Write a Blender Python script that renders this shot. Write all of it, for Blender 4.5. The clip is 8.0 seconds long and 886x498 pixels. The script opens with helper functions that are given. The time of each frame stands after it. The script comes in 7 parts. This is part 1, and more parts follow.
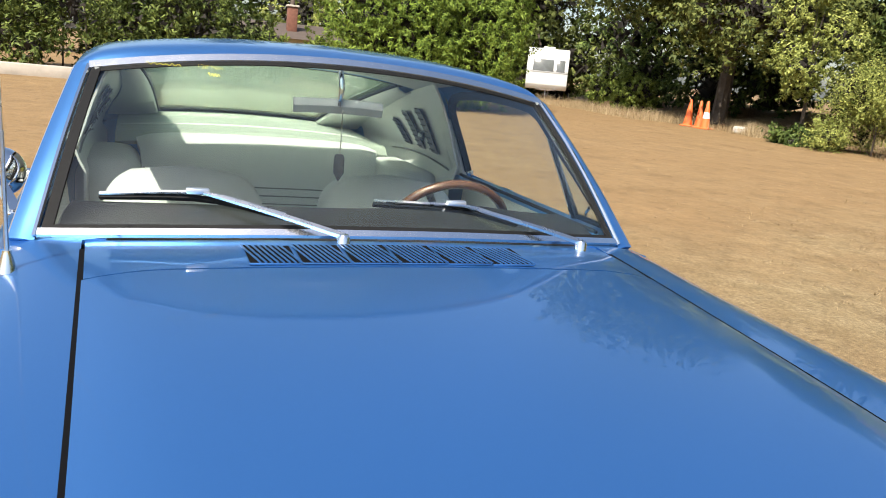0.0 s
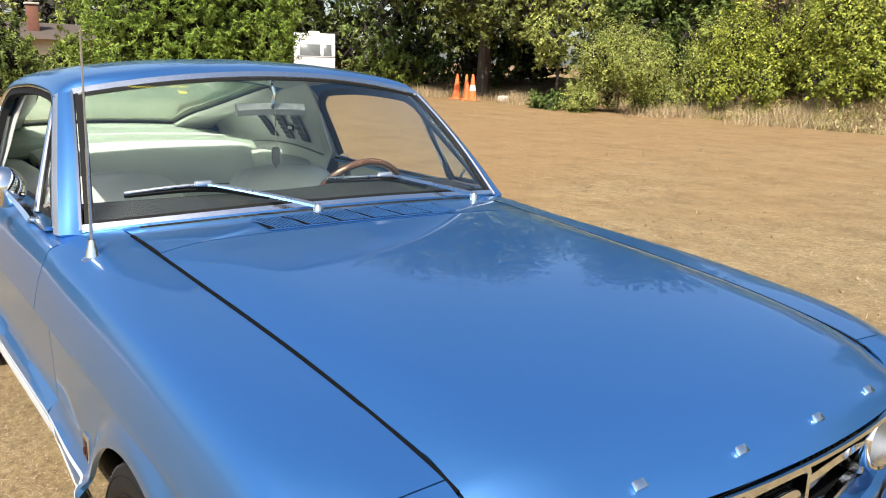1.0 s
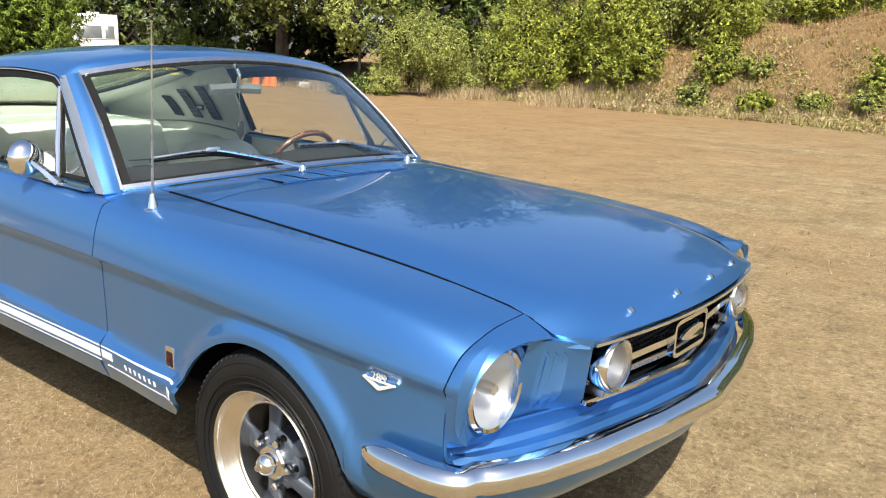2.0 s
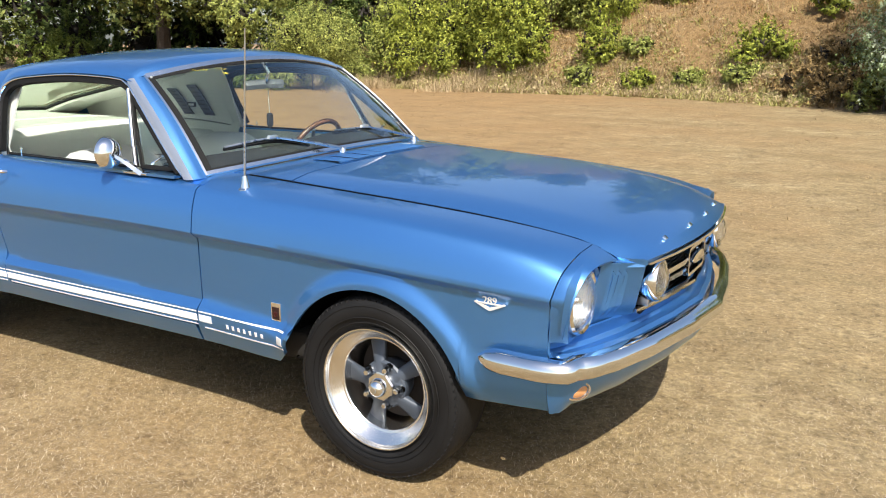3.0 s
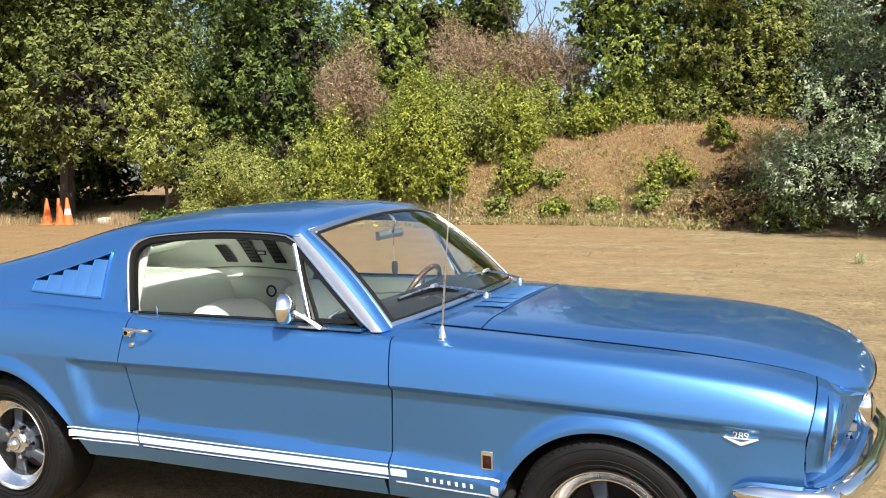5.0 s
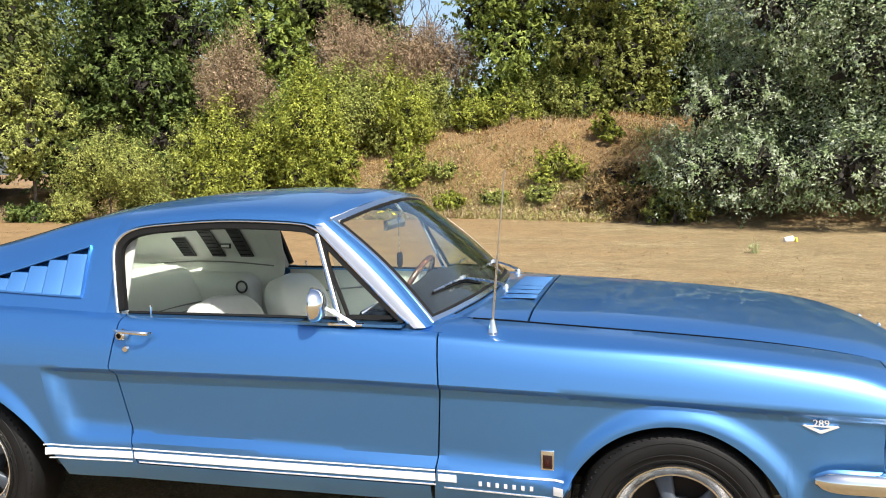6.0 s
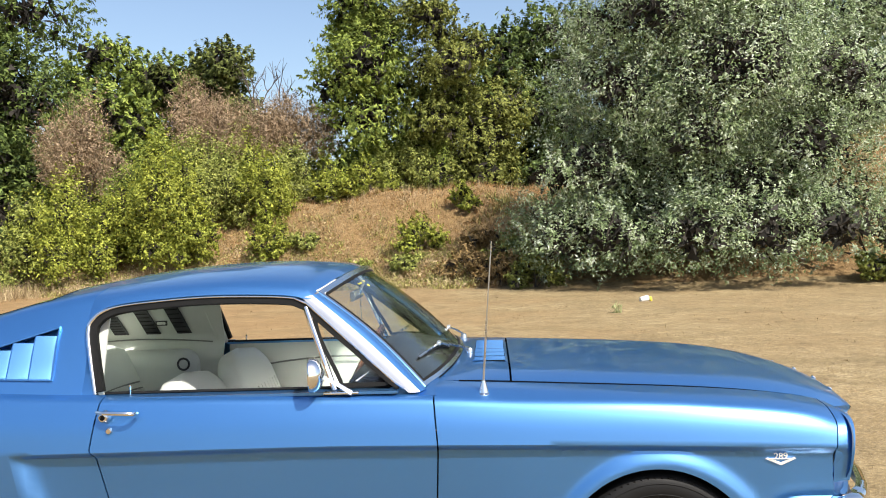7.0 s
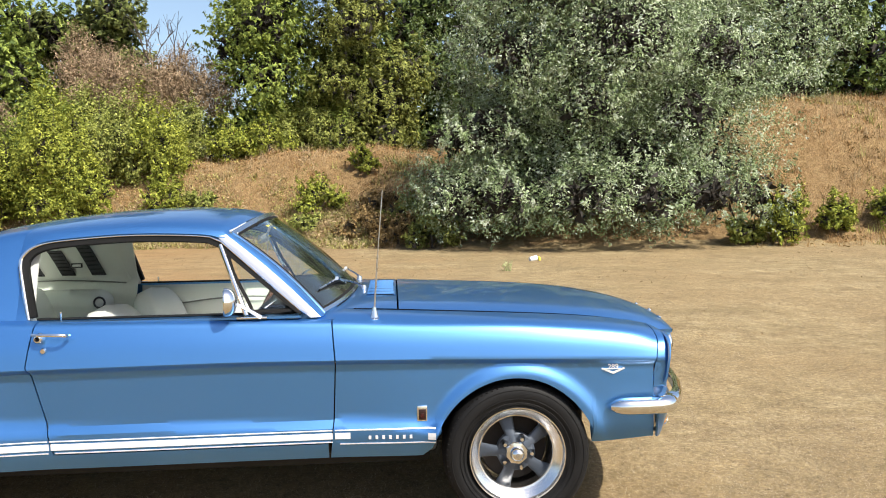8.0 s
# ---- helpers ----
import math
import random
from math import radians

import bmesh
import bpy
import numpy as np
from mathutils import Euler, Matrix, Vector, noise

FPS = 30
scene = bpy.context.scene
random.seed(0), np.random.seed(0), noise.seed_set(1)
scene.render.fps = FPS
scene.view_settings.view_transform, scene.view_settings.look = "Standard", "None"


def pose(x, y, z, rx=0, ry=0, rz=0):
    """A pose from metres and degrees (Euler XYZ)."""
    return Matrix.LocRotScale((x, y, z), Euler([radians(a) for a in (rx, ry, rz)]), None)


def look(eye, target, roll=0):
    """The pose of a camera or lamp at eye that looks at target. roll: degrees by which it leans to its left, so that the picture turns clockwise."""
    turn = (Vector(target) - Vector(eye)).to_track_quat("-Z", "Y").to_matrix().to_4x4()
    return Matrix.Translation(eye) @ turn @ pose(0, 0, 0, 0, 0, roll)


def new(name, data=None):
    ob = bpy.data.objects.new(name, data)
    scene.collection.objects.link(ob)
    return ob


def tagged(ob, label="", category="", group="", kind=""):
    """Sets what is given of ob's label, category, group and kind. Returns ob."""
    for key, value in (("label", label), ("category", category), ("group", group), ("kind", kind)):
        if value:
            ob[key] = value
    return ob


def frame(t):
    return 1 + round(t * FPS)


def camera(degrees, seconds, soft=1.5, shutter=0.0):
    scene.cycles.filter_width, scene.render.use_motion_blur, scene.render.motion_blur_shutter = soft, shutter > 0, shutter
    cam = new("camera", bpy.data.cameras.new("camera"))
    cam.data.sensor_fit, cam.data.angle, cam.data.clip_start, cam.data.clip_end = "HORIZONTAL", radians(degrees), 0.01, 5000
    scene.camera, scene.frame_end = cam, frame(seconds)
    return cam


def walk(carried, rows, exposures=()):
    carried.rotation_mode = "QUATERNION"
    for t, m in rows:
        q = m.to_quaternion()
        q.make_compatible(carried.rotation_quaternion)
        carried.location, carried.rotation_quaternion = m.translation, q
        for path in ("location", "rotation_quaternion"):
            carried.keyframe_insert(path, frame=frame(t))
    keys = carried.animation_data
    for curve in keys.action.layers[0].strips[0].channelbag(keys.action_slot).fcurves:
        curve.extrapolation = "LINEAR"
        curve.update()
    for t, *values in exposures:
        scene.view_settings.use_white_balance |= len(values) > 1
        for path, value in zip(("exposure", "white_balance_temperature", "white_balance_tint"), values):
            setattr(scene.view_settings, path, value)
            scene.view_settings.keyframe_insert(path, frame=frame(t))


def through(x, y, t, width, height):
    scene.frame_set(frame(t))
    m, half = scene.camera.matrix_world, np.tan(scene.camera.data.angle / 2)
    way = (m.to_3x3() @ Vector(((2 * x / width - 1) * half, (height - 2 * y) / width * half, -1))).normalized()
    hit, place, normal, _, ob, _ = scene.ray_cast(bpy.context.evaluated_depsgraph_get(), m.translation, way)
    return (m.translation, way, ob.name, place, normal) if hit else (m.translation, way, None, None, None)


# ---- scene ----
cam = camera(56.8, 8.0, soft=1.0)
PATH = [
    (0, (1.069, -0.53, 1.391), (-0.748, 0.181, 0.952), 5.6),
    (0.5, (1.295, -0.813, 1.412), (-0.319, 0.279, 0.96), 5.6),
    (1, (1.487, -1.234, 1.427), (-0.073, -0.065, 0.982), 1.8),
    (1.5, (1.588, -1.682, 1.439), (0.183, -0.337, 0.973), 1.6),
    (1.7, (1.629, -1.862, 1.429), (0.316, -0.428, 0.961), 2.1),
    (2.8, (1.488, -2.711, 1.412), (0.442, -1.073, 0.94), 0.2),
    (3, (1.468, -2.873, 1.428), (0.481, -1.202, 0.942), 0.0),
    (3.5, (1.355, -3.209, 1.46), (0.444, -1.494, 0.98), 0.1),
    (4, (1.076, -3.502, 1.484), (0.268, -1.723, 1.054), -0.6),
    (4.5, (0.828, -3.497, 1.517), (0.032, -1.678, 1.279), -0.7),
    (4.7, (0.718, -3.442, 1.521), (-0.084, -1.619, 1.335), -1.1),
    (5.8, (0.035, -3.462, 1.497), (-0.53, -1.554, 1.296), -1.0),
    (6, (-0.096, -3.455, 1.494), (-0.58, -1.525, 1.294), -1.0),
    (6.5, (-0.357, -3.49, 1.518), (-0.688, -1.525, 1.338), -1.5),
    (7, (-0.56, -3.725, 1.52), (-0.677, -1.729, 1.478), -2.1),
    (7.5, (-0.551, -4.004, 1.457), (-0.623, -2.006, 1.402), -2.1),
    (8, (-0.524, -4.278, 1.462), (-0.399, -2.287, 1.325), -1.1),
]
walk(cam, [(t, look(eye, target, roll)) for t, eye, target, roll in PATH])

# ---- light ----
SUN_DIR = Vector((0.58, -0.60, 1.0)).normalized()
world = bpy.data.worlds.new("sky")
scene.world = world
world.use_nodes = True
wn = world.node_tree.nodes
wn.clear()
sky = wn.new("ShaderNodeTexSky")
sky.sky_type = "NISHITA"
sky.sun_disc = False
sky.sun_elevation = math.asin(SUN_DIR.z)
sky.sun_rotation = math.atan2(SUN_DIR.x, SUN_DIR.y)
sky.air_density, sky.dust_density, sky.ozone_density = 1.0, 2.2, 0.8
wbg = wn.new("ShaderNodeBackground")
wbg.inputs["Strength"].default_value = 0.122
wout = wn.new("ShaderNodeOutputWorld")
world.node_tree.links.new(sky.outputs[0], wbg.inputs[0])
world.node_tree.links.new(wbg.outputs[0], wout.inputs[0])
sun = new("sun", bpy.data.lights.new("sun", "SUN"))
sun.data.energy, sun.data.angle, sun.data.color = 5.0, radians(0.53), (1.0, 0.94, 0.84)
sun.matrix_world = look(SUN_DIR * 60, (0, 0, 0))
scene.view_settings.exposure = 0.73


# ---- small helpers ----
def pchip(xs, ys):
    """A smooth curve through a few stations that does not overshoot."""
    o = np.argsort(xs)
    xs, ys = np.array(xs, float)[o], np.array(ys, float)[o]
    h, d = np.diff(xs), np.diff(ys) / np.diff(xs)
    m = np.zeros_like(ys)
    m[0], m[-1] = d[0], d[-1]
    for i in range(1, len(xs) - 1):
        if d[i - 1] * d[i] > 0:
            a, b = 2 * h[i] + h[i - 1], h[i] + 2 * h[i - 1]
            m[i] = (a + b) / (a / d[i - 1] + b / d[i])

    def at(x):
        x = np.clip(np.asarray(x, float), xs[0], xs[-1])
        i = np.clip(np.searchsorted(xs, x) - 1, 0, len(h) - 1)
        s = (x - xs[i]) / h[i]
        return ((1 + 2 * s) * (1 - s) ** 2 * ys[i] + s * (1 - s) ** 2 * h[i] * m[i]
                + s * s * (3 - 2 * s) * ys[i + 1] + s * s * (s - 1) * h[i] * m[i + 1])
    return at


def smooth(a, b, x):
    t = np.clip((np.asarray(x, float) - a) / (b - a), 0, 1)
    return t * t * (3 - 2 * t)


def spline(points, n):
    """n places along a rounded line through points, evenly by length."""
    p = np.array(points, float)
    t = np.concatenate(([0], np.cumsum(np.linalg.norm(np.diff(p, axis=0), axis=1))))
    q = np.linspace(0, t[-1], n)
    return np.stack([pchip(t, p[:, k])(q) for k in range(p.shape[1])], 1)


def mesh_of(verts, faces, flat=False, sharp=35):
    me = bpy.data.meshes.new("mesh")
    me.from_pydata([tuple(map(float, v)) for v in verts], [], [tuple(map(int, f)) for f in faces])
    me.update()
    if not flat:
        me.shade_smooth()
        me.set_sharp_from_angle(angle=radians(sharp))
    return me


def grid_faces(nu, nv, base=0, closed_u=False, closed_v=False):
    f = []
    for i in range(nu if closed_u else nu - 1):
        for j in range(nv if closed_v else nv - 1):
            a, b = base + i * nv + j, base + (i + 1) % nu * nv + j
            c, d = base + (i + 1) % nu * nv + (j + 1) % nv, base + i * nv + (j + 1) % nv
            f.append((a, b, c, d))
    return f


def normals_of(P):
    du, dv = np.gradient(P, axis=0), np.gradient(P, axis=1)
    n = np.cross(du, dv)
    return n / np.maximum(np.linalg.norm(n, axis=2, keepdims=True), 1e-9)


def sheet(P, thick=0.0, flip=False, sharp=35):
    """A panel from a grid of places; thick > 0 gives it a back and a rim."""
    P = np.asarray(P, float)
    if flip:
        P = P[::-1]
    nu, nv = P.shape[:2]
    v, f = list(P.reshape(-1, 3)), grid_faces(nu, nv)
    if thick:
        Q = P - normals_of(P) * thick
        n0 = len(v)
        v += list(Q.reshape(-1, 3))
        f += [tuple(reversed(q)) for q in grid_faces(nu, nv, n0)]
        ring = [i * nv for i in range(nu)] + [(nu - 1) * nv + j for j in range(1, nv)] \
            + [i * nv + nv - 1 for i in range(nu - 2, -1, -1)] + list(range(nv - 2, 0, -1))
        for a, b in zip(ring, ring[1:] + ring[:1]):
            f.append((b, a, a + n0, b + n0))
    return mesh_of(v, f, sharp=sharp)


def sweep(path, section, up=(0, 0, 1), closed=False, caps=True, sharp=35, scale=None):
    """section: (side, up) pairs carried along path."""
    path = np.array(path, float)
    n, m = len(path), len(section)
    tang = np.gradient(path, axis=0)
    if closed:
        tang = np.roll(path, -1, 0) - np.roll(path, 1, 0)
    tang /= np.maximum(np.linalg.norm(tang, axis=1, keepdims=True), 1e-9)
    up = np.array(up, float)
    v = []
    for i in range(n):
        side = np.cross(tang[i], up)
        side /= max(np.linalg.norm(side), 1e-9)
        top = np.cross(side, tang[i])
        k = 1 if scale is None else scale[i]
        for a, b in section:
            v.append(path[i] + side * a * k + top * b * k)
    f = grid_faces(n, m, closed_u=closed, closed_v=True)
    if caps and not closed:
        f += [tuple(range(m)), tuple(reversed(range((n - 1) * m, n * m)))]
    me = mesh_of(v, f, sharp=sharp)
    bm = bmesh.new()
    bm.from_mesh(me)
    bmesh.ops.recalc_face_normals(bm, faces=bm.faces)
    bm.to_mesh(me)
    bm.free()
    return me


def disc_section(r, n=8):
    return [(r * math.cos(2 * math.pi * i / n), r * math.sin(2 * math.pi * i / n)) for i in range(n)]


def tube(path, r, n=8, closed=False, taper=None):
    path = np.array(path, float)
    d = path[-1] - path[0]
    up = (0, 0, 1) if abs(d[2]) < 0.8 * np.linalg.norm(d) else (1, 0.1, 0)
    if closed:
        up = np.cross(path[len(path) // 3] - path[0], path[2 * len(path) // 3] - path[0])
    return sweep(path, disc_section(r, n), up, closed, scale=taper, sharp=60)


def lathe(profile, n=40, axis="y", closed=False, sharp=35):
    """profile: (radius, along) pairs turned round an axis."""
    v = []
    for i in range(n):
        c, s = math.cos(2 * math.pi * i / n), math.sin(2 * math.pi * i / n)
        for r, a in profile:
            v.append({"y": (r * c, a, r * s), "x": (a, r * c, r * s), "z": (r * c, r * s, a)}[axis])
    me = mesh_of(v, grid_faces(n, len(profile), closed_u=True, closed_v=closed), sharp=sharp)
    bm = bmesh.new()
    bm.from_mesh(me)
    bmesh.ops.remove_doubles(bm, verts=bm.verts, dist=1e-5)
    bmesh.ops.recalc_face_normals(bm, faces=bm.faces)
    bm.to_mesh(me)
    bm.free()
    return me


def block(size, bevel=0.0, at=(0, 0, 0), segments=2, turn=None):
    bm = bmesh.new()
    bmesh.ops.create_cube(bm, size=1)
    bmesh.ops.scale(bm, vec=size, verts=bm.verts)
    if bevel:
        bmesh.ops.bevel(bm, geom=bm.edges[:], offset=bevel, segments=segments, affect="EDGES", profile=0.5)
    m = Matrix.Translation(at) @ (turn if turn is not None else Matrix.Identity(4))
    bmesh.ops.transform(bm, matrix=m, verts=bm.verts)
    me = bpy.data.meshes.new("mesh")
    bm.to_mesh(me)
    bm.free()
    me.shade_smooth()
    me.set_sharp_from_angle(angle=radians(40))
    return me


def prism(outline, depth, plane="xz", at=0.0, bevel=0.0):
    """A flat outline given depth: plane xz runs along y, yz along x, xy along z."""
    bm = bmesh.new()
    put = {"xz": lambda a, b: (a, at, b), "yz": lambda a, b: (at, a, b), "xy": lambda a, b: (a, b, at)}[plane]
    way = {"xz": (0, depth, 0), "yz": (depth, 0, 0), "xy": (0, 0, depth)}[plane]
    face = bm.faces.new([bm.verts.new(put(a, b)) for a, b in outline])
    got = bmesh.ops.extrude_face_region(bm, geom=[face])
    bmesh.ops.translate(bm, vec=way, verts=[g for g in got["geom"] if isinstance(g, bmesh.types.BMVert)])
    bmesh.ops.recalc_face_normals(bm, faces=bm.faces)
    if bevel:
        bmesh.ops.bevel(bm, geom=bm.edges[:], offset=bevel, segments=2, affect="EDGES", profile=0.5)
    me = bpy.data.meshes.new("mesh")
    bm.to_mesh(me)
    bm.free()
    me.shade_smooth()
    me.set_sharp_from_angle(angle=radians(35))
    return me


def joined(*meshes):
    v, f, s = [], [], []
    for me in meshes:
        n0 = len(v)
        v += [tuple(q.co) for q in me.vertices]
        f += [tuple(n0 + i for i in p.vertices) for p in me.polygons]
    return mesh_of(v, f)


def moved(me, m):
    me = me.copy()
    me.transform(m)
    return me


def mirrored(me):
    me = me.copy()
    me.transform(Matrix.Diagonal((1, -1, 1, 1)))
    me.flip_normals()
    return me


def part(name, me, mat, parent, label="", at=None):
    if not me.materials:
        me.materials.append(mat)
    ob = new(name, me)
    ob.parent = parent
    if at is not None:
        ob.matrix_basis = at
    if label:
        ob["label"] = label
    return ob


def thing(name, label, category, at=None, group="", kind="", me=None, mat=None):
    if me is not None and mat is not None and not me.materials:
        me.materials.append(mat)
    ob = new(name, me)
    if at is not None:
        ob.matrix_basis = at
    return tagged(ob, label, category, group, kind)


# ---- materials ----
def material(name, base, rough=0.5, metal=0.0, **more):
    m = bpy.data.materials.new(name)
    m.use_nodes = True
    b = m.node_tree.nodes["Principled BSDF"]
    b.inputs["Base Color"].default_value = (*base, 1)
    b.inputs["Roughness"].default_value = rough
    b.inputs["Metallic"].default_value = metal
    for k, val in more.items():
        b.inputs[k.replace("_", " ")].default_value = val
    return m


def nodes_of(m):
    return m.node_tree.nodes, m.node_tree.links, m.node_tree.nodes["Principled BSDF"]


def noise_node(m, scale, detail=4.0, rough=0.6, coords="Object", stretch=(1, 1, 1)):
    n, l, _ = nodes_of(m)
    tc, mp, no = n.new("ShaderNodeTexCoord"), n.new("ShaderNodeMapping"), n.new("ShaderNodeTexNoise")
    mp.inputs["Scale"].default_value = stretch
    no.inputs["Scale"].default_value, no.inputs["Detail"].default_value = scale, detail
    no.inputs["Roughness"].default_value = rough
    l.new(tc.outputs[coords], mp.inputs[0])
    l.new(mp.outputs[0], no.inputs["Vector"])
    return no.outputs["Fac"]


def ramp(m, fac, stops):
    n, l, _ = nodes_of(m)
    r = n.new("ShaderNodeValToRGB")
    e = r.color_ramp.elements
    while len(e) < len(stops):
        e.new(0.5)
    for k, (p, c) in enumerate(stops):
        e[k].position, e[k].color = p, (*c, 1)
    l.new(fac, r.inputs[0])
    return r.outputs[0]


def mixed(m, fac, a, b, blend="MIX"):
    n, l, _ = nodes_of(m)
    x = n.new("ShaderNodeMix")
    x.data_type, x.blend_type = "RGBA", blend
    for sock, val in ((x.inputs[0], fac), (x.inputs[6], a), (x.inputs[7], b)):
        if isinstance(val, (int, float)):
            sock.default_value = val
        elif isinstance(val, tuple):
            sock.default_value = (*val, 1)
        else:
            l.new(val, sock)
    return x.outputs[2]


def bumped(m, height, strength=0.3, dist=0.01):
    n, l, b = nodes_of(m)
    k = n.new("ShaderNodeBump")
    k.inputs["Strength"].default_value, k.inputs["Distance"].default_value = strength, dist
    l.new(height, k.inputs["Height"])
    l.new(k.outputs[0], b.inputs["Normal"])


def colour(m, out):
    n, l, b = nodes_of(m)
    l.new(out, b.inputs["Base Color"])


def roughness(m, fac, lo, hi):
    n, l, b = nodes_of(m)
    r = n.new("ShaderNodeMapRange")
    r.inputs["To Min"].default_value, r.inputs["To Max"].default_value = lo, hi
    l.new(fac, r.inputs[0])
    l.new(r.outputs[0], b.inputs["Roughness"])


def worn(name, base, rough=0.5, metal=0.0, vary=0.25, scale=6.0, bump=0.0, bump_scale=200.0, **more):
    """A surface with stains at one scale and grain at another."""
    m = material(name, base, rough, metal, **more)
    big, fine = noise_node(m, scale), noise_node(m, bump_scale, 3)
    lo = tuple(c * (1 - vary) for c in base)
    hi = tuple(min(1, c * (1 + vary * 0.6)) for c in base)
    colour(m, mixed(m, 0.25, ramp(m, big, ((0.3, lo), (0.7, hi))), ramp(m, fine, ((0.3, lo), (0.7, hi)))))
    roughness(m, big, max(0.02, rough * 0.8), min(1, rough * 1.2))
    if bump:
        bumped(m, fine, bump, 0.002)
    return m


def leaf_material(name, dark, light, through=0.25, stops=None, plume=0.0):
    through *= 0.55
    m = material(name, dark, 0.62, Specular_IOR_Level=0.18)
    n, l, b = nodes_of(m)
    geo = n.new("ShaderNodeNewGeometry")
    patch = ramp(m, noise_node(m, 0.9, 3, coords="Object"), ((0.35, (0, 0, 0)), (0.75, (0.45, 0.45, 0.45))))
    pick = geo.outputs["Random Per Island"]
    if plume:
        shade = n.new("ShaderNodeMapRange")
        shade.inputs["From Min"].default_value, shade.inputs["From Max"].default_value = 0.36, 0.64
        l.new(noise_node(m, plume, 2, coords="Object"), shade.inputs[0])
        both_of = n.new("ShaderNodeMix")
        both_of.inputs[0].default_value = 0.58
        l.new(pick, both_of.inputs[2])
        l.new(shade.outputs[0], both_of.inputs[3])
        pick = both_of.outputs[0]
    c = ramp(m, pick, stops or ((0.0, dark), (0.82, light), (1.0, tuple(min(1, v * 1.25) for v in light))))
    c = mixed(m, patch, c, tuple(0.55 * (a + b2) * 0.7 for a, b2 in zip(dark, light)))
    l.new(c, b.inputs["Base Color"])
    tr, mx = n.new("ShaderNodeBsdfTranslucent"), n.new("ShaderNodeMixShader")
    l.new(c, tr.inputs[0])
    mx.inputs[0].default_value = through
    l.new(b.outputs[0], mx.inputs[1])
    l.new(tr.outputs[0], mx.inputs[2])
    l.new(mx.outputs[0], n["Material Output"].inputs[0])
    return m


PAINT = material("blue_paint", (0.032, 0.158, 0.465), 0.36, 0.76, Specular_Tint=(0.65, 0.65, 0.70, 1), Coat_Weight=1.0, Coat_Roughness=0.012, Coat_IOR=1.48)
_fl = noise_node(PAINT, 1400, 2)
_st = noise_node(PAINT, 1.7, 4)
colour(PAINT, mixed(PAINT, 0.35, ramp(PAINT, _fl, ((0.3, (0.027, 0.135, 0.410)), (0.7, (0.045, 0.202, 0.550)))),
                    ramp(PAINT, _st, ((0.3, (0.033, 0.158, 0.465)), (0.75, (0.037, 0.172, 0.500))))))
# pale sparkle of the metal flake round the sun's mirror direction
_n, _l, _b = nodes_of(PAINT)
_gl, _mx = _n.new("ShaderNodeBsdfGlossy"), _n.new("ShaderNodeMixShader")
_gl.inputs["Color"].default_value, _gl.inputs["Roughness"].default_value = (0.42, 0.80, 1.0, 1), 0.40
_mx.inputs[0].default_value = 0.125
_l.new(_b.outputs[0], _mx.inputs[1])
_l.new(_gl.outputs[0], _mx.inputs[2])
_l.new(_mx.outputs[0], _n["Material Output"].inputs[0])
CHROME = material("chrome", (0.80, 0.81, 0.82), 0.06, 1.0)
roughness(CHROME, noise_node(CHROME, 25, 4), 0.03, 0.14)
TRIM = material("bright_trim", (0.82, 0.83, 0.84), 0.2, 1.0)
roughness(TRIM, noise_node(TRIM, 25, 4), 0.14, 0.28)
STEEL = worn("brushed_steel", (0.62, 0.62, 0.62), 0.28, 1.0, 0.15, 12)
ALLOY = worn("polished_alloy", (0.86, 0.85, 0.83), 0.24, 1.0, 0.1, 8)
SATIN = worn("satin_bright_metal", (0.88, 0.88, 0.88), 0.36, 1.0, 0.06, 12)
GLINT = worn("pillar_glint", (0.60, 0.61, 0.65), 0.48, 1.0, 0.05, 10)
BADGE = worn("bright_badge_metal", (0.80, 0.80, 0.80), 0.40, 0.45, 0.06, 30)
SPOKE = worn("grey_spoke_paint", (0.055, 0.068, 0.090), 0.45, 0.15, 0.2, 9)
RUBBER = worn("black_rubber", (0.007, 0.007, 0.007), 0.7, 0, 0.3, 30, Specular_IOR_Level=0.2)
TYRE = worn("tyre_rubber", (0.009, 0.009, 0.0095), 0.6, 0, 0.35, 14, 0.25, 300, Specular_IOR_Level=0.22)
# near-black colour holds the shade of gaps, slots and housings
BLACK = material("cavity_shade_black", (0.003, 0.003, 0.0035), 0.9, Specular_IOR_Level=0.1)
DRUM = worn("dark_brown_brake_drum", (0.020, 0.013, 0.009), 0.8, 0, 0.4, 20)
# colour darkened to put deeper shade under the car
UNDER = worn("dark_underbody", (0.014, 0.013, 0.012), 0.9, 0, 0.3, 4)
GLASS = material("clear_glass", (0.84, 0.91, 0.86), 0.0, 0.0, IOR=1.45, Transmission_Weight=1.0)
# tinted glass whose milky share stands in for sun glare and haze
REAR_GLASS = material("glare_tinted_glass", (0.52, 0.64, 0.54), 0.0, 0.0, IOR=1.45, Transmission_Weight=0.82)
LENS = material("ribbed_lens_glass", (0.95, 0.97, 1.0), 0.05, 0.0, IOR=1.45, Transmission_Weight=1.0)
bumped(LENS, noise_node(LENS, 90, 1, stretch=(0.05, 3.0, 0.05)), 0.08, 0.003)
SILVERED = worn("silvered_reflector", (0.42, 0.43, 0.43), 0.34, 0.7, 0.04, 20)
AMBER = material("amber_lens", (0.50, 0.24, 0.10), 0.12, 0.0)
WHITE_VINYL = worn("white_vinyl", (0.53, 0.545, 0.515), 0.42, 0, 0.08, 3, 0.15, 400)
# white vinyl darkened in colour for the dimmer light behind tinted glass
DIM_SHELF_VINYL = worn("dim_shelf_vinyl", (0.27, 0.305, 0.255), 0.5, 0, 0.1, 3, 0.15, 400)
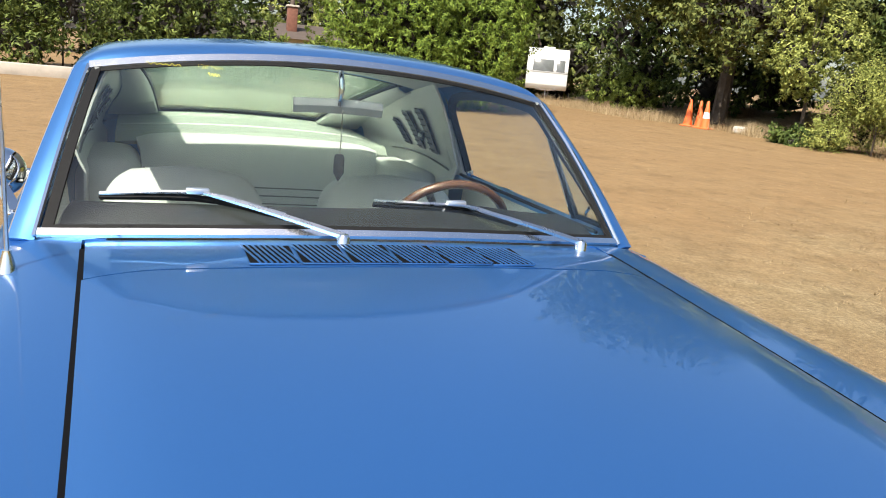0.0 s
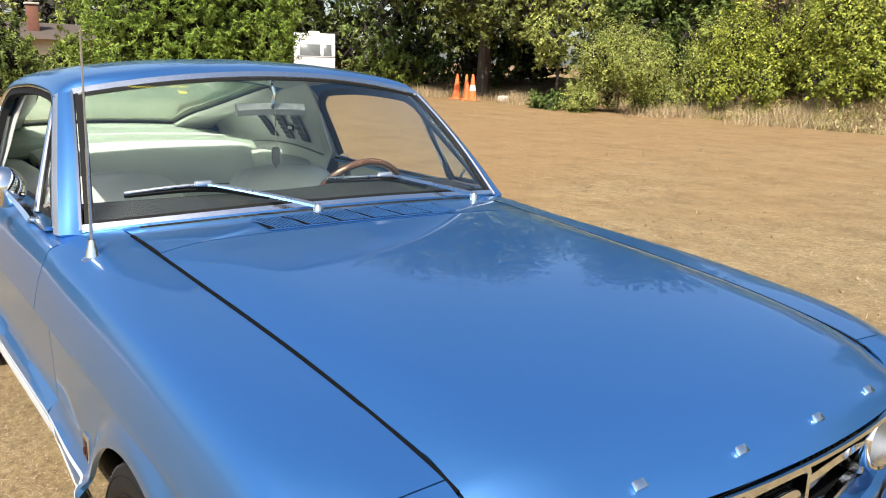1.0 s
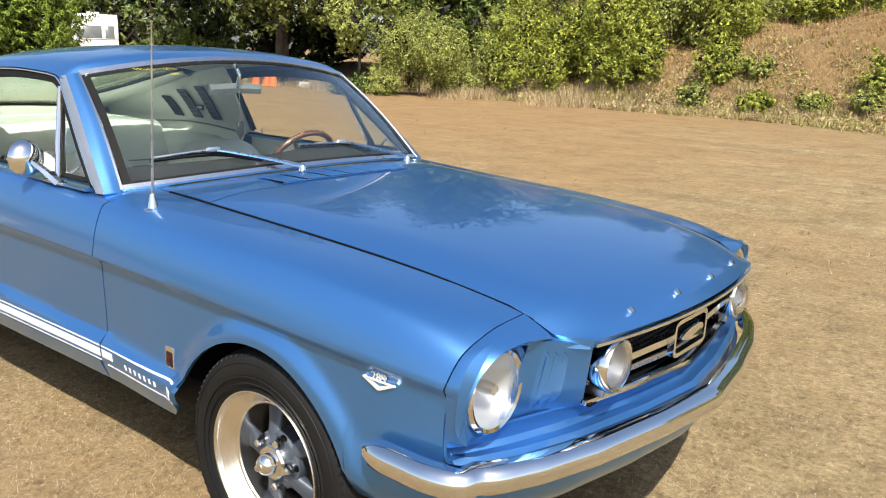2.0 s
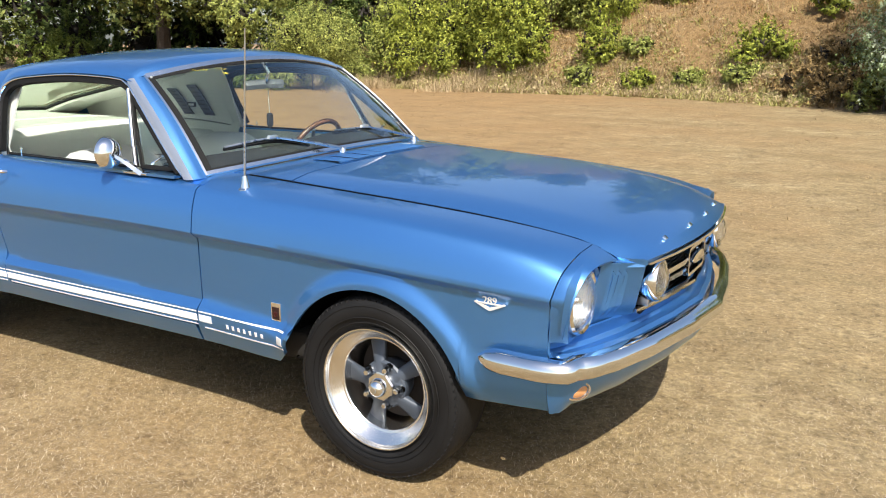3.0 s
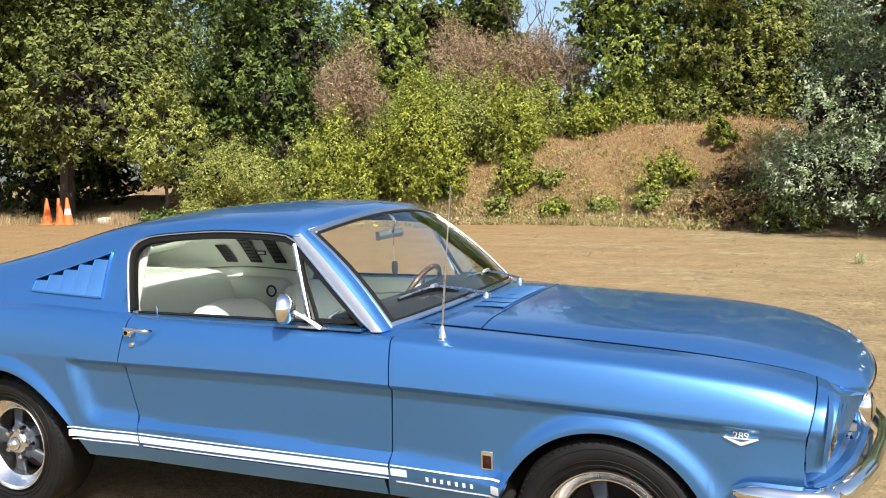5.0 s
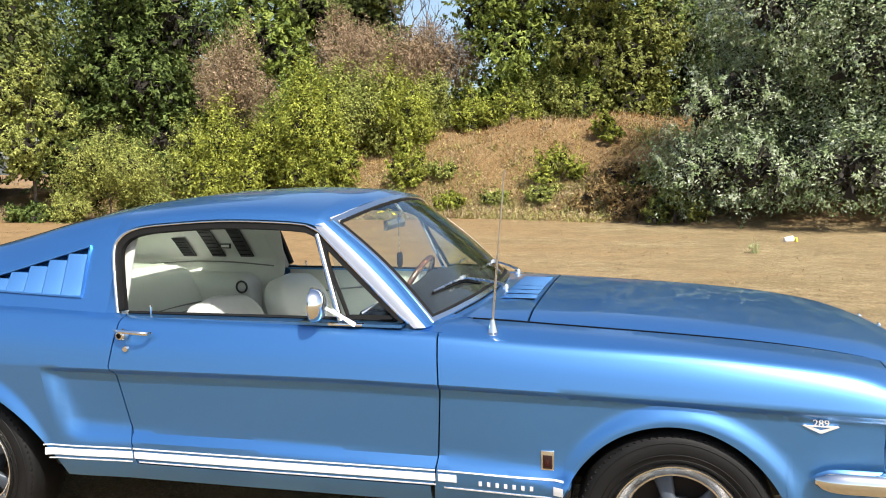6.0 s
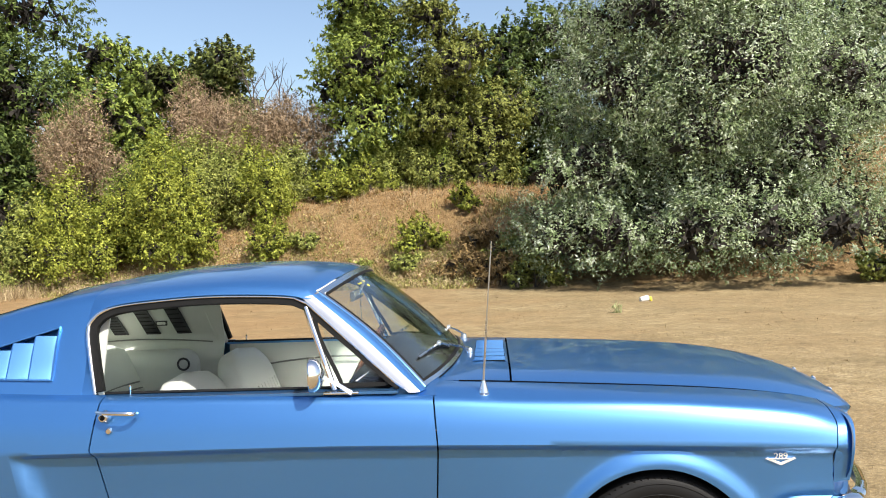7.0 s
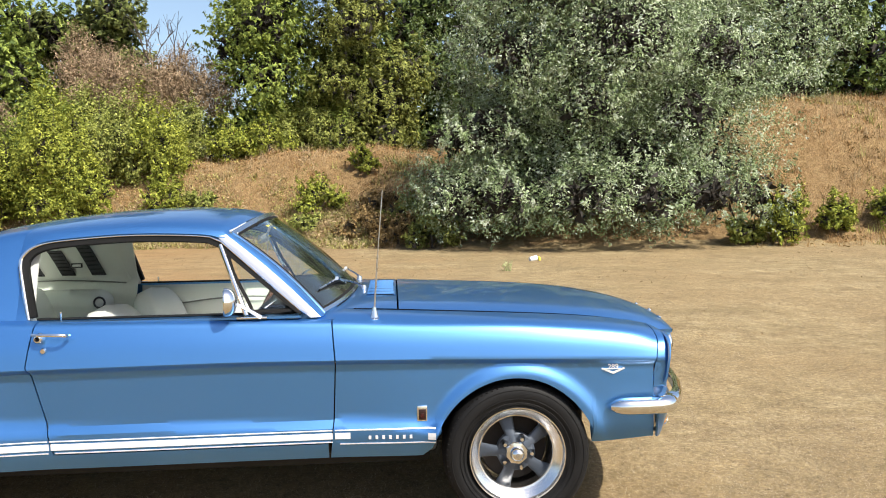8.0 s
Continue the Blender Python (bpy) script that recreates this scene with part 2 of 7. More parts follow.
BLACK_VINYL = worn("black_vinyl", (0.010, 0.010, 0.011), 0.65, 0, 0.2, 5, 0.3, 350, Specular_IOR_Level=0.2)
STRIPE = worn("white_stripe_vinyl", (0.72, 0.74, 0.76), 0.35, 0, 0.06, 8, Coat_Weight=0.4)
# grey of trim seams, also painted crease shade of the rear pleats
SEAM_AND_SHADE = worn("grey_seam_and_crease_shade", (0.16, 0.165, 0.155), 0.6, 0, 0.1, 30)
WOOD = worn("varnished_wood", (0.075, 0.032, 0.016), 0.25, 0, 0.35, 20, Coat_Weight=0.6)
DARK_PLASTIC = worn("dark_plastic", (0.025, 0.026, 0.03), 0.4, 0, 0.2, 20)
BRONZE = worn("dark_red_enamel", (0.028, 0.011, 0.010), 0.3, 0.2, 0.3, 60)
RED_MARK = worn("red_enamel", (0.055, 0.011, 0.010), 0.3, 0.2, 0.3, 60)
YELLOW_INK = material("yellow_marker", (0.75, 0.68, 0.05), 0.6)
# ---- ground and bank ----
def bank_foot(x):
    return np.interp(x, [-40, -24, -15, -11, -7, -4, -2, 0, 2, 4, 7, 10, 16, 40], [27, 24, 20.5, 19.8, 19.9, 19.6, 18.3, 17.6, 16.5, 15.2, 15.1, 14.5, 14.0, 13.0])


def bank_height(x, y):
    """Height of the grassy bank behind the field."""
    x, y = np.asarray(x, float), np.asarray(y, float)
    foot = bank_foot(x)
    crest = np.interp(x, [-60, -26, -19, -13, -5, 3, 8, 12, 22, 60], [0.3, 0.6, 1.4, 2.8, 2.95, 2.95, 3.3, 4.0, 4.7, 4.6])
    run = np.interp(x, [-4, 1, 7, 12], [6.8, 9.0, 8.0, 6.5])
    h = smooth(0, 1, (y - foot) / run) * crest
    lump = np.sin(x * 1.7 + 0.6 * y) * 0.10 + np.sin(x * 0.63 - 0.9 * y + 1.3) * 0.16 + np.sin(x * 3.9 + y * 2.7) * 0.05
    return h + lump * smooth(0.2, 2.5, y - foot)


DRY = material("dry_grass_ground", (0.347, 0.253, 0.135), 0.95)
_a, _b, _c, _d = noise_node(DRY, 0.35, 5), noise_node(DRY, 3.5, 5), noise_node(DRY, 110, 8, 0.85), noise_node(DRY, 0.9, 3, stretch=(0.35, 1.2, 1))
_col = ramp(DRY, _b, ((0.25, (0.261, 0.184, 0.097)), (0.5, (0.386, 0.292, 0.164)), (0.75, (0.502, 0.399, 0.251))))
_col = mixed(DRY, ramp(DRY, _a, ((0.40, (0, 0, 0)), (0.60, (0.85, 0.85, 0.85)))), _col, (0.357, 0.253, 0.135))
_col = mixed(DRY, ramp(DRY, _d, ((0.5, (0, 0, 0)), (0.70, (0.6, 0.6, 0.6)))), _col, (0.241, 0.180, 0.087))
_col = mixed(DRY, ramp(DRY, _c, ((0.34, (0.6, 0.6, 0.6)), (0.52, (0, 0, 0)))), _col, (0.164, 0.112, 0.058))
_e = noise_node(DRY, 14, 6, 0.75)
_col = mixed(DRY, ramp(DRY, _e, ((0.34, (0.65, 0.65, 0.65)), (0.5, (0, 0, 0)))), _col, (0.210, 0.143, 0.069))
_col = mixed(DRY, ramp(DRY, _e, ((0.56, (0, 0, 0)), (0.7, (0.6, 0.6, 0.6)))), _col, (0.600, 0.472, 0.285))
_f = noise_node(DRY, 320, 3, 0.7)
_col = mixed(DRY, 1.0, _col, ramp(DRY, _f, ((0.32, (0.52, 0.50, 0.48)), (0.5, (1.0, 1.0, 1.0)), (0.68, (1.28, 1.28, 1.30)))), "MULTIPLY")
_h = noise_node(DRY, 36, 5, 0.72)
_col = mixed(DRY, 1.0, _col, ramp(DRY, _h, ((0.30, (0.36, 0.33, 0.30)), (0.44, (0.86, 0.85, 0.83)), (0.56, (1.12, 1.12, 1.11)), (0.70, (1.60, 1.60, 1.58)))), "MULTIPLY")
# browner, redder colour mixed in towards the far end of the field
_n, _l, _ = nodes_of(DRY)
_tc, _xyz, _add = _n.new("ShaderNodeTexCoord"), _n.new("ShaderNodeSeparateXYZ"), _n.new("ShaderNodeMath")
_add.operation = "MULTIPLY_ADD"
_l.new(_tc.outputs["Object"], _xyz.inputs[0])
_l.new(_a, _add.inputs[0])
_add.inputs[1].default_value = -14.0
_l.new(_xyz.outputs["X"], _add.inputs[2])
_mr = _n.new("ShaderNodeMapRange")
for _k, _val in ((1, -6.0), (2, -15.0), (3, 0.0), (4, 0.68)):
    _mr.inputs[_k].default_value = _val
_l.new(_add.outputs[0], _mr.inputs[0])
_col = mixed(DRY, _mr.outputs[0], _col, (0.345, 0.198, 0.085))
_g = noise_node(DRY, 5.5, 7, 0.8)
_col = mixed(DRY, 1.0, _col, ramp(DRY, _g, ((0.32, (0.60, 0.57, 0.52)), (0.46, (1.0, 0.985, 0.95)), (0.62, (1.10, 1.08, 1.03)), (0.74, (1.25, 1.23, 1.18)))), "MULTIPLY")
_col = mixed(DRY, 1.0, _col, (0.675, 0.69, 0.645), "MULTIPLY")
_k = noise_node(DRY, 1.3, 6, 0.7)
_col = mixed(DRY, 1.0, _col, ramp(DRY, _k, ((0.30, (0.74, 0.70, 0.66)), (0.48, (0.98, 0.97, 0.95)), (0.56, (1.02, 1.02, 1.02)), (0.72, (1.24, 1.24, 1.24)))), "MULTIPLY")
colour(DRY, _col)
bumped(DRY, _c, 0.6, 0.012)
BANK_SOIL = material("dry_bank_turf", (0.30, 0.19, 0.10), 0.95)
_a, _b, _c = noise_node(BANK_SOIL, 0.5, 4), noise_node(BANK_SOIL, 5, 5), noise_node(BANK_SOIL, 40, 4, 0.7)
_col = ramp(BANK_SOIL, _b, ((0.25, (0.24, 0.15, 0.075)), (0.5, (0.43, 0.30, 0.165)), (0.75, (0.56, 0.43, 0.26))))
_col = mixed(BANK_SOIL, ramp(BANK_SOIL, _a, ((0.5, (0, 0, 0)), (0.7, (0.6, 0.6, 0.6)))), _col, (0.40, 0.30, 0.15))
_col = mixed(BANK_SOIL, ramp(BANK_SOIL, _c, ((0.34, (0.7, 0.7, 0.7)), (0.56, (0, 0, 0)))), _col, (0.12, 0.08, 0.04))
_col = mixed(BANK_SOIL, 1.0, _col, (0.70, 0.63, 0.48), "MULTIPLY")
colour(BANK_SOIL, _col)
bumped(BANK_SOIL, _c, 1.0, 0.06)

xs = np.concatenate([[-1500, -500, -200, -100], np.linspace(-64, 60, 140), [100, 200, 500, 1500]])
ys = np.concatenate([[-1500, -400, -120, -50, -25, -12], np.linspace(-6, 12.6, 10), np.linspace(13.0, 34, 74), [40, 60, 120, 400, 1500]])
gv = []
for x in xs:
    for y in ys:
        z = float(bank_height(x, y)) if -64 <= x <= 60 and 12.8 < y < 70 else 0.0
        z += 0.012 * math.sin(x * 0.9) * math.sin(y * 0.7) if abs(x) < 60 and y < 12.8 and not (-5 < x < 3 and -4 < y < 3) else 0.0
        gv.append((x, y, z))
ground_me = mesh_of(gv, grid_faces(len(xs), len(ys)), sharp=180)
ground_me.materials.append(DRY)
ground_me.materials.append(BANK_SOIL)
for p in ground_me.polygons:
    c = p.center
    if c.z > 0.12 and c.y > 12.8:
        p.material_index = 1
ground = thing("ground", "dry tan mown grass field rising to a bank", "ground", kind="structure", me=ground_me)


def blades(spots, length, width, lean, seed):
    """Thin grass blades: one slim triangle each."""
    rng = np.random.default_rng(seed)
    n = len(spots)
    a = rng.uniform(0, 2 * math.pi, n)
    ln = np.asarray(length) * rng.uniform(0.5, 1.3, n)
    tilt = np.clip(rng.normal(lean, 0.25, n), 0.05, 1.5)
    d = np.stack([np.cos(a) * np.sin(tilt), np.sin(a) * np.sin(tilt), np.cos(tilt)], 1) * ln[:, None]
    s = np.stack([-np.sin(a), np.cos(a), np.zeros(n)], 1) * (width * rng.uniform(0.6, 1.4, n))[:, None]
    base = np.asarray(spots, float)
    v = np.stack([base - s, base + s, base + d], 1).reshape(-1, 3)
    return fast_mesh(v, np.arange(n * 3).reshape(n, 3))


def fast_mesh(v, faces):
    k = faces.shape[1]
    me = bpy.data.meshes.new("mesh")
    me.vertices.add(len(v))
    me.vertices.foreach_set("co", np.asarray(v, np.float32).ravel())
    me.loops.add(faces.size)
    me.loops.foreach_set("vertex_index", np.asarray(faces, np.int32).ravel())
    me.polygons.add(len(faces))
    me.polygons.foreach_set("loop_start", np.arange(0, faces.size, k, dtype=np.int32))
    me.update(calc_edges=True)
    return me


STRAW = leaf_material("dry_straw", (0.20, 0.14, 0.075), (0.50, 0.39, 0.23), 0.15)
STUBBLE = leaf_material("mown_stubble", (0.12, 0.085, 0.048), (0.56, 0.45, 0.30), 0.15, ((0.0, (0.11, 0.075, 0.042)), (0.35, (0.30, 0.22, 0.13)), (0.75, (0.44, 0.35, 0.225)), (1.0, (0.58, 0.49, 0.35))))
RUST = leaf_material("rusty_dry_grass", (0.22, 0.115, 0.042), (0.46, 0.28, 0.12), 0.2)
WITHERED = leaf_material("withered_weed_leaf", (0.07, 0.045, 0.018), (0.38, 0.26, 0.11), 0.1)
OLIVE = leaf_material("weedy_green", (0.13, 0.135, 0.035), (0.46, 0.43, 0.15), 0.25)
rng = np.random.default_rng(5)
n1, n2 = 250000, 90000
sp = np.concatenate([np.stack([rng.uniform(-3.6, 3.8, n1), rng.uniform(-2.9, 0.6, n1), np.zeros(n1)], 1),
                     np.stack([rng.uniform(-2.0, 7.0, n2), 0.6 + 5.2 * rng.uniform(0, 1, n2) ** 1.6, np.zeros(n2)], 1)])
thing("dry_grass", "short dry straw-coloured grass stubble", "grass", kind="stuff", me=blades(sp, 0.017, 0.00115, 1.2, 6), mat=STUBBLE)
FIELD = leaf_material("withered_field_tuft", (0.10, 0.07, 0.035), (0.40, 0.29, 0.155), 0.15)
spot = np.stack([rng.uniform(-34, 20, 11000), rng.uniform(3.5, 20, 11000), np.zeros(11000)], 1)
spot = spot[(spot[:, 1] < bank_foot(spot[:, 0]) + 0.2) & (np.sin(spot[:, 0] * 0.7 + spot[:, 1] * 1.9) + np.sin(spot[:, 0] * 1.7 - spot[:, 1]) + rng.normal(0, 0.9, 11000) > -0.4)]
sp = np.repeat(spot, 9, 0) + np.concatenate([rng.normal(0, 0.035, (9 * len(spot), 2)), np.zeros((9 * len(spot), 1))], 1)
thing("field_grass", "small withered grass tufts over the field", "grass", kind="stuff", me=blades(sp, 0.042, 0.0035, 1.15, 7), mat=FIELD)


def bank_spots(n, x0, x1, y0, y1, seed, keep=None):
    r = np.random.default_rng(seed)
    x, y = r.uniform(x0, x1, n), r.uniform(y0, y1, n)
    patch = np.sin(x * 0.8 + 1.1 * y) + np.sin(x * 2.1 - 0.7 * y) + r.normal(0, 0.8, n)
    ok = (patch > (-9 if keep is None else keep)) & (y > bank_foot(x) + r.uniform(-0.1, 0.6, n))
    ok &= ((x - 5.2) / 4.3) ** 2 + ((y - 18.2) / 4.4) ** 2 > r.uniform(0.85, 1.1, n)
    return np.stack([x, y, bank_height(x, y) - 0.02], 1)[ok]


def tufts(spots, each, spread, length, width, lean, seed):
    """Grass in separate tufts that differ in height, with bare soil between."""
    r = np.random.default_rng(seed)
    n = len(spots)
    i = np.repeat(np.arange(n), each)
    p = spots[i] + np.concatenate([r.normal(0, spread, (len(i), 2)), np.zeros((len(i), 1))], 1)
    p[:, 2] = bank_height(p[:, 0], p[:, 1]) - 0.02
    return blades(p, length * r.uniform(0.4, 1.5, n)[i], width, lean, seed + 1)


def low_weeds(spots, each, spread, size, seed):
    """Small withered leaves lying in ragged mats over the soil."""
    r = np.random.default_rng(seed)
    i = np.repeat(np.arange(len(spots)), each)
    m = len(i)
    p = spots[i] + r.normal(0, spread, (m, 3)) * np.array([1, 1, 0])
    p[:, 2] = bank_height(p[:, 0], p[:, 1]) + np.abs(r.normal(0, spread * 0.5, m)) * r.uniform(0.2, 1.6, len(spots))[i]
    a, b = r.normal(size=(m, 3)), r.normal(size=(m, 3))
    k = size * r.uniform(0.4, 1.0, (m, 1))
    v = np.stack([p + a * k * 0.5, p + b * k * 0.35, p - (a + b) * k * 0.4], 1).reshape(-1, 3)
    return fast_mesh(v, np.arange(len(v)).reshape(-1, 3))


thing("bank_grass", "tufted rusty dry grass on the bank", "grass", kind="stuff", me=tufts(bank_spots(9000, -22, 24, 14.3, 29, 8), 11, 0.07, 0.20, 0.006, 0.7, 9), mat=RUST)
thing("bank_straw", "pale straw grass along the bank", "grass", kind="stuff", me=tufts(bank_spots(7000, -26, 24, 14.3, 28.5, 10, -0.6), 11, 0.06, 0.30, 0.006, 0.55, 11), mat=STRAW)
thing("bank_weeds", "olive weeds along the foot of the bank", "plants", kind="stuff", me=tufts(bank_spots(5200, -22, 20, 14.4, 24.5, 12, 0.8), 11, 0.08, 0.26, 0.012, 0.6, 13), mat=OLIVE)
r = np.random.default_rng(16)
fx = r.uniform(-20, -1.0, 5200)
low_bank = np.stack([fx, bank_foot(fx) + np.abs(r.normal(0, 2.0, 5200)), np.zeros(5200)], 1)
thing("bank_herbs", "low olive and straw herbs over the lower bank", "plants", kind="stuff", me=low_weeds(low_bank[:2600], 12, 0.14, 0.07, 17), mat=OLIVE)
thing("bank_litter", "pale dry herb litter over the lower bank", "plants", kind="stuff", me=low_weeds(low_bank[2600:], 12, 0.14, 0.07, 18), mat=STRAW)
thing("withered_weeds", "withered brown weeds matted over the bank", "plants", kind="stuff", me=low_weeds(bank_spots(8000, -22, 24, 14.3, 28.5, 14), 11, 0.11, 0.055, 15), mat=WITHERED)

r = np.random.default_rng(41)
fx = r.uniform(-21.5, -1.5, 5200)
fy = bank_foot(fx) + r.uniform(-0.35, 2.0, 5200) 
keep = (np.sin(fx * 1.3 + fy) + np.sin(fx * 3.1) + r.normal(0, 0.7, 5200)) > 0.1
foot = np.stack([fx, fy, np.zeros(5200)], 1)[keep]
half_way = len(foot) // 2
thing("foot_straw", "tall pale seeding grass along the foot of the bank", "grass", kind="stuff", me=tufts(foot[:half_way], 12, 0.10, 0.27, 0.007, 0.85, 42), mat=STRAW)
thing("foot_weeds", "tall olive weeds along the foot of the bank", "plants", kind="stuff", me=tufts(foot[half_way:], 12, 0.11, 0.20, 0.014, 0.95, 43), mat=OLIVE)

r = np.random.default_rng(33)
sp = np.stack([r.uniform(-20, -4.5, 16000), r.uniform(18.9, 22.0, 16000), np.zeros(16000)], 1)
sp = sp[(sp[:, 1] > bank_foot(sp[:, 0]) - 0.3) & (np.sin(sp[:, 0] * 1.9) + np.sin(sp[:, 0] * 4.3 + sp[:, 1] * 2) + r.normal(0, 0.8, len(sp)) > 0.0)]
sp[:, 2] = bank_height(sp[:, 0], sp[:, 1])
thing("dry_weeds", "tall pale dry weeds between the shrubs", "plants", kind="stuff", me=blades(sp, 0.36, 0.007, 0.85, 34), mat=STRAW)

r = np.random.default_rng(35)
fx = r.uniform(-18.5, -10.5, 1500)
tall = np.stack([fx, np.interp(fx, [-18.5, -14.5, -11.5, -9.0], [21.2, 19.4, 20.2, 19.9]) + r.normal(0.5, 0.8, 1500), np.zeros(1500)], 1)
tall = tall[np.sin(tall[:, 0] * 1.6 + 0.7) + r.normal(0, 0.6, 1500) > 0.5]
thing("seeding_grass", "tall pale seeding grass and dry weeds before the shrubs", "grass", kind="stuff", me=tufts(tall, 14, 0.16, 0.40, 0.007, 0.62, 36), mat=STRAW)

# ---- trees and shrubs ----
# near-black colour that stands in for the shade inside crowns
CROWN_SHADE = worn("crown_shade", (0.022, 0.018, 0.013), 0.95, 0, 0.3, 3)
BARK = worn("bark", (0.085, 0.066, 0.050), 0.9, 0, 0.4, 8, 0.8, 40)
LEAF_DARK = leaf_material("dark_green_leaf", (0.022, 0.045, 0.012), (0.15, 0.20, 0.05), 0.2)
LEAF_OAK = leaf_material("oak_leaf", (0.028, 0.045, 0.012), (0.19, 0.215, 0.058), 0.22)
LEAF_MID = leaf_material("mid_green_leaf", (0.05, 0.085, 0.018), (0.29, 0.35, 0.07), 0.25)
LEAF_YEL = leaf_material("yellow_green_leaf", (0.055, 0.085, 0.012), (0.42, 0.45, 0.075), 0.3)
LEAF_OLIVE = leaf_material("olive_leaf", (0.05, 0.065, 0.012), (0.27, 0.29, 0.07), 0.25)
LEAF_LIGHT = leaf_material("light_green_leaf", (0.06, 0.085, 0.016), (0.42, 0.45, 0.12), 0.28)
LEAF_SILVER = leaf_material("silver_willow_leaf", (0.05, 0.085, 0.03), (0.30, 0.36, 0.22), 0.07,
                            ((0.0, (0.050, 0.085, 0.026)), (0.36, (0.175, 0.240, 0.095)), (0.60, (0.33, 0.40, 0.23)), (0.78, (0.47, 0.53, 0.39)), (1.0, (0.58, 0.62, 0.53))), 2.6)
LEAF_BROWN = leaf_material("dead_brown_leaf", (0.17, 0.118, 0.07), (0.40, 0.295, 0.19), 0.2)
LEAF_CONIFER = leaf_material("conifer_spray", (0.045, 0.085, 0.012), (0.22, 0.30, 0.045), 0.2)
LEAF_LAUREL = leaf_material("laurel_leaf", (0.03, 0.05, 0.012), (0.16, 0.20, 0.045), 0.15)


def leaf_cloud(blobs, n, size, seed, clump=0.16, slim=0.5, hang=0.0, fill=0.55, spray=20):
    """Leaves set along many tapering shoots, which stand out unevenly from rounded masses with dark gaps between."""
    r = np.random.default_rng(seed)
    blobs = np.array(blobs, float)
    area = (blobs[:, 3] * blobs[:, 4] + blobs[:, 4] * blobs[:, 5] + blobs[:, 3] * blobs[:, 5])
    k = max(5, n // spray)
    which = r.choice(len(blobs), k, p=area / area.sum())
    d = r.normal(size=(k, 3))
    d /= np.linalg.norm(d, axis=1, keepdims=True)
    bump = 1 + 0.20 * np.sin(d[:, 0] * 5.1 + which) * np.sin(d[:, 1] * 4.3 + 2 * which) + 0.14 * np.sin(d[:, 2] * 9 + d[:, 0] * 7 + which)
    rad = (fill + (1.0 - fill) * r.uniform(0, 1, k) ** 0.5) * bump
    rr = blobs[which, 3:6]
    c = blobs[which, :3] + d * rad[:, None] * rr
    way = d * 0.75 + r.normal(0, 0.38, (k, 3)) + np.array([0, 0, 0.5 - 1.6 * hang])
    way /= np.linalg.norm(way, axis=1, keepdims=True)
    ln = clump * np.minimum(rr.mean(1), 2.4) * r.uniform(0.7, 1.7, k) * 2.3
    m = k * spray
    i = np.repeat(np.arange(k), spray)
    t = r.uniform(0, 1, m) ** 0.85
    perp = r.normal(size=(m, 3))
    perp -= way[i] * (perp * way[i]).sum(1, keepdims=True)
    perp /= np.maximum(np.linalg.norm(perp, axis=1, keepdims=True), 1e-6)
    out = ln[i] * (0.04 + 0.26 * (1 - t) ** 0.7) * r.uniform(0.15, 1.0, m)
    pos = c[i] + way[i] * (ln[i] * (t - 0.45))[:, None] + perp * out[:, None]
    nrm = perp * 0.35 + d[i] * 0.75 + r.normal(0, 0.42, (m, 3)) + np.array([0, 0, 0.45])
    nrm /= np.linalg.norm(nrm, axis=1, keepdims=True)
    ax = perp * 0.8 + way[i] * 0.5 + r.normal(0, 0.4, (m, 3)) + np.array([0, 0, -0.25 - hang])
    ax -= nrm * (ax * nrm).sum(1, keepdims=True)
    ax /= np.maximum(np.linalg.norm(ax, axis=1, keepdims=True), 1e-6)
    sd = np.cross(nrm, ax)
    sz = (size * r.uniform(0.6, 1.4, m))[:, None]
    v = np.stack([pos - ax * sz * 0.5 - sd * sz * slim * 0.5, pos - ax * sz * 0.3 + sd * sz * slim * 0.6, pos + ax * sz * 0.6], 1).reshape(-1, 3)
    return fast_mesh(v, np.arange(len(v)).reshape(-1, 3))


def core_mesh(blobs, q, size, seed):
    """Dark crossing triangles that put shade into the heart of a crown."""
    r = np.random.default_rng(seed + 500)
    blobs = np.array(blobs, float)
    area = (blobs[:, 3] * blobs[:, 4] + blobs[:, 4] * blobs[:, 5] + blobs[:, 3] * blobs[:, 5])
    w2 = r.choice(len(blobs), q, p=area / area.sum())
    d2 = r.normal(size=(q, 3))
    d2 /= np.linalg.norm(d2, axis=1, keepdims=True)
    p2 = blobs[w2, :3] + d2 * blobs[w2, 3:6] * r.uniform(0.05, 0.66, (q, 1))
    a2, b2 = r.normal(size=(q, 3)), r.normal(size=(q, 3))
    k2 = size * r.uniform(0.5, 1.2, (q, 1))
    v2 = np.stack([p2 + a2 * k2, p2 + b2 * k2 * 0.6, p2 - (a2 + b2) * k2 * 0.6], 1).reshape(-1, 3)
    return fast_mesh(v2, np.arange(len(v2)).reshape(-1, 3))


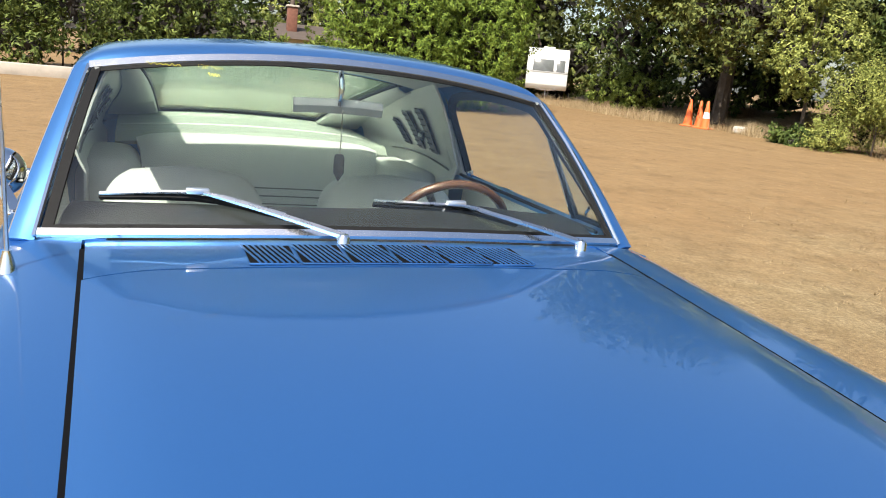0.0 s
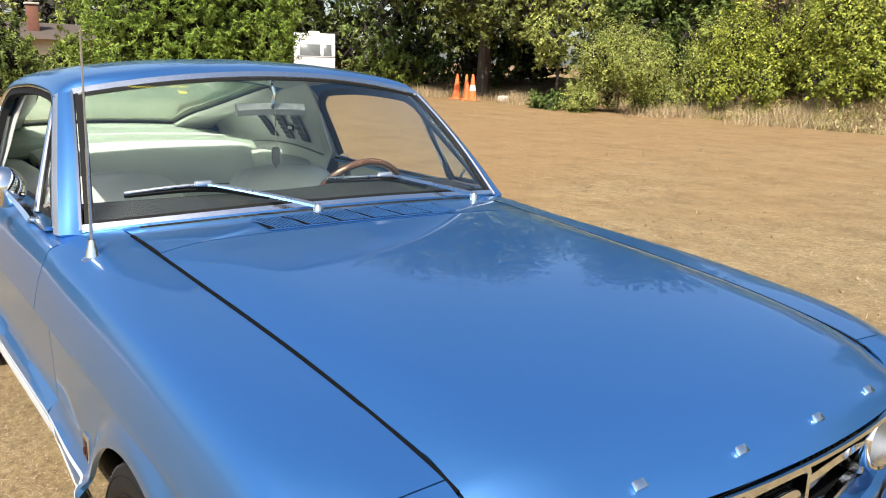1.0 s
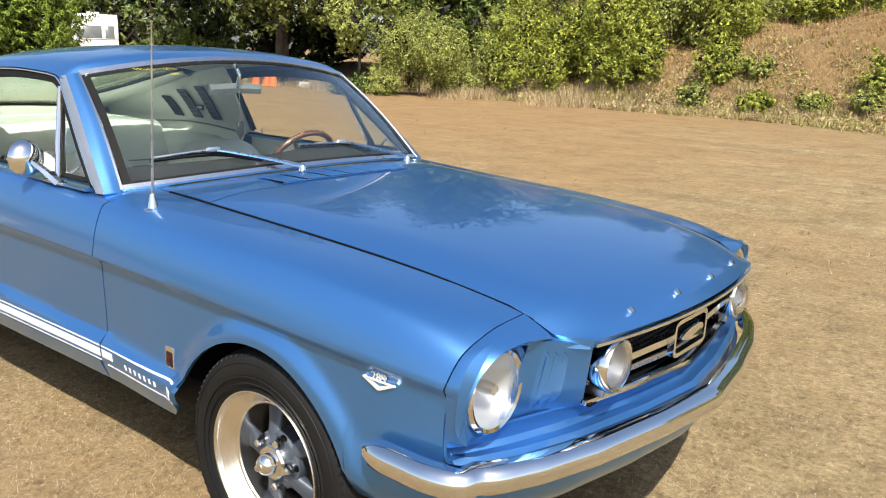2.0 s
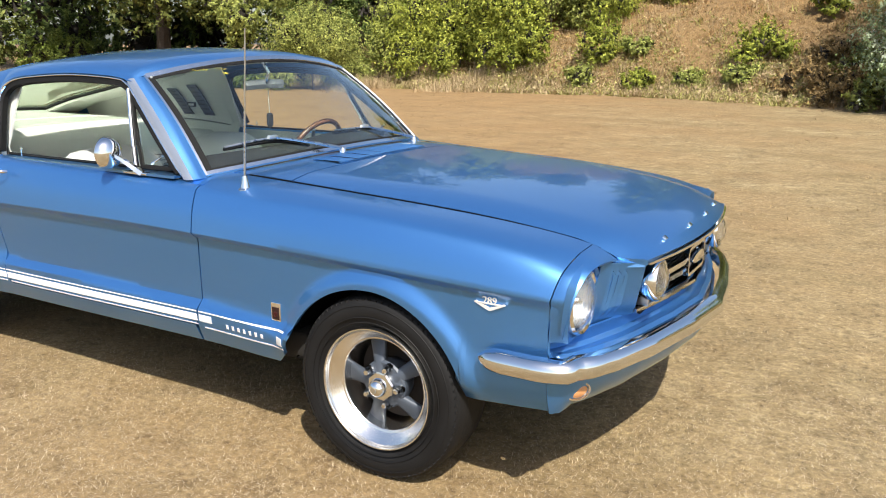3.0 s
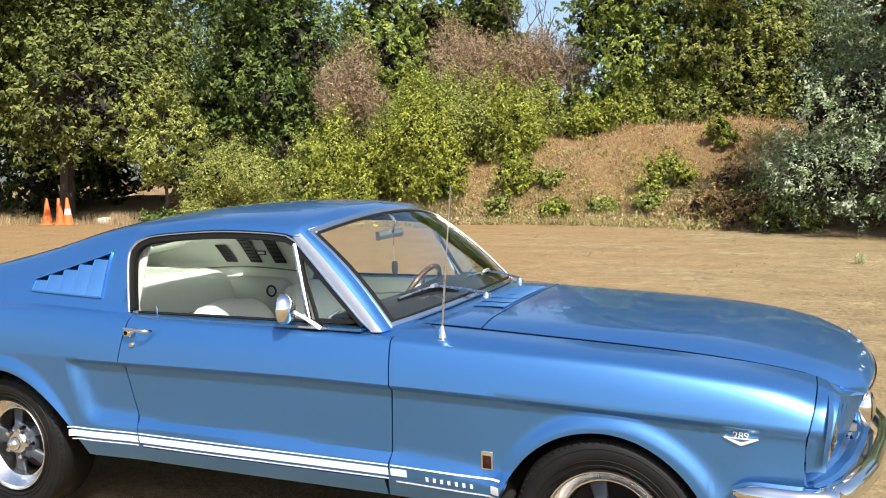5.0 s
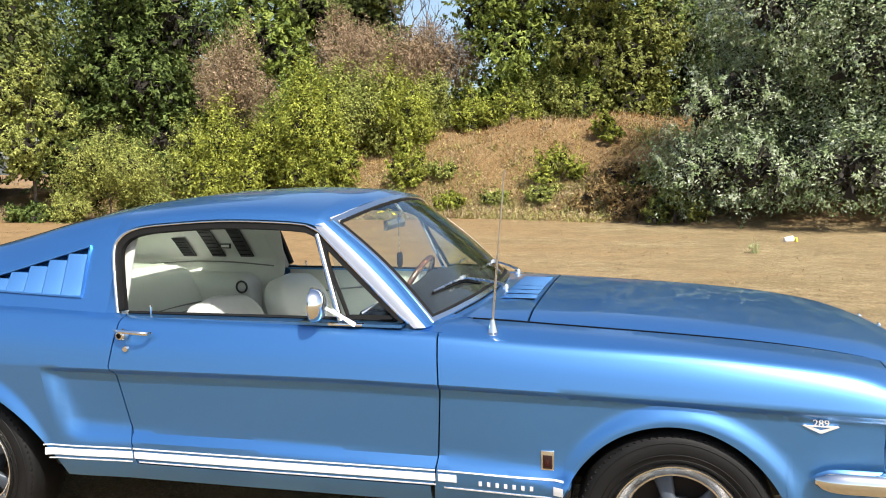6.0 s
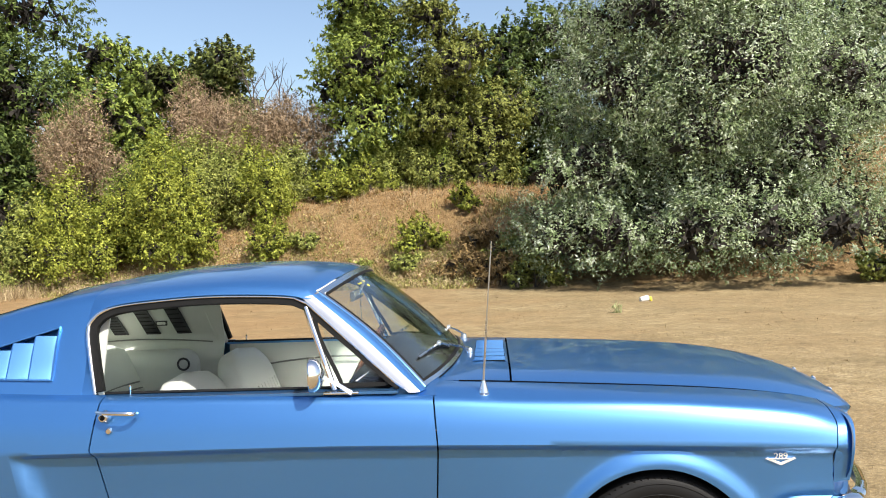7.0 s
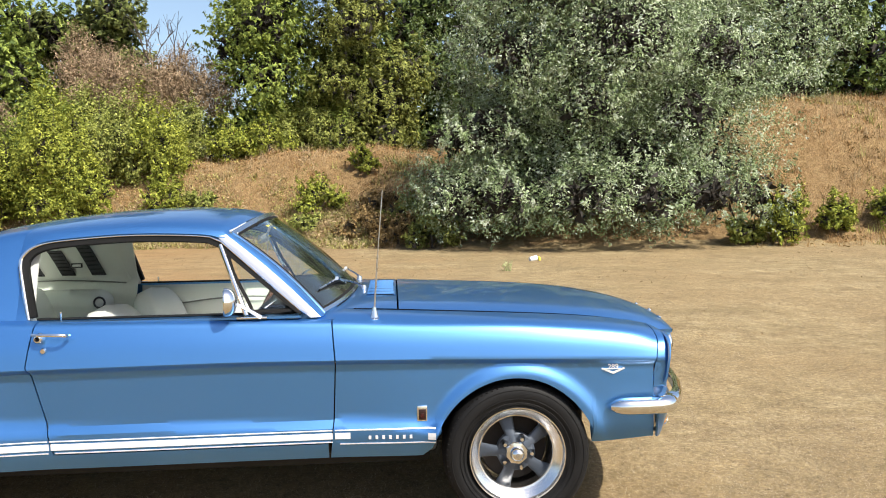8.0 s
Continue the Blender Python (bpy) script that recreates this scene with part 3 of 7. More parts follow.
def limb_mesh(x, y, z0, h, r0, blobs, seed, n_limbs=7):
    r = random.Random(seed)
    bits = []
    top = z0 + h
    trunk = spline([(x, y, z0 - 0.2), (x + r.uniform(-0.1, 0.1) * h * 0.2, y, z0 + h * 0.3), (x + r.uniform(-0.1, 0.1) * h * 0.4, y + r.uniform(-0.05, 0.05) * h, z0 + h * 0.62), (x + r.uniform(-0.1, 0.1) * h * 0.4, y, top * 0.9 + z0 * 0.1)], 12)
    bits.append(tube(trunk, r0, 8, taper=np.linspace(1.15, 0.25, 12)))
    for k in range(n_limbs):
        b = blobs[k % len(blobs)]
        s = trunk[r.randint(2, 8)]
        e = np.array(b[:3]) + np.array([r.uniform(-0.6, 0.6) * b[3], r.uniform(-0.6, 0.6) * b[4], r.uniform(-0.2, 0.7) * b[5]])
        mid = s * 0.5 + e * 0.5 + np.array([0, 0, 0.12 * h * r.uniform(-0.2, 0.6)])
        bits.append(tube(spline([s, mid, e], 7), r0 * 0.42, 6, taper=np.linspace(1, 0.2, 7)))
    return joined(*bits)


def tree(name, label, x, y, h, crown_r, mat, n, leaf, seed, z0=None, trunk_r=0.16, low=0.25, squash=1.0, clump=0.16, slim=0.5, hang=0.0, category="tree", masses=9, fill=0.55, depth=1.0, spray=20, skirt=0, front=()):
    """Trunk, limbs and a crown of several uneven leaf masses."""
    r = random.Random(seed)
    z0 = float(bank_height(x, y)) if z0 is None else z0
    z0 = z0 if y > 12.8 else 0.0
    blobs = []
    for k in range(masses):
        a, q = r.uniform(0, 2 * math.pi), r.uniform(0.15, 0.80)
        v = (k + 0.5) / masses
        zc = z0 + h * (low + (0.93 - low) * v)
        taper = math.sin(math.pi * min(0.94, 0.22 + 0.72 * v)) ** 0.7
        br = crown_r * r.uniform(0.24, 0.58) * (0.6 + 0.4 * taper)
        blobs.append((x + math.cos(a) * q * crown_r * taper, y + math.sin(a) * q * crown_r * taper * depth, min(zc, z0 + h - br * 0.7 * squash), br, br * depth, br * 0.8 * squash))
    if low < 0.13:
        for k in range(6):
            a, br = k * 1.047 + 0.3, crown_r * r.uniform(0.28, 0.40)
            blobs.append((x + math.cos(a) * 0.62 * crown_r, y + math.sin(a) * 0.5 * crown_r * depth, z0 + br * 0.75, br, br, br * 0.8))
    for k in range(skirt):
        a = 2 * math.pi * (k + 0.4) / skirt
        br = crown_r * r.uniform(0.24, 0.36)
        blobs.append((x + math.cos(a) * crown_r * 0.72, y + math.sin(a) * crown_r * 0.54, z0 + br * 0.5 + 0.40 + r.uniform(0, 0.55), br * 1.15, br, br * 0.66))
    for dx, dy, dz, br in front:
        blobs.append((x + dx, y + dy, z0 + dz, br, br * 0.8, br * 0.85))
    t = thing(name, label, category, at=Matrix.Translation((x, y, z0)))
    back = Matrix.Translation((-x, -y, -z0))
    part("trunk", moved(limb_mesh(x, y, z0, h * 0.8, trunk_r, blobs, seed), back), BARK, t, "grey-brown tapering trunk with limbs")
    part("crown", moved(leaf_cloud(blobs, int(n * 1.45), leaf * 0.80, seed, clump, slim, hang, fill, spray), back), mat, t)
    part("inner_shade", moved(core_mesh(blobs, int(n * 0.13), leaf * (0.8 if spray < 40 else 1.1), seed), back), CROWN_SHADE, t, "dark core standing in for shade inside the crown")
    return t


def grown(name, label, category, x, y, z0, h, blobs, mat, n, leaf, seed, clump, slim, fill, spray, trunk_r, hang=0.0):
    """Stems, leaves and a dark shade core of one plant whose leaf masses are given."""
    t = thing(name, label, category, at=Matrix.Translation((x, y, z0)))
    back = Matrix.Translation((-x, -y, -z0))
    part("trunk", moved(limb_mesh(x, y, z0, h * 0.8, trunk_r, blobs, seed, min(9, len(blobs))), back), BARK, t, "grey-brown stems")
    part("crown", moved(leaf_cloud(blobs, n, leaf, seed, clump, slim, hang, fill, spray), back), mat, t)
    tagged(part("inner_shade", moved(core_mesh(blobs, n // 9, leaf * 0.7, seed), back), CROWN_SHADE, t, "dark core standing in for shade inside the crown"), kind="stuff")
    return t


def shrub(label, x, y, h, r, mat, n, leaf, seed, z0=None, slim=0.55, masses=6, fill=0.35, category="bush", name="shrub", spray=26, clump=0.55):
    """Upright plumes of unlike height fanning out from one foot."""
    g = random.Random(seed)
    z0 = float(bank_height(x, y)) if z0 is None else z0
    blobs = []
    for k in range(masses + 4):
        a, q = g.uniform(0, 2 * math.pi), math.sqrt(g.uniform(0.0, 1.0))
        top = h * g.uniform(0.62, 1.0) * (1 - 0.38 * q * q)
        rz = top * g.uniform(0.26, 0.46)
        rx = r * g.uniform(0.22, 0.40)
        blobs.append((x + math.cos(a) * q * r * 0.85, y + math.sin(a) * q * r * 0.85, z0 + top - rz, rx, rx, rz))
    for k in range(masses // 2 + 2):
        a, q = g.uniform(0, 2 * math.pi), g.uniform(0.5, 1.0)
        rz = h * g.uniform(0.10, 0.20)
        blobs.append((x + math.cos(a) * q * r, y + math.sin(a) * q * r, z0 + rz, r * 0.30, r * 0.30, rz))
    return grown(name, label, category, x, y, z0, h, blobs, mat, n, leaf, seed, clump, slim, fill, spray, 0.03)


def brushwood(x, y, h, r, n, seed):
    """A dead shrub: a thicket of thin twigs and shrivelled leaves on several stems."""
    g = np.random.default_rng(seed)
    z0 = float(bank_height(x, y))
    t = thing("dead_shrub", "dead grey-brown shrub with shrivelled leaves and bare twigs", "bush", at=Matrix.Translation((x, y, z0)))
    stems, blobs = [], []
    for k in range(11):
        a, q = g.uniform(0, 2 * math.pi), g.uniform(0.15, 0.85) * r
        top = h * g.uniform(0.62, 0.98) * (1 - 0.3 * (q / r) ** 2)
        stems.append(tube(spline([(0, 0, -0.1), (q * 0.4 * math.cos(a), q * 0.4 * math.sin(a), h * 0.4), (q * math.cos(a), q * math.sin(a), top)], 6), 0.03, 5, taper=np.linspace(1, 0.3, 6)))
        blobs.append((q * math.cos(a), q * math.sin(a), top * 0.72, r * 0.36, r * 0.36, top * 0.30))
    part("stem", joined(*stems), BARK, t)
    part("dead_leaves", leaf_cloud(blobs, n, 0.085, seed, 0.34, 0.5, 0.0, 0.25, 14), LEAF_BROWN, t)
    n = n // 2
    d = g.normal(size=(n, 3))
    d /= np.linalg.norm(d, axis=1, keepdims=True)
    w = g.integers(0, len(blobs), n)
    b = np.array(blobs)
    p = b[w, :3] + d * b[w, 3:6] * (g.uniform(0.2, 1.08, n) ** 0.6)[:, None]
    way = d * np.array([0.5, 0.5, 0.3]) + np.array([0, 0, 0.55]) + g.normal(0, 0.35, (n, 3))
    way /= np.linalg.norm(way, axis=1, keepdims=True)
    ln = g.uniform(0.12, 0.45, n)[:, None]
    side = np.cross(way, g.normal(size=(n, 3)))
    side /= np.maximum(np.linalg.norm(side, axis=1, keepdims=True), 1e-6)
    w = g.uniform(0.004, 0.011, n)[:, None]
    v = np.stack([p - side * w, p + side * w, p + way * ln], 1).reshape(-1, 3)
    part("brush", fast_mesh(v, np.arange(n * 3).reshape(n, 3)), LEAF_BROWN, t)


# ---- the car ----
car = thing("fastback_car", "metallic blue sixties fastback coupe with white stripes on dry grass", "car")

# lines of the body, as half-widths and heights over x (front axle at 0, nose towards +x)
HALF = pchip([-3.80, -3.3, -2.74, -1.9, -0.77, 0.0, 0.42, 0.62, 0.75], [0.79, 0.845, 0.866, 0.874, 0.862, 0.858, 0.848, 0.832, 0.81])
CREASE = pchip([-3.8, -2.3, -1.22, -0.77, 0.0, 0.62, 0.75], [0.75, 0.768, 0.775, 0.769, 0.752, 0.726, 0.72])
TOP = pchip([-3.8, -3.2, -2.6, -2.06, -1.4, -0.79, -0.5, 0.0, 0.22, 0.46, 0.56, 0.62, 0.70],
            [0.90, 0.955, 0.972, 0.955, 0.945, 0.932, 0.916, 0.897, 0.880, 0.854, 0.834, 0.815, 0.78])
GAP_W = pchip([-0.74, 0.0, 0.50, 0.713], [0.625, 0.602, 0.586, 0.572])
GAP_Z = pchip([-0.80, -0.708, -0.5, -0.257, 0.0, 0.26, 0.52, 0.65, 0.713], [0.962, 0.957, 0.946, 0.932, 0.917, 0.898, 0.866, 0.838, 0.812])
SILL = 0.338


def arch(x, xc, top, back, front, kb, kf):
    d = np.asarray(x, float) - xc
    r = np.where(d < 0, back, front)
    k = np.where(d < 0, kb, kf)
    q = np.clip(1 - (d / r) ** 2, 0, 1)
    return np.where(np.abs(d) < r, SILL + (top - SILL) * q ** k, SILL)


def front_arch(x):
    return arch(x, 0.0, 0.666, 0.348, 0.362, 0.53, 0.60)


def rear_arch(x):
    return arch(x, -2.743, 0.690, 0.40, 0.41, 0.60, 0.62)


def arch_line(fn, a, b, n=70):
    s = np.cos(np.linspace(math.pi, 0, n))
    x = (a + b) / 2 + s * (b - a) / 2
    return np.stack([x, fn(x)], 1)


ARCHES = np.concatenate([arch_line(front_arch, -0.348, 0.362), arch_line(rear_arch, -3.143, -2.333)])


def side_w(x, z):
    """Half-width of the flank below its shoulder."""
    x, z = np.asarray(x, float), np.asarray(z, float)
    w = HALF(x).copy()
    zc = CREASE(x)
    edge = -2.31 + (0.75 - z) * 0.45
    f = smooth(-0.024, 0.030, x - edge)
    lip = np.interp(x, [-2.2, -0.78, -0.35], [0.508, 0.482, 0.462])
    inside = np.maximum(smooth(-0.012, 0.026, z - lip), smooth(-0.35, 0.05, x))
    under = smooth(0.0, 0.030, zc - z)
    w = w - (0.012 + 0.020 * np.interp(x, [-2.2, -0.5, 0.25, 0.6], [1, 0.85, 0.70, 0.35])) * f * inside * under
    w = w - 0.018 * smooth(-0.40, -0.80, x) * smooth(-2.25, -1.95, x) * np.clip((zc - z) / 0.32, 0, 1)
    w = w - 0.050 * smooth(0.46, SILL - 0.05, z) ** 1.3
    d = np.min(np.hypot(x[..., None] - ARCHES[:, 0], z[..., None] - ARCHES[:, 1]), axis=-1)
    w = w + 0.021 * smooth(0.075, 0.012, d) * smooth(SILL + 0.005, SILL + 0.10, z)
    return w


LOW = [0, 0.012, 0.03, 0.055, 0.09, 0.14, 0.21, 0.29, 0.37, 0.45, 0.53, 0.60, 0.66, 0.70, 0.74, 0.78, 0.83, 0.88, 0.94, 1.0]


def flank(xa, xb, nx, bottom, upper, cluster=None):
    """One flank panel between the lines xa(z) and xb(z), from bottom(x) over the crease to the line upper(x)."""
    us = np.linspace(0, 1, nx) if cluster is None else cluster
    cols = []
    for u in us:
        x0 = float(xa(0.75) * (1 - u) + xb(0.75) * u)
        col = []
        zc, zb = float(CREASE(x0)), float(bottom(x0))
        for t in reversed(LOW):
            z = zc - (zc - zb) * t
            x = float(xa(z) * (1 - u) + xb(z) * u)
            col.append((x, float(side_w(np.array([x]), np.array([z]))[0]), z))
        for w, z in upper(x0, col[-1][1])[1:]:
            x = float(xa(z) * (1 - u) + xb(z) * u)
            col.append((x, w, z))
        cols.append(col)
    return np.array(cols)


def shoulder(x, w0, end):
    zc, zt = float(CREASE(x)), float(TOP(x))
    h = zt - zc
    return spline([(w0, zc), (w0 - 0.017, zc + 0.45 * h), (w0 - 0.035, zc + 0.74 * h), (w0 - 0.052, zt - 0.012), (w0 - 0.080, zt)] + end, 22)


def clusters(xa, xb, centre, radius, n):
    """Stations from xa to xb that crowd at the ends of a wheel opening."""
    a, b = centre - radius[0], centre + radius[1]
    s = np.cos(np.linspace(math.pi, 0, n)) * 0.5 + 0.5
    xs = list(np.linspace(xa, a, 12)[:-1]) + list(a + s * (b - a)) + list(np.linspace(b, xb, 10)[1:])
    return np.array([(x - xa) / (xb - xa) for x in xs])


def both(name, me, mat, parent, label=""):
    """The same part on the far side and, mirrored, on the near side."""
    return part(name, me, mat, parent, label), part(name, mirrored(me), mat, parent, label)


def door_front(z):
    return float(np.interp(z, [0.33, 0.50, 0.77, 0.94, 1.0], [-0.808, -0.786, -0.772, -0.786, -0.79]))


def door_back(z):
    return float(np.interp(z, [0.33, 0.42, 0.50, 0.755, 0.78, 0.90, 0.97, 1.0], [-1.935, -1.943, -1.962, -2.022, -2.030, -2.012, -2.000, -1.998]))


def fender_front(z):
    return float(np.interp(z, [0.36, 0.62, 0.70, 0.80, 0.86], [0.606, 0.600, 0.604, 0.626, 0.640]))


def fender_upper(x, w0):
    gw, gz = float(GAP_W(x)) + 0.0026, float(GAP_Z(x)) - 0.004
    zt = float(TOP(x))
    return shoulder(x, w0, [((w0 - 0.078) * 0.55 + gw * 0.45, max(zt, gz) * 0.5 + (zt + gz) * 0.25), (gw, gz)])


def door_upper(x, w0):
    zt = float(TOP(x))
    return shoulder(x, w0, [(w0 - 0.092, zt + 0.002)])


def nose_bottom(x):
    x = np.asarray(x, float)
    return np.where(x > 0.34, np.interp(x, [0.352, 0.37, 0.60], [0.364, 0.362, 0.377]), front_arch(x))


P = flank(lambda z: door_front(z) + 0.0028, fender_front, 0, nose_bottom, fender_upper,
          cluster=clusters(-0.772, 0.606, 0.0, (0.349, 0.350), 56))
fender_mesh = sheet(P, 0.012, flip=True)
both("front_fender", fender_mesh, PAINT, car)

# cap over the headlight: from the fender's front edge to a rim round the lamp
edge_a = P[-1][::-1]
edge_a = np.array([p for p in edge_a if p[2] > 0.585])
edge_a = spline(edge_a + np.array([0.004, 0, 0]), 34)
rim_b = spline([(0.714, 0.571, 0.802), (0.706, 0.62, 0.808), (0.702, 0.68, 0.812), (0.698, 0.735, 0.808), (0.690, 0.785, 0.785), (0.680, 0.815, 0.745), (0.672, 0.826, 0.70), (0.664, 0.822, 0.645), (0.660, 0.806, 0.600)], 34)
lamp_c = np.array([0.66, 0.716, 0.703])
rim_c = []
for k, p in enumerate(rim_b):
    d = (p - lamp_c)[1:]
    d = d / np.linalg.norm(d)
    f = float(smooth(0.0, 0.35, k / 33))
    q = np.array([p[0] - 0.012, lamp_c[1] + d[0] * 0.103, lamp_c[2] + d[1] * 0.103])
    rim_c.append(p * (1 - f) + q * f + np.array([-0.006, 0, -0.004 * (1 - f)]))
rim_c = np.array(rim_c)
rim_d = rim_c + np.array([-0.045, 0, 0])
rows = [edge_a, edge_a * 0.62 + rim_b * 0.38 + np.array([0, 0.003, 0.004]), edge_a * 0.25 + rim_b * 0.75 + np.array([0, 0.003, 0.004]), rim_b, rim_b * 0.5 + rim_c * 0.5 + np.array([0.003, 0, 0]), rim_c, rim_d]
both("headlight_cap", sheet(np.array(rows), 0.004, sharp=50), PAINT, car)
DOOR_LOW = 0.412
P = flank(lambda z: door_back(z) + 0.0028, lambda z: door_front(z) - 0.0028, 48, lambda x: DOOR_LOW, door_upper)
door_l, door_r = both("door", sheet(P, 0.012, flip=True), PAINT, car)


def quarter_upper(x, w0):
    zt = float(TOP(x))
    return shoulder(x, w0, [(w0 - 0.098, zt + 0.006)])


P = flank(lambda z: -3.78 + 0.06 * (0.9 - z), lambda z: door_back(z) - 0.0028, 0, lambda x: np.maximum(rear_arch(x), np.interp(x, [-3.8, -3.2], [0.46, SILL])), quarter_upper,
          cluster=clusters(-3.77, -2.03, -2.743, (0.40, 0.41), 46))
both("rear_quarter_panel", sheet(P, 0.012, flip=True), PAINT, car)


def strip_sheet(x0, x1, z0, z1, nx, nz, out=0.0, thick=0.004):
    xs, zs = np.linspace(x0, x1, nx), np.linspace(z0, z1, nz)
    X, Z = np.meshgrid(xs, zs, indexing="ij")
    return sheet(np.stack([X, side_w(X, Z) + out, Z], 2), thick, flip=True)


both("rocker_panel", strip_sheet(-1.955, -0.812, SILL, DOOR_LOW - 0.006, 40, 6, 0, 0.012), PAINT, car)

# greenhouse lines
def glass_w(z):
    return np.interp(z, [0.94, 1.06, 1.18, 1.27, 1.33], [0.768, 0.735, 0.697, 0.668, 0.646])


DLO_TOP = pchip([-2.105, -2.09, -2.05, -1.99, -1.9, -1.62, -1.40, -1.31, -1.255], [1.185, 1.225, 1.262, 1.280, 1.290, 1.304, 1.298, 1.290, 1.278])
ROOF = pchip([-3.8, -3.67, -3.18, -2.9, -2.65, -2.33, -2.06, -1.8, -1.54, -1.26, -1.15], [0.955, 0.985, 1.135, 1.200, 1.262, 1.340, 1.382, 1.404, 1.412, 1.396, 1.362])
ROOF_EDGE_W = pchip([-3.8, -3.2, -2.6, -2.1, -1.25], [0.70, 0.64, 0.60, 0.615, 0.61])
ROOF_DROP = pchip([-3.8, -3.2, -2.6, -2.1, -1.6, -1.15], [0.02, 0.045, 0.06, 0.058, 0.058, 0.058])


def roof_column(x, low):
    zr, we = float(ROOF(x)), float(ROOF_EDGE_W(x))
    ze = zr - float(ROOF_DROP(x))
    crown = [(we, ze), (we * 0.72, zr - (zr - ze) * 0.45), (we * 0.4, zr - (zr - ze) * 0.13), (0.0, zr)]
    if low == "belt":
        wb, zb = float(HALF(x)) - 0.098, float(TOP(x)) + 0.006
        k = max(0.0, min(1.0, (ze - zb) / 0.3))
        foot = [(wb, zb), (wb - 0.022 - 0.004 * k, zb + 0.045 * k + 0.002), ((wb - 0.03) * 0.45 + we * 0.55 + 0.022, zb * 0.42 + ze * 0.58), (we + 0.022, ze - 0.03 * max(k, 0.3))]
    else:
        zd = float(DLO_TOP(x)) + 0.008
        wd = float(glass_w(zd)) + 0.016
        foot = [(wd, zd), (wd - 0.006, zd + 0.012), (wd * 0.6 + we * 0.4, zd * 0.42 + ze * 0.58)]
    return [(x, w, z) for w, z in spline(foot + crown, 30)]


roof_xs = np.concatenate([np.linspace(-1.17, -1.9, 24), np.linspace(-1.93, -2.06, 8), -2.10 + 0.032 * np.linspace(1, 0, 10) ** 2])
rear_xs = np.linspace(-2.10, -3.78, 46)
roof_half = np.array([roof_column(x, "drip") for x in roof_xs])
sail_half = np.array([roof_column(x, "belt") for x in rear_xs])
# the roof's front edge follows the top of the windscreen
for j in range(30):
    w = roof_half[0, j, 1]
    shift = np.array([1.0, 0.66, 0.33, 0.12])
    for i in range(4):
        roof_half[i, j, 0] += (-0.065 * (w / 0.64) ** 2) * shift[i] + 0.0
        if i == 0:
            roof_half[i, j, 2] = min(roof_half[i, j, 2], 1.372 - 0.060 * (w / 0.64) ** 2)


def mirror_grid(H):
    other = H[:, ::-1].copy()
    other[:, :, 1] *= -1
    return np.concatenate([H, other[:, 1:]], 1)


part("roof", sheet(mirror_grid(roof_half), 0.02), PAINT, car)
GLASS_FROM, GLASS_TO = -2.30, -3.47
rear_glass_cols = [i for i, x in enumerate(rear_xs) if GLASS_TO <= x <= GLASS_FROM]
i0, i1 = rear_glass_cols[0], rear_glass_cols[-1]
jw = int(np.argmin(np.abs(sail_half[i0, :, 1] - 0.53)))
part("rear_roof", sheet(mirror_grid(sail_half[:i0 + 1, jw:]), 0.02), PAINT, car)
part("boot_lid", sheet(mirror_grid(sail_half[i1:, jw:]), 0.02), PAINT, car)
back_glass = part("rear_window", sheet(mirror_grid(sail_half[i0:i1 + 1, jw:]) - np.array([0, 0, 0.006]), 0.005), REAR_GLASS, car, "large sloping tinted rear glass")
back_glass.visible_shadow = False
rim = np.concatenate([mirror_grid(sail_half[i0:i1 + 1, jw:])[:, 0], mirror_grid(sail_half[i0:i1 + 1, jw:])[-1],
                      mirror_grid(sail_half[i0:i1 + 1, jw:])[::-1, -1], mirror_grid(sail_half[i0:i1 + 1, jw:])[0, ::-1]])
part("window_seal", tube(rim[::2] - np.array([0, 0, 0.010]), 0.013, 6, closed=True), RUBBER, back_glass)

# strip between the side window's back edge and the sail panel
def dlo_back(z):
    return np.interp(z, [0.955, 1.05, 1.15, 1.185, 1.23], [-2.045, -2.068, -2.092, -2.098, -2.10])


zs = np.linspace(0.955, 1.198, 14)
col = roof_column(-2.10, "belt")
cw, cz = np.array([c[1] for c in col]), np.array([c[2] for c in col])
fill = []
for u in np.linspace(0, 1, 4):
    fill.append([(-2.10 * (1 - u) + float(dlo_back(z)) * u, float(np.interp(z, cz, cw)) * (1 - u) + (float(glass_w(z)) + 0.014) * u, z) for z in zs])
both("window_pillar", sheet(np.array(fill), 0.008, flip=True), PAINT, car)

# tail closing panel
tail = []
for w in np.linspace(0, 0.79, 12):
    tail.append([(-3.775 + 0.03 * (0.95 - z), w * (1 - 0.02 * abs(z - 0.75)), z) for z in np.linspace(0.42, 0.93 + 0.03 * (1 - w), 12)])
both("tail_panel", sheet(np.array(tail), 0.014, flip=True), PAINT, car)

# bonnet
def crown_drop(k):
    """Share of the fall from the bonnet's middle to its edge: flat, then rolling down."""
    return 0.42 * k * k + 0.58 * min(1.0, max(0.0, (k - 0.74) / 0.26)) ** 2


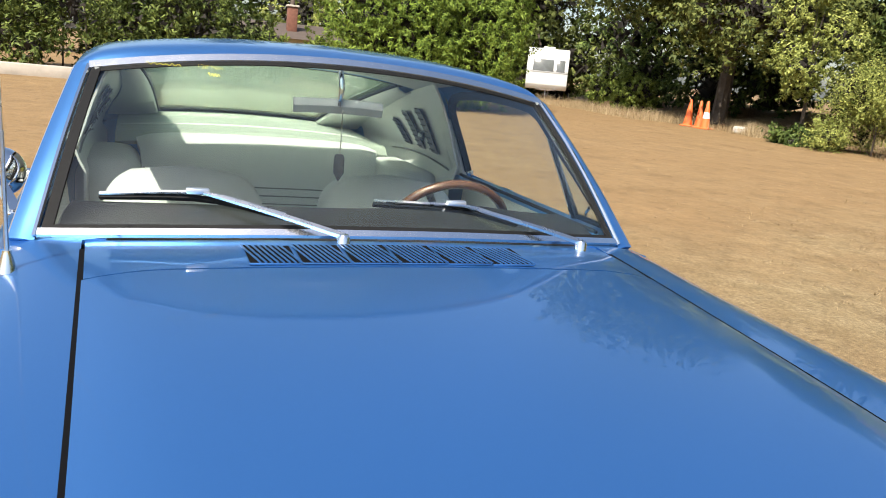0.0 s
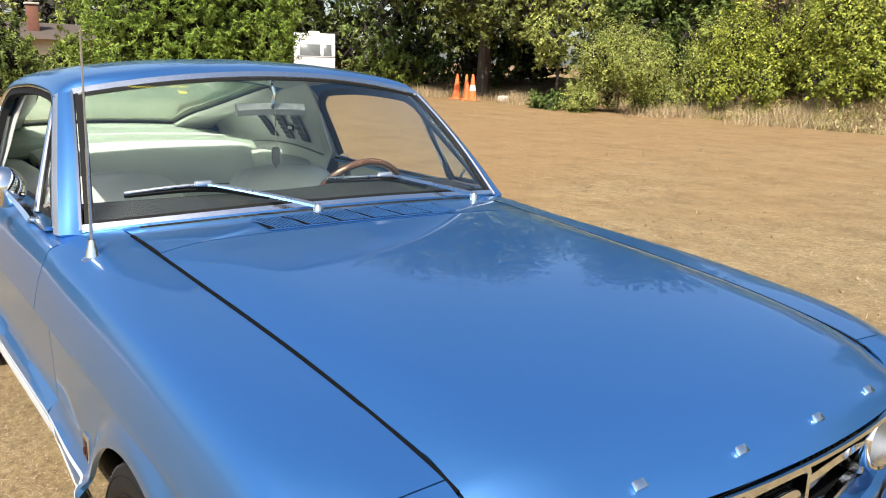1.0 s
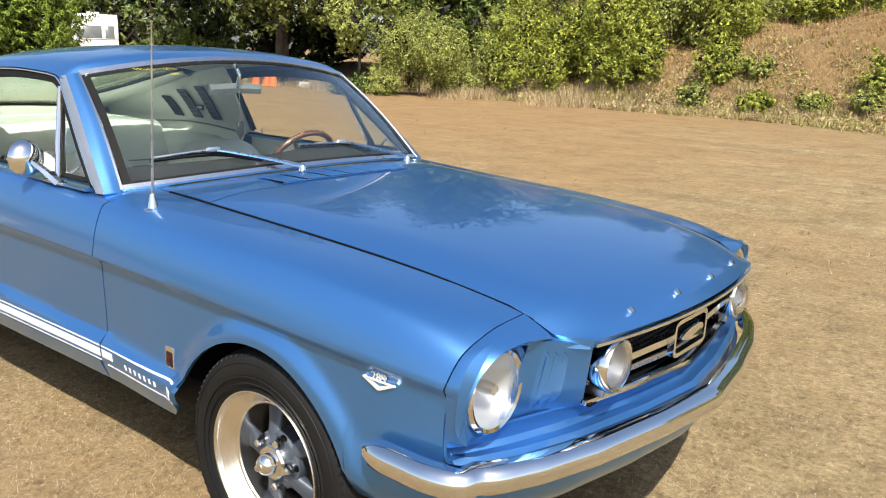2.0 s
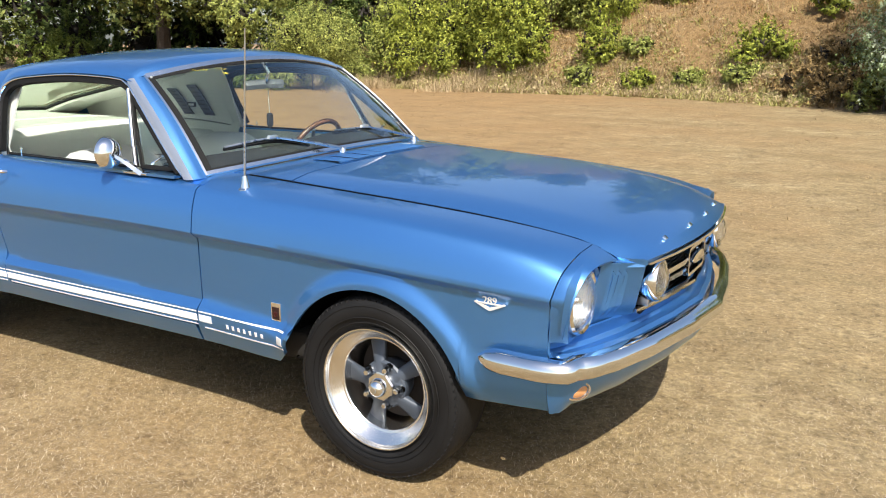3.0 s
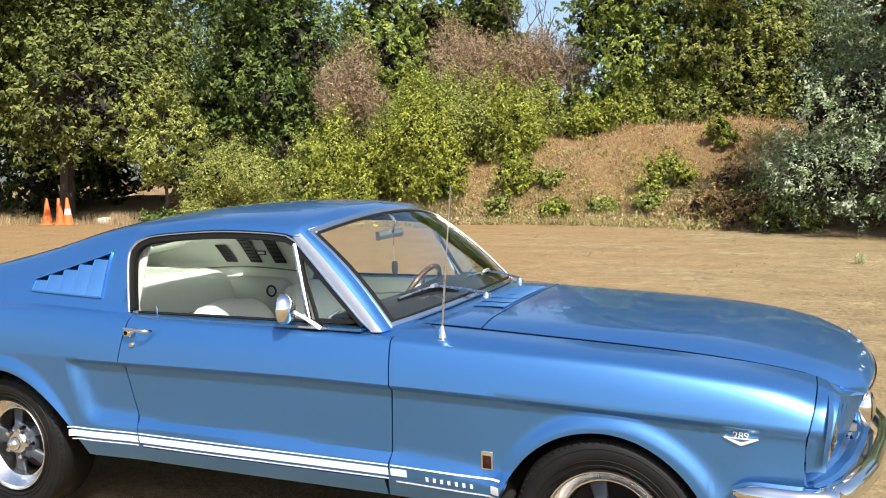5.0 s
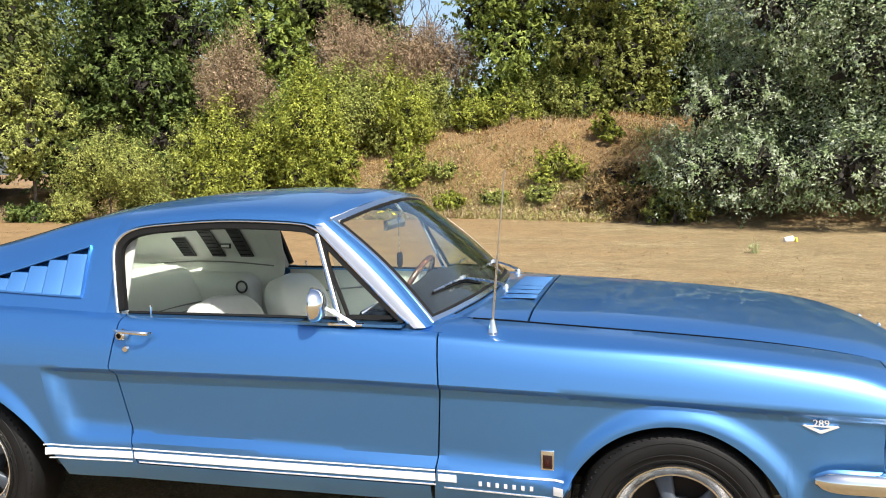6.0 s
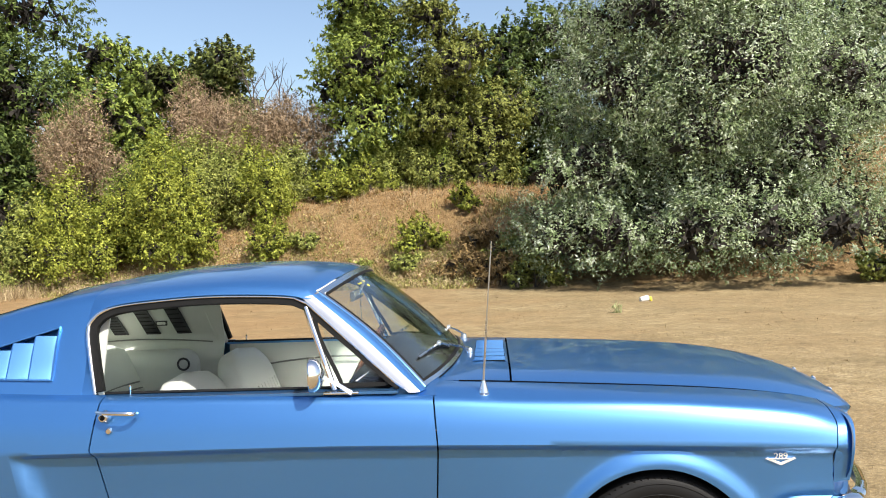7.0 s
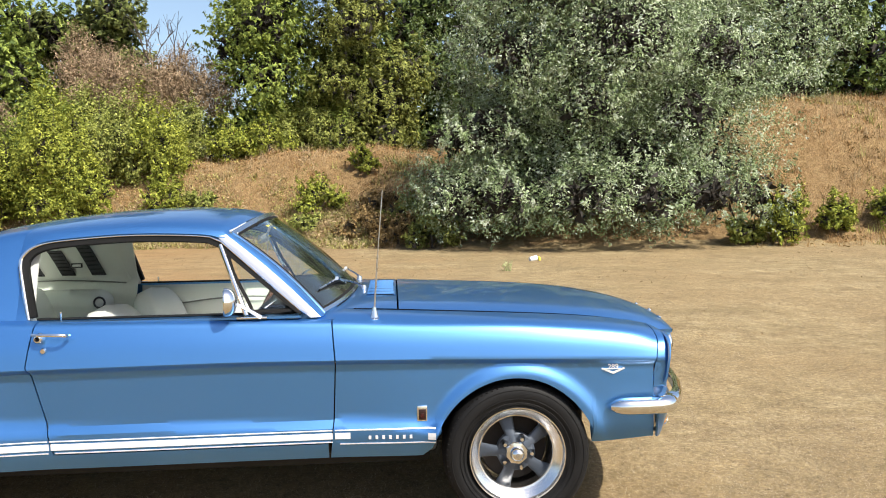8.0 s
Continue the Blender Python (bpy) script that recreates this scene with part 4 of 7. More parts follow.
def bonnet_point(u, s):
    """u: 0 at the cowl, 1 at the nose; s: -1 to 1 across."""
    xe = -0.498 + 1.345 * u
    wmax = float(GAP_W(xe)) - 0.0028 if u < 0.84 else float(np.interp(u, [0.84, 0.90, 0.95, 1.0], [float(GAP_W(0.655)) - 0.0028, 0.572, 0.566, 0.515]))
    w = abs(s) * wmax
    pull = smooth(0.55, 1.0, u) * 0.057 * (w / 0.515) ** 2
    x = xe - float(pull)
    zc = float(BONNET_Z(u))
    x1 = xe - float(smooth(0.55, 1.0, u)) * 0.057 * (wmax / 0.515) ** 2
    zg = float(GAP_Z(x1)) if x1 < 0.60 else float(np.interp(x1, [0.60, 0.655, 0.714, 0.80], [float(GAP_Z(0.60)), 0.834, 0.807, 0.799]))
    k = abs(s)
    drop = crown_drop(k)
    return (x, w * (1 if s > 0 else -1), zc - (zc - zg) * float(drop))


BONNET_Z = pchip([0, 0.25, 0.5, 0.70, 0.84, 0.90, 0.95, 0.985, 1.0], [0.972, 0.960, 0.942, 0.917, 0.888, 0.870, 0.847, 0.822, 0.800])
us = np.concatenate([np.linspace(0, 0.8, 26), np.linspace(0.82, 1, 18)])
ss = np.linspace(-1, 1, 61)
bonnet = part("bonnet", sheet(np.array([[bonnet_point(u, s) for s in ss] for u in us]), 0.018), PAINT, car)
lip = np.array([bonnet_point(1.0, s) for s in np.linspace(-1, 1, 40)]) + np.array([0.004, 0, -0.012])
part("lip_moulding", sweep(lip, [(-0.004, -0.0035), (0.004, -0.0035), (0.003, 0.0035), (-0.003, 0.0035)]), CHROME, bonnet, "bright metal lip moulding")
for s in (-0.62, -0.21, 0.21, 0.62):
    p = Vector(bonnet_point(0.974, s))
    q = Vector(bonnet_point(0.995, s))
    tilt = math.degrees(math.atan2(q.z - p.z, q.x - p.x))
    part("chrome_letter_block", block((0.016, 0.026, 0.007), 0.003), TRIM, bonnet, "small raised chrome block",
         Matrix.Translation(p + Vector((0, 0, 0.004))) @ pose(0, 0, 0, 0, -tilt, 0))
nose_fill = []
for u in np.linspace(0.85, 1.0, 12):
    p = np.array(bonnet_point(u, 1.0)) + np.array([-0.003, -0.006, -0.004])
    nose_fill.append([p, (p[0] - 0.004, p[1] + 0.004, 0.5 * p[2] + 0.5 * 0.776), (p[0] - 0.006, p[1] + 0.008, 0.776)])
both("nose_corner", sheet(np.array(nose_fill), 0.006), PAINT, car)
# black block and strips stand in for shade in the bonnet gaps
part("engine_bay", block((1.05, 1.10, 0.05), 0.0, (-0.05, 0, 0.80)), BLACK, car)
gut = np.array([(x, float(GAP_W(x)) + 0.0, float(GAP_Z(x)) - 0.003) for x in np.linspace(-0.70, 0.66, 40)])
both("bonnet_gap_shade", sweep(gut, [(-0.0050, -0.016), (0.0050, -0.016), (0.0050, 0.0015), (-0.0050, 0.0015)]), BLACK, car)
corner = []
for x in np.linspace(-0.775, -0.93, 8):
    corner.append([(x, w, float(np.interp(w, [0.60, 0.70, 0.79], [0.953, 0.944, 0.926])) - 0.004) for w in np.linspace(0.58, 0.785, 8)])
both("cowl_corner", sheet(np.array(corner), 0.010, flip=False), PAINT, car)

# cowl between bonnet and windscreen, with six groups of slots
SCREEN_FOOT_X = pchip([-1, -0.8, -0.4, 0, 0.4, 0.8, 1], [-0.822, -0.775, -0.722, -0.705, -0.722, -0.775, -0.822])


def screen_foot(s):
    return np.array([float(SCREEN_FOOT_X(s)), 0.722 * s, 0.984 - 0.034 * s * s])


def screen_head(s):
    return np.array([-1.150 - 0.072 * s * s, 0.632 * s, 1.366 - 0.064 * s * s])


cowl = []
for s in np.linspace(-1, 1, 41):
    a = np.array([-0.506, s * 0.612, 0.972 - (0.972 - 0.946) * crown_drop(abs(s))])
    e = screen_foot(s * 0.86) + np.array([0, 0, -0.006])
    e[1] = s * 0.622
    cowl.append([a * (1 - k) + e * k + np.array([0, 0, 0.004 * math.sin(math.pi * k)]) for k in np.linspace(0, 1, 9)])
cowl_ob = part("cowl_panel", sheet(np.array(cowl), 0.012), PAINT, car)


def cowl_z(x, y):
    q = y / 0.617
    e = screen_foot(q * 0.86)
    a = 0.972 - 0.026 * crown_drop(abs(q))
    k = (x + 0.506) / (e[0] + 0.506)
    return a * (1 - k) + (e[2] - 0.006) * k + 0.004 * math.sin(math.pi * k)


for g in range(6):
    yc = -0.2625 + g * 0.105
    z0, z1, zm = cowl_z(-0.517, yc), cowl_z(-0.649, yc), cowl_z(-0.583, yc)
    lean = math.degrees(math.atan2(z1 - z0, 0.132))
    tilt, flat = pose(0, 0, 0, 0, lean, 11), pose(0, 0, 0, 0, lean, 0)
    grp = part("cowl_vent", block((0.132, 0.096, 0.002), 0.0, (-0.583, yc, max(zm, (z0 + z1) / 2) + 0.0014), turn=flat), BLACK, cowl_ob, "black plate standing in for shaded air slots")
    for k in range(8):
        part("vent_slat", block((0.130, 0.0042, 0.0030), 0.0006, (-0.583, yc + (k - 3.5) * 0.0118, max(zm, (z0 + z1) / 2) + 0.0030), turn=tilt), PAINT, grp)
    for xx, zz in ((-0.517, z0), (-0.649, z1)):
        part("vent_rail", block((0.005, 0.101, 0.003), 0.0006, (xx, yc, zz + 0.0026)), PAINT, grp)

# windscreen
def screen_point(s, v):
    a, b = screen_foot(s), screen_head(s)
    bow = math.sin(math.pi * v) * 0.018
    return a * (1 - v) + b * v + np.array([0.6, 0, 0.8]) * bow


screen = part("windscreen", sheet(np.array([[screen_point(s, v) for v in np.linspace(0.03, 0.98, 14)] for s in np.linspace(-0.985, 0.985, 31)]), 0.005), GLASS, car, "clear curved windscreen")
screen.visible_shadow = False
FLAT = [(-0.013, -0.003), (0.013, -0.003), (0.011, 0.005), (-0.011, 0.005)]
edge_s = np.linspace(-1, 1, 41)
part("screen_trim_lower", sweep([screen_point(s, 0.012) + np.array([0.0, 0, 0.004]) for s in edge_s], [(-0.010, -0.004), (0.010, -0.004), (0.008, 0.005), (-0.008, 0.006)], up=(0.7, 0, 0.7)), TRIM, screen, "bright lower trim")
part("screen_trim_upper", sweep([screen_point(s, 0.990) + np.array([0.004, 0, 0.004]) for s in edge_s], FLAT, up=(0.7, 0, 0.7)), TRIM, screen, "bright upper trim")
side_v = np.linspace(0, 1, 18)
for sg in (1, -1):
    part("screen_trim_side", sweep([screen_point(sg * 0.996, v) + np.array([0.004, 0.005 * sg, 0.004]) for v in side_v], [(-0.005, -0.003), (0.005, -0.003), (0.004, 0.003), (-0.004, 0.003)], up=(0.6, 0.5 * sg, 0.7)), CHROME, screen, "bright side trim")
    part("screen_gasket_side", sweep([screen_point(sg * 0.972, v) for v in side_v], [(-0.012, -0.003), (0.012, -0.003), (0.012, 0.003), (-0.012, 0.003)], up=(0.6, 0.3 * sg, 0.7)), RUBBER, screen, "black rubber gasket")
part("screen_gasket_upper", sweep([screen_point(s, 0.968) for s in edge_s * 0.97], [(-0.010, -0.003), (0.010, -0.003), (0.010, 0.003), (-0.010, 0.003)], up=(0.7, 0, 0.7)), RUBBER, screen, "black rubber gasket")
part("screen_gasket_lower", sweep([screen_point(s, 0.040) for s in edge_s * 0.97], [(-0.008, -0.003), (0.008, -0.003), (0.008, 0.003), (-0.008, 0.003)], up=(0.7, 0, 0.7)), RUBBER, screen, "black rubber gasket")

# windscreen pillars
def pillar_outer(v):
    z = 0.948 + (1.292 - 0.948) * v
    x = -0.884 + (-1.280 + 0.884) * v
    return np.array([x, float(glass_w(z)) + 0.012, z])


pil, pil_side = [], []
for v in np.linspace(-0.02, 1.0, 22):
    a = screen_point(1.0, min(max(v, 0), 1)) + (screen_head(1.0) - screen_foot(1.0)) * min(v, 0)
    b = pillar_outer(v)
    c = np.array([a[0] * 0.68 + b[0] * 0.32, b[1] - 0.003, (a[2] + b[2]) / 2 + 0.002])
    pil.append(spline([a, a * 0.5 + c * 0.5 + np.array([0.004, 0.0, 0.003]), c], 6))
    pil_side.append(spline([c, c * 0.5 + b * 0.5 + np.array([0, 0.003, 0]), b + np.array([0, 0.002, 0])], 5))
both("windscreen_pillar", sheet(np.array(pil), 0.02, flip=True), PAINT, car)
side = sheet(np.array(pil_side), 0.012, flip=True)
part("pillar_side", side, PAINT, car, "body-coloured pillar side")
# near side: the blue pillar's sun glint is put in as bright metal
side = mirrored(side)
side.materials.clear()
part("pillar_side", side, GLINT, car, "pillar side made bright for its sun glint")

# side windows: runs of bright frame round glass
def dlo_loop():
    pts = [(-0.892, 0.956)]
    pts += [(-0.890 - 0.396 * v, 0.948 + 0.344 * v) for v in np.linspace(0.08, 0.93, 10)]
    pts += [(x, float(DLO_TOP(x))) for x in np.concatenate([np.linspace(-1.31, -1.97, 20), np.linspace(-1.985, -2.05, 8), -2.097 + 0.043 * np.linspace(1, 0, 12)[1:] ** 2])]
    pts += [(float(dlo_back(z)), z) for z in np.linspace(1.180, 0.962, 10)]
    return pts


loop3 = np.array([(x, float(glass_w(z)) + 0.010, z) for x, z in dlo_loop()])
for door, sg in ((door_l, 1), (door_r, -1)):
    m = np.array([1, sg, 1])
    cen = np.array([-1.55, 0.72, 1.10])
    inner = cen + (loop3 - cen) * np.array([0.972, 1, 0.935])
    part("window_frame", sweep(loop3 * m, disc_section(0.0085, 10), up=(0, sg, 0.3), scale=0.45 + 0.55 * np.array([max(float(smooth(-1.98, -2.08, x)), 0.4 * float(smooth(-1.30, -1.26, x))) for x, z in dlo_loop()])), CHROME, door, "bright window frame")
    part("weather_seal", sweep((inner - np.array([0, 0.012, 0])) * m, [(-0.016, -0.012), (0.014, -0.012), (0.014, 0.012), (-0.016, 0.012)], up=(0, sg, 0.3)), RUBBER, door, "black rubber seal")
    part("sill_seal", tube(np.array([(x, 0.727, 0.957) for x in np.linspace(-2.03, -0.95, 8)]) * m, 0.007, 6), RUBBER, door, "black weather strip")
    bar = np.array([(-1.148 - 0.118 * k, float(glass_w(0.955 + 0.30 * k)) + 0.004, 0.955 + 0.30 * k) for k in np.linspace(0, 1, 8)])
    part("quarterlight_bar", sweep(bar * m, disc_section(0.0105, 10), up=(0, sg, 0.3)), CHROME, door, "bright upright bar of the quarter light")
    tri = [(-1.122, 0.972), (-0.968, 0.972), (-0.945, 0.985), (-0.990, 1.045), (-1.222, 1.246), (-1.230, 1.230)]
    tri3 = np.array([(x, float(glass_w(z)), z) for x, z in tri])
    part("quarterlight_seal", sweep(np.concatenate([spline(np.vstack([tri3, tri3[:1]]), 40)])[:-1] * m, [(-0.007, -0.006), (0.007, -0.006), (0.007, 0.006), (-0.007, 0.006)], up=(0, sg, 0.3), closed=True), RUBBER, door, "black seal of the quarter light")
    pane = part("quarterlight_pane", sheet(np.array([[(-1.118 - 0.108 * k + u * (0.150 - 0.146 * k), sg * (float(glass_w(0.965 + 0.27 * k)) - 0.002), 0.968 + 0.27 * k) for k in np.linspace(0, 1, 10)] for u in np.linspace(0, 1, 6)]), 0.004, flip=sg > 0), GLASS, door, "small clear glass pane")
    pane.visible_shadow = False
    latch = [(-1.07, 0.762 * sg, 0.985), (-1.05, 0.748 * sg, 0.998), (-1.025, 0.740 * sg, 1.015)]
    part("quarterlight_latch", tube(latch, 0.005, 6), CHROME, door, "chrome latch")
    # handle, lock and mirror
    hx, hz = -1.985, 0.905
    part("handle_escutcheon", lathe([(0.0, 0.008), (0.009, 0.009), (0.010, 0.016), (0.014, 0.015), (0.020, 0.008), (0.023, -0.01)], 24), CHROME, door, "chrome handle base", Matrix.Translation((hx + 0.012, sg * 0.862, hz - 0.008)) @ pose(0, 0, 0, 0 if sg > 0 else 180))
    part("push_button", lathe([(0.0, 0.013), (0.006, 0.0125), (0.0085, 0.010), (0.0085, 0.0)], 16), BLACK_VINYL, door, "dark push button", Matrix.Translation((hx + 0.012, sg * 0.862, hz - 0.008)) @ pose(0, 0, 0, 0 if sg > 0 else 180))
    grip = spline([(hx - 0.012, 0.868, hz + 0.010), (hx + 0.03, 0.892, hz + 0.012), (hx + 0.10, 0.896, hz + 0.010), (hx + 0.128, 0.886, hz + 0.006), (hx + 0.135, 0.862, hz + 0.002)], 16)
    part("door_handle", sweep(grip * m, [(-0.005, -0.006), (0.003, -0.007), (0.006, 0.0), (0.003, 0.006), (-0.005, 0.006)]), CHROME, door, "chrome pull handle")
    part("door_lock", lathe([(0, 0.010), (0.009, 0.010), (0.012, 0.006), (0.013, -0.01)], 16), CHROME, door, "round chrome lock", Matrix.Translation((-1.957, sg * 0.860, 0.846)) @ pose(0, 0, 0, 0 if sg > 0 else 180))
    if sg > 0:
        continue
    foot = spline([(-1.085, 0.792, 0.950), (-1.110, 0.802, 0.968), (-1.150, 0.822, 0.998), (-1.178, 0.834, 1.016)], 12)
    part("mirror_stem", sweep(foot * m, [(-0.015, -0.006), (0.015, -0.006), (0.010, 0.007), (-0.010, 0.007)], scale=np.linspace(1.25, 0.8, 12)), CHROME, door, "chrome mirror stem")
    part("mirror_base", block((0.130, 0.026, 0.010), 0.004, (-1.120, -0.792, 0.950)), CHROME, door, "chrome mirror foot")
    turn = Matrix.Translation((-1.212, -0.838, 1.024)) @ pose(0, 0, 0, 0, 0, 10)
    part("door_mirror", lathe([(0, 0.040), (0.020, 0.038), (0.040, 0.030), (0.055, 0.016), (0.061, 0.0), (0.062, -0.012), (0.058, -0.017), (0.055, -0.011), (0, -0.011)], 32, axis="x"), CHROME, door, "round chrome door mirror", turn)

# antenna on the near fender
part("antenna_base", lathe([(0.0, 0.055), (0.008, 0.055), (0.009, 0.048), (0.016, 0.020), (0.018, 0.012), (0.027, 0.006), (0.028, 0.0)], 20, axis="z"), CHROME, car, "chrome antenna base", Matrix.Translation((-0.605, -0.748, 0.919)))
part("antenna_mast", joined(tube([(-0.605, -0.748, 0.96), (-0.585, -0.750, 1.20)], 0.0042, 6), tube([(-0.585, -0.750, 1.20), (-0.558, -0.754, 1.48)], 0.0026, 6)), STEEL, car, "thin steel antenna mast")

# ---- nose ----
HL = (0.664, 0.716, 0.703)


def ring_pts(cy, cz, ry, rz, x, n, k=2.0, slant=0.0):
    out = []
    for i in range(n):
        a = 2 * math.pi * i / n
        c, s = math.cos(a), math.sin(a)
        yy = cy + ry * math.copysign(abs(c) ** (2 / k), c)
        zz = cz + rz * math.copysign(abs(s) ** (2 / k), s)
        out.append((x + slant * (zz - cz), yy, zz))
    return out


n = 48
bowl = np.array([ring_pts(0.716, 0.703, 0.128, 0.118, 0.655, n, 2.6, 0.10), ring_pts(0.716, 0.703, 0.108, 0.106, 0.668, n, 2.2, 0.16), ring_pts(0.716, 0.703, 0.100, 0.100, 0.662, n, 2, 0.16), ring_pts(0.716, 0.703, 0.098, 0.098, 0.625, n, 2, 0.05)])
bowl = np.concatenate([bowl, bowl[:, :1]], 1)
both("headlight_surround", sheet(bowl, 0.0, sharp=50), PAINT, car)
for sg in (1, -1):
    at = Matrix.Translation((HL[0], HL[1] * sg, HL[2]))
    lamp = part("headlight", lathe([(0.0, 0.030), (0.03, 0.028), (0.06, 0.020), (0.082, 0.006), (0.089, -0.004), (0.086, -0.010), (0.06, 0.006), (0.0, 0.018)], 40, axis="x"), LENS, car, "round glass headlight lens", at)
    lamp.visible_shadow = False
    part("reflector", lathe([(0.088, -0.006), (0.075, -0.03), (0.045, -0.062), (0.018, -0.075), (0.0, -0.076)], 36, axis="x"), SILVERED, lamp, "silvered bowl")
    part("lamp_ring", lathe([(0.086, 0.004), (0.094, 0.008), (0.100, 0.0), (0.099, -0.02), (0.088, -0.008)], 40, axis="x", closed=True), CHROME, lamp, "chrome rim")
    part("bulb", lathe([(0, 0.0), (0.012, -0.004), (0.016, -0.02), (0.010, -0.06)], 14, axis="x"), ALLOY, lamp)

# ribbed panel between headlight and grille
TL, TR = np.array([0.684, 0.622, 0.800]), np.array([0.784, 0.507, 0.786])
BL, BR = np.array([0.650, 0.655, 0.596]), np.array([0.735, 0.448, 0.604])
gill = []
for u in np.linspace(0, 1, 46):
    col = []
    for v in np.linspace(0, 1, 16):
        p = (BL * (1 - u) + BR * u) * (1 - v) + (TL * (1 - u) + TR * u) * v
        hollow = 0.016 * math.sin(math.pi * u)
        rib = 0.0
        for c in (0.40, 0.53, 0.66):
            rib += 0.015 * math.exp(-((u - c) / 0.024) ** 2) * float(smooth(0.14, 0.24, v) * smooth(0.88, 0.78, v))
        col.append(p + np.array([rib - hollow, 0.4 * hollow - 0.3 * rib, 0]))
    gill.append(col)
both("ribbed_nose_panel", sheet(np.array(gill), 0.008, flip=True, sharp=50), PAINT, car)


def nose_x(y):
    a = abs(y)
    return float(np.interp(a, [0, 0.25, 0.5, 0.66, 0.76, 0.82, 0.845], [0.865, 0.835, 0.785, 0.735, 0.690, 0.640, 0.600]))


ys = np.linspace(-0.812, 0.812, 69)
shelf = []
for y in ys:
    x = nose_x(y)
    inn = min(1.0, max(0.0, (0.845 - abs(y)) / 0.06))
    shelf.append([(x - 0.083 * inn, y, 0.606), (x - 0.088 * inn, y, 0.586), (x - 0.086 * inn, y, 0.564), (x - 0.070 * inn, y, 0.549), (x - 0.046 * inn - 0.004, y, 0.546), (x - 0.030 * inn - 0.004, y, 0.551), (x - 0.022 * inn - 0.004, y, 0.547), (x - 0.022 * inn - 0.004, y, 0.534), (x - 0.040 * inn, y, 0.512), (x - 0.040 * inn, y, 0.47)])
part("stone_deflector", sheet(np.array(shelf), 0.008), PAINT, car)
low = []
for y in np.linspace(-0.842, 0.842, 69):
    x = nose_x(y)
    inn = min(1.0, max(0.0, (0.842 - abs(y)) / 0.10))
    low.append([(x + 0.004 * (1 - inn) - (0.016 + 0.010 * v + 0.045 * v ** 3) * inn, y * (1 - 0.012 * v - 0.020 * v * v), 0.505 - v * (0.122 + 0.002 * inn)) for v in np.linspace(0, 1, 10)])
part("front_valance", sheet(np.array(low), 0.010), PAINT, car)

path = []
for y in np.concatenate([np.linspace(-0.80, 0.80, 61)]):
    path.append((nose_x(y) + 0.022, y, 0.530))
wrap = [(0.405, 0.852, 0.528), (0.43, 0.858, 0.529), (0.50, 0.862, 0.530), (0.58, 0.862, 0.530), (0.635, 0.852, 0.530), (0.672, 0.830, 0.530)]
path = [(x, -y, z) for x, y, z in wrap] + path + wrap[::-1]
path = spline(path, 120)
taper = np.ones(120)
taper[:5] = taper[-5:][::-1] = [0.45, 0.75, 0.9, 0.97, 1.0]
SEC = [(0.000, -0.042), (0.016, -0.040), (0.028, -0.026), (0.033, -0.004), (0.030, 0.016), (0.020, 0.030), (0.004, 0.038), (-0.012, 0.040), (-0.010, 0.030), (0.004, 0.024), (0.014, 0.008), (0.014, -0.02), (0.0, -0.034)]
SEC = [(a, 0.86 * b) for a, b in SEC]
bumper = part("front_bumper", sweep(path, SEC, scale=taper, sharp=50), CHROME, car, "slim chrome wraparound front bumper")
for sg in (1, -1):
    at = Matrix.Translation((nose_x(0.752) - 0.022, sg * 0.745, 0.437)) @ pose(0, 0, 0, 0, 0, 33 * sg)
    lens_me = lathe([(0.0, 0.012), (0.020, 0.010), (0.030, 0.004), (0.033, -0.01), (0.0, -0.012)], 24, axis="x")
    lens_me.transform(Matrix.Diagonal((1, 1.05, 0.68, 1)))
    sig = part("turn_signal", lens_me, AMBER, car, "amber turn lamp in the valance", at)
    part("turn_signal_rim", sweep([(0.004, 0.040 * math.cos(a), 0.026 * math.sin(a)) for a in np.linspace(0, 2 * math.pi, 25)[:-1]], disc_section(0.004, 6), up=(1, 0, 0), closed=True), CHROME, sig, "chrome rim")

# grille: dark mesh, bars, centre emblem, two fog lamps
grille = part("grille", block((0.012, 0.93, 0.19), 0.0, (0.700, 0, 0.705)), BLACK, car, "black recessed mesh grille with chrome bars")
mesh_bits = []
for k in range(-22, 23):
    mesh_bits.append(block((0.008, 0.003, 0.175), 0.0, (0.709, k * 0.0205, 0.705)))
for k in range(-5, 6):
    mesh_bits.append(block((0.008, 0.92, 0.003), 0.0, (0.711, 0, 0.705 + k * 0.0155)))
part("grille_mesh", joined(*mesh_bits), DARK_PLASTIC, grille, "fine dark mesh")
both("grille_side", block((0.05, 0.008, 0.180), 0.002, (0.715, 0.452, 0.700)), BLACK, grille)
part("grille_floor", block((0.06, 0.89, 0.006), 0.0, (0.725, 0, 0.606)), BLACK, grille)
sill_path = [(nose_x(y) - 0.055, y, 0.613) for y in np.linspace(-0.455, 0.455, 31)]
part("grille_moulding", sweep(sill_path, [(-0.008, -0.006), (0.008, -0.006), (0.008, 0.006), (-0.008, 0.006)]), CHROME, grille, "bright lower moulding")
part("grille_lower_bar", sweep([(nose_x(y) - 0.085, y, 0.645) for y in np.linspace(-0.45, 0.45, 31)], [(-0.004, -0.008), (0.004, -0.008), (0.004, 0.008), (-0.004, 0.008)]), STEEL, grille, "brushed bar")
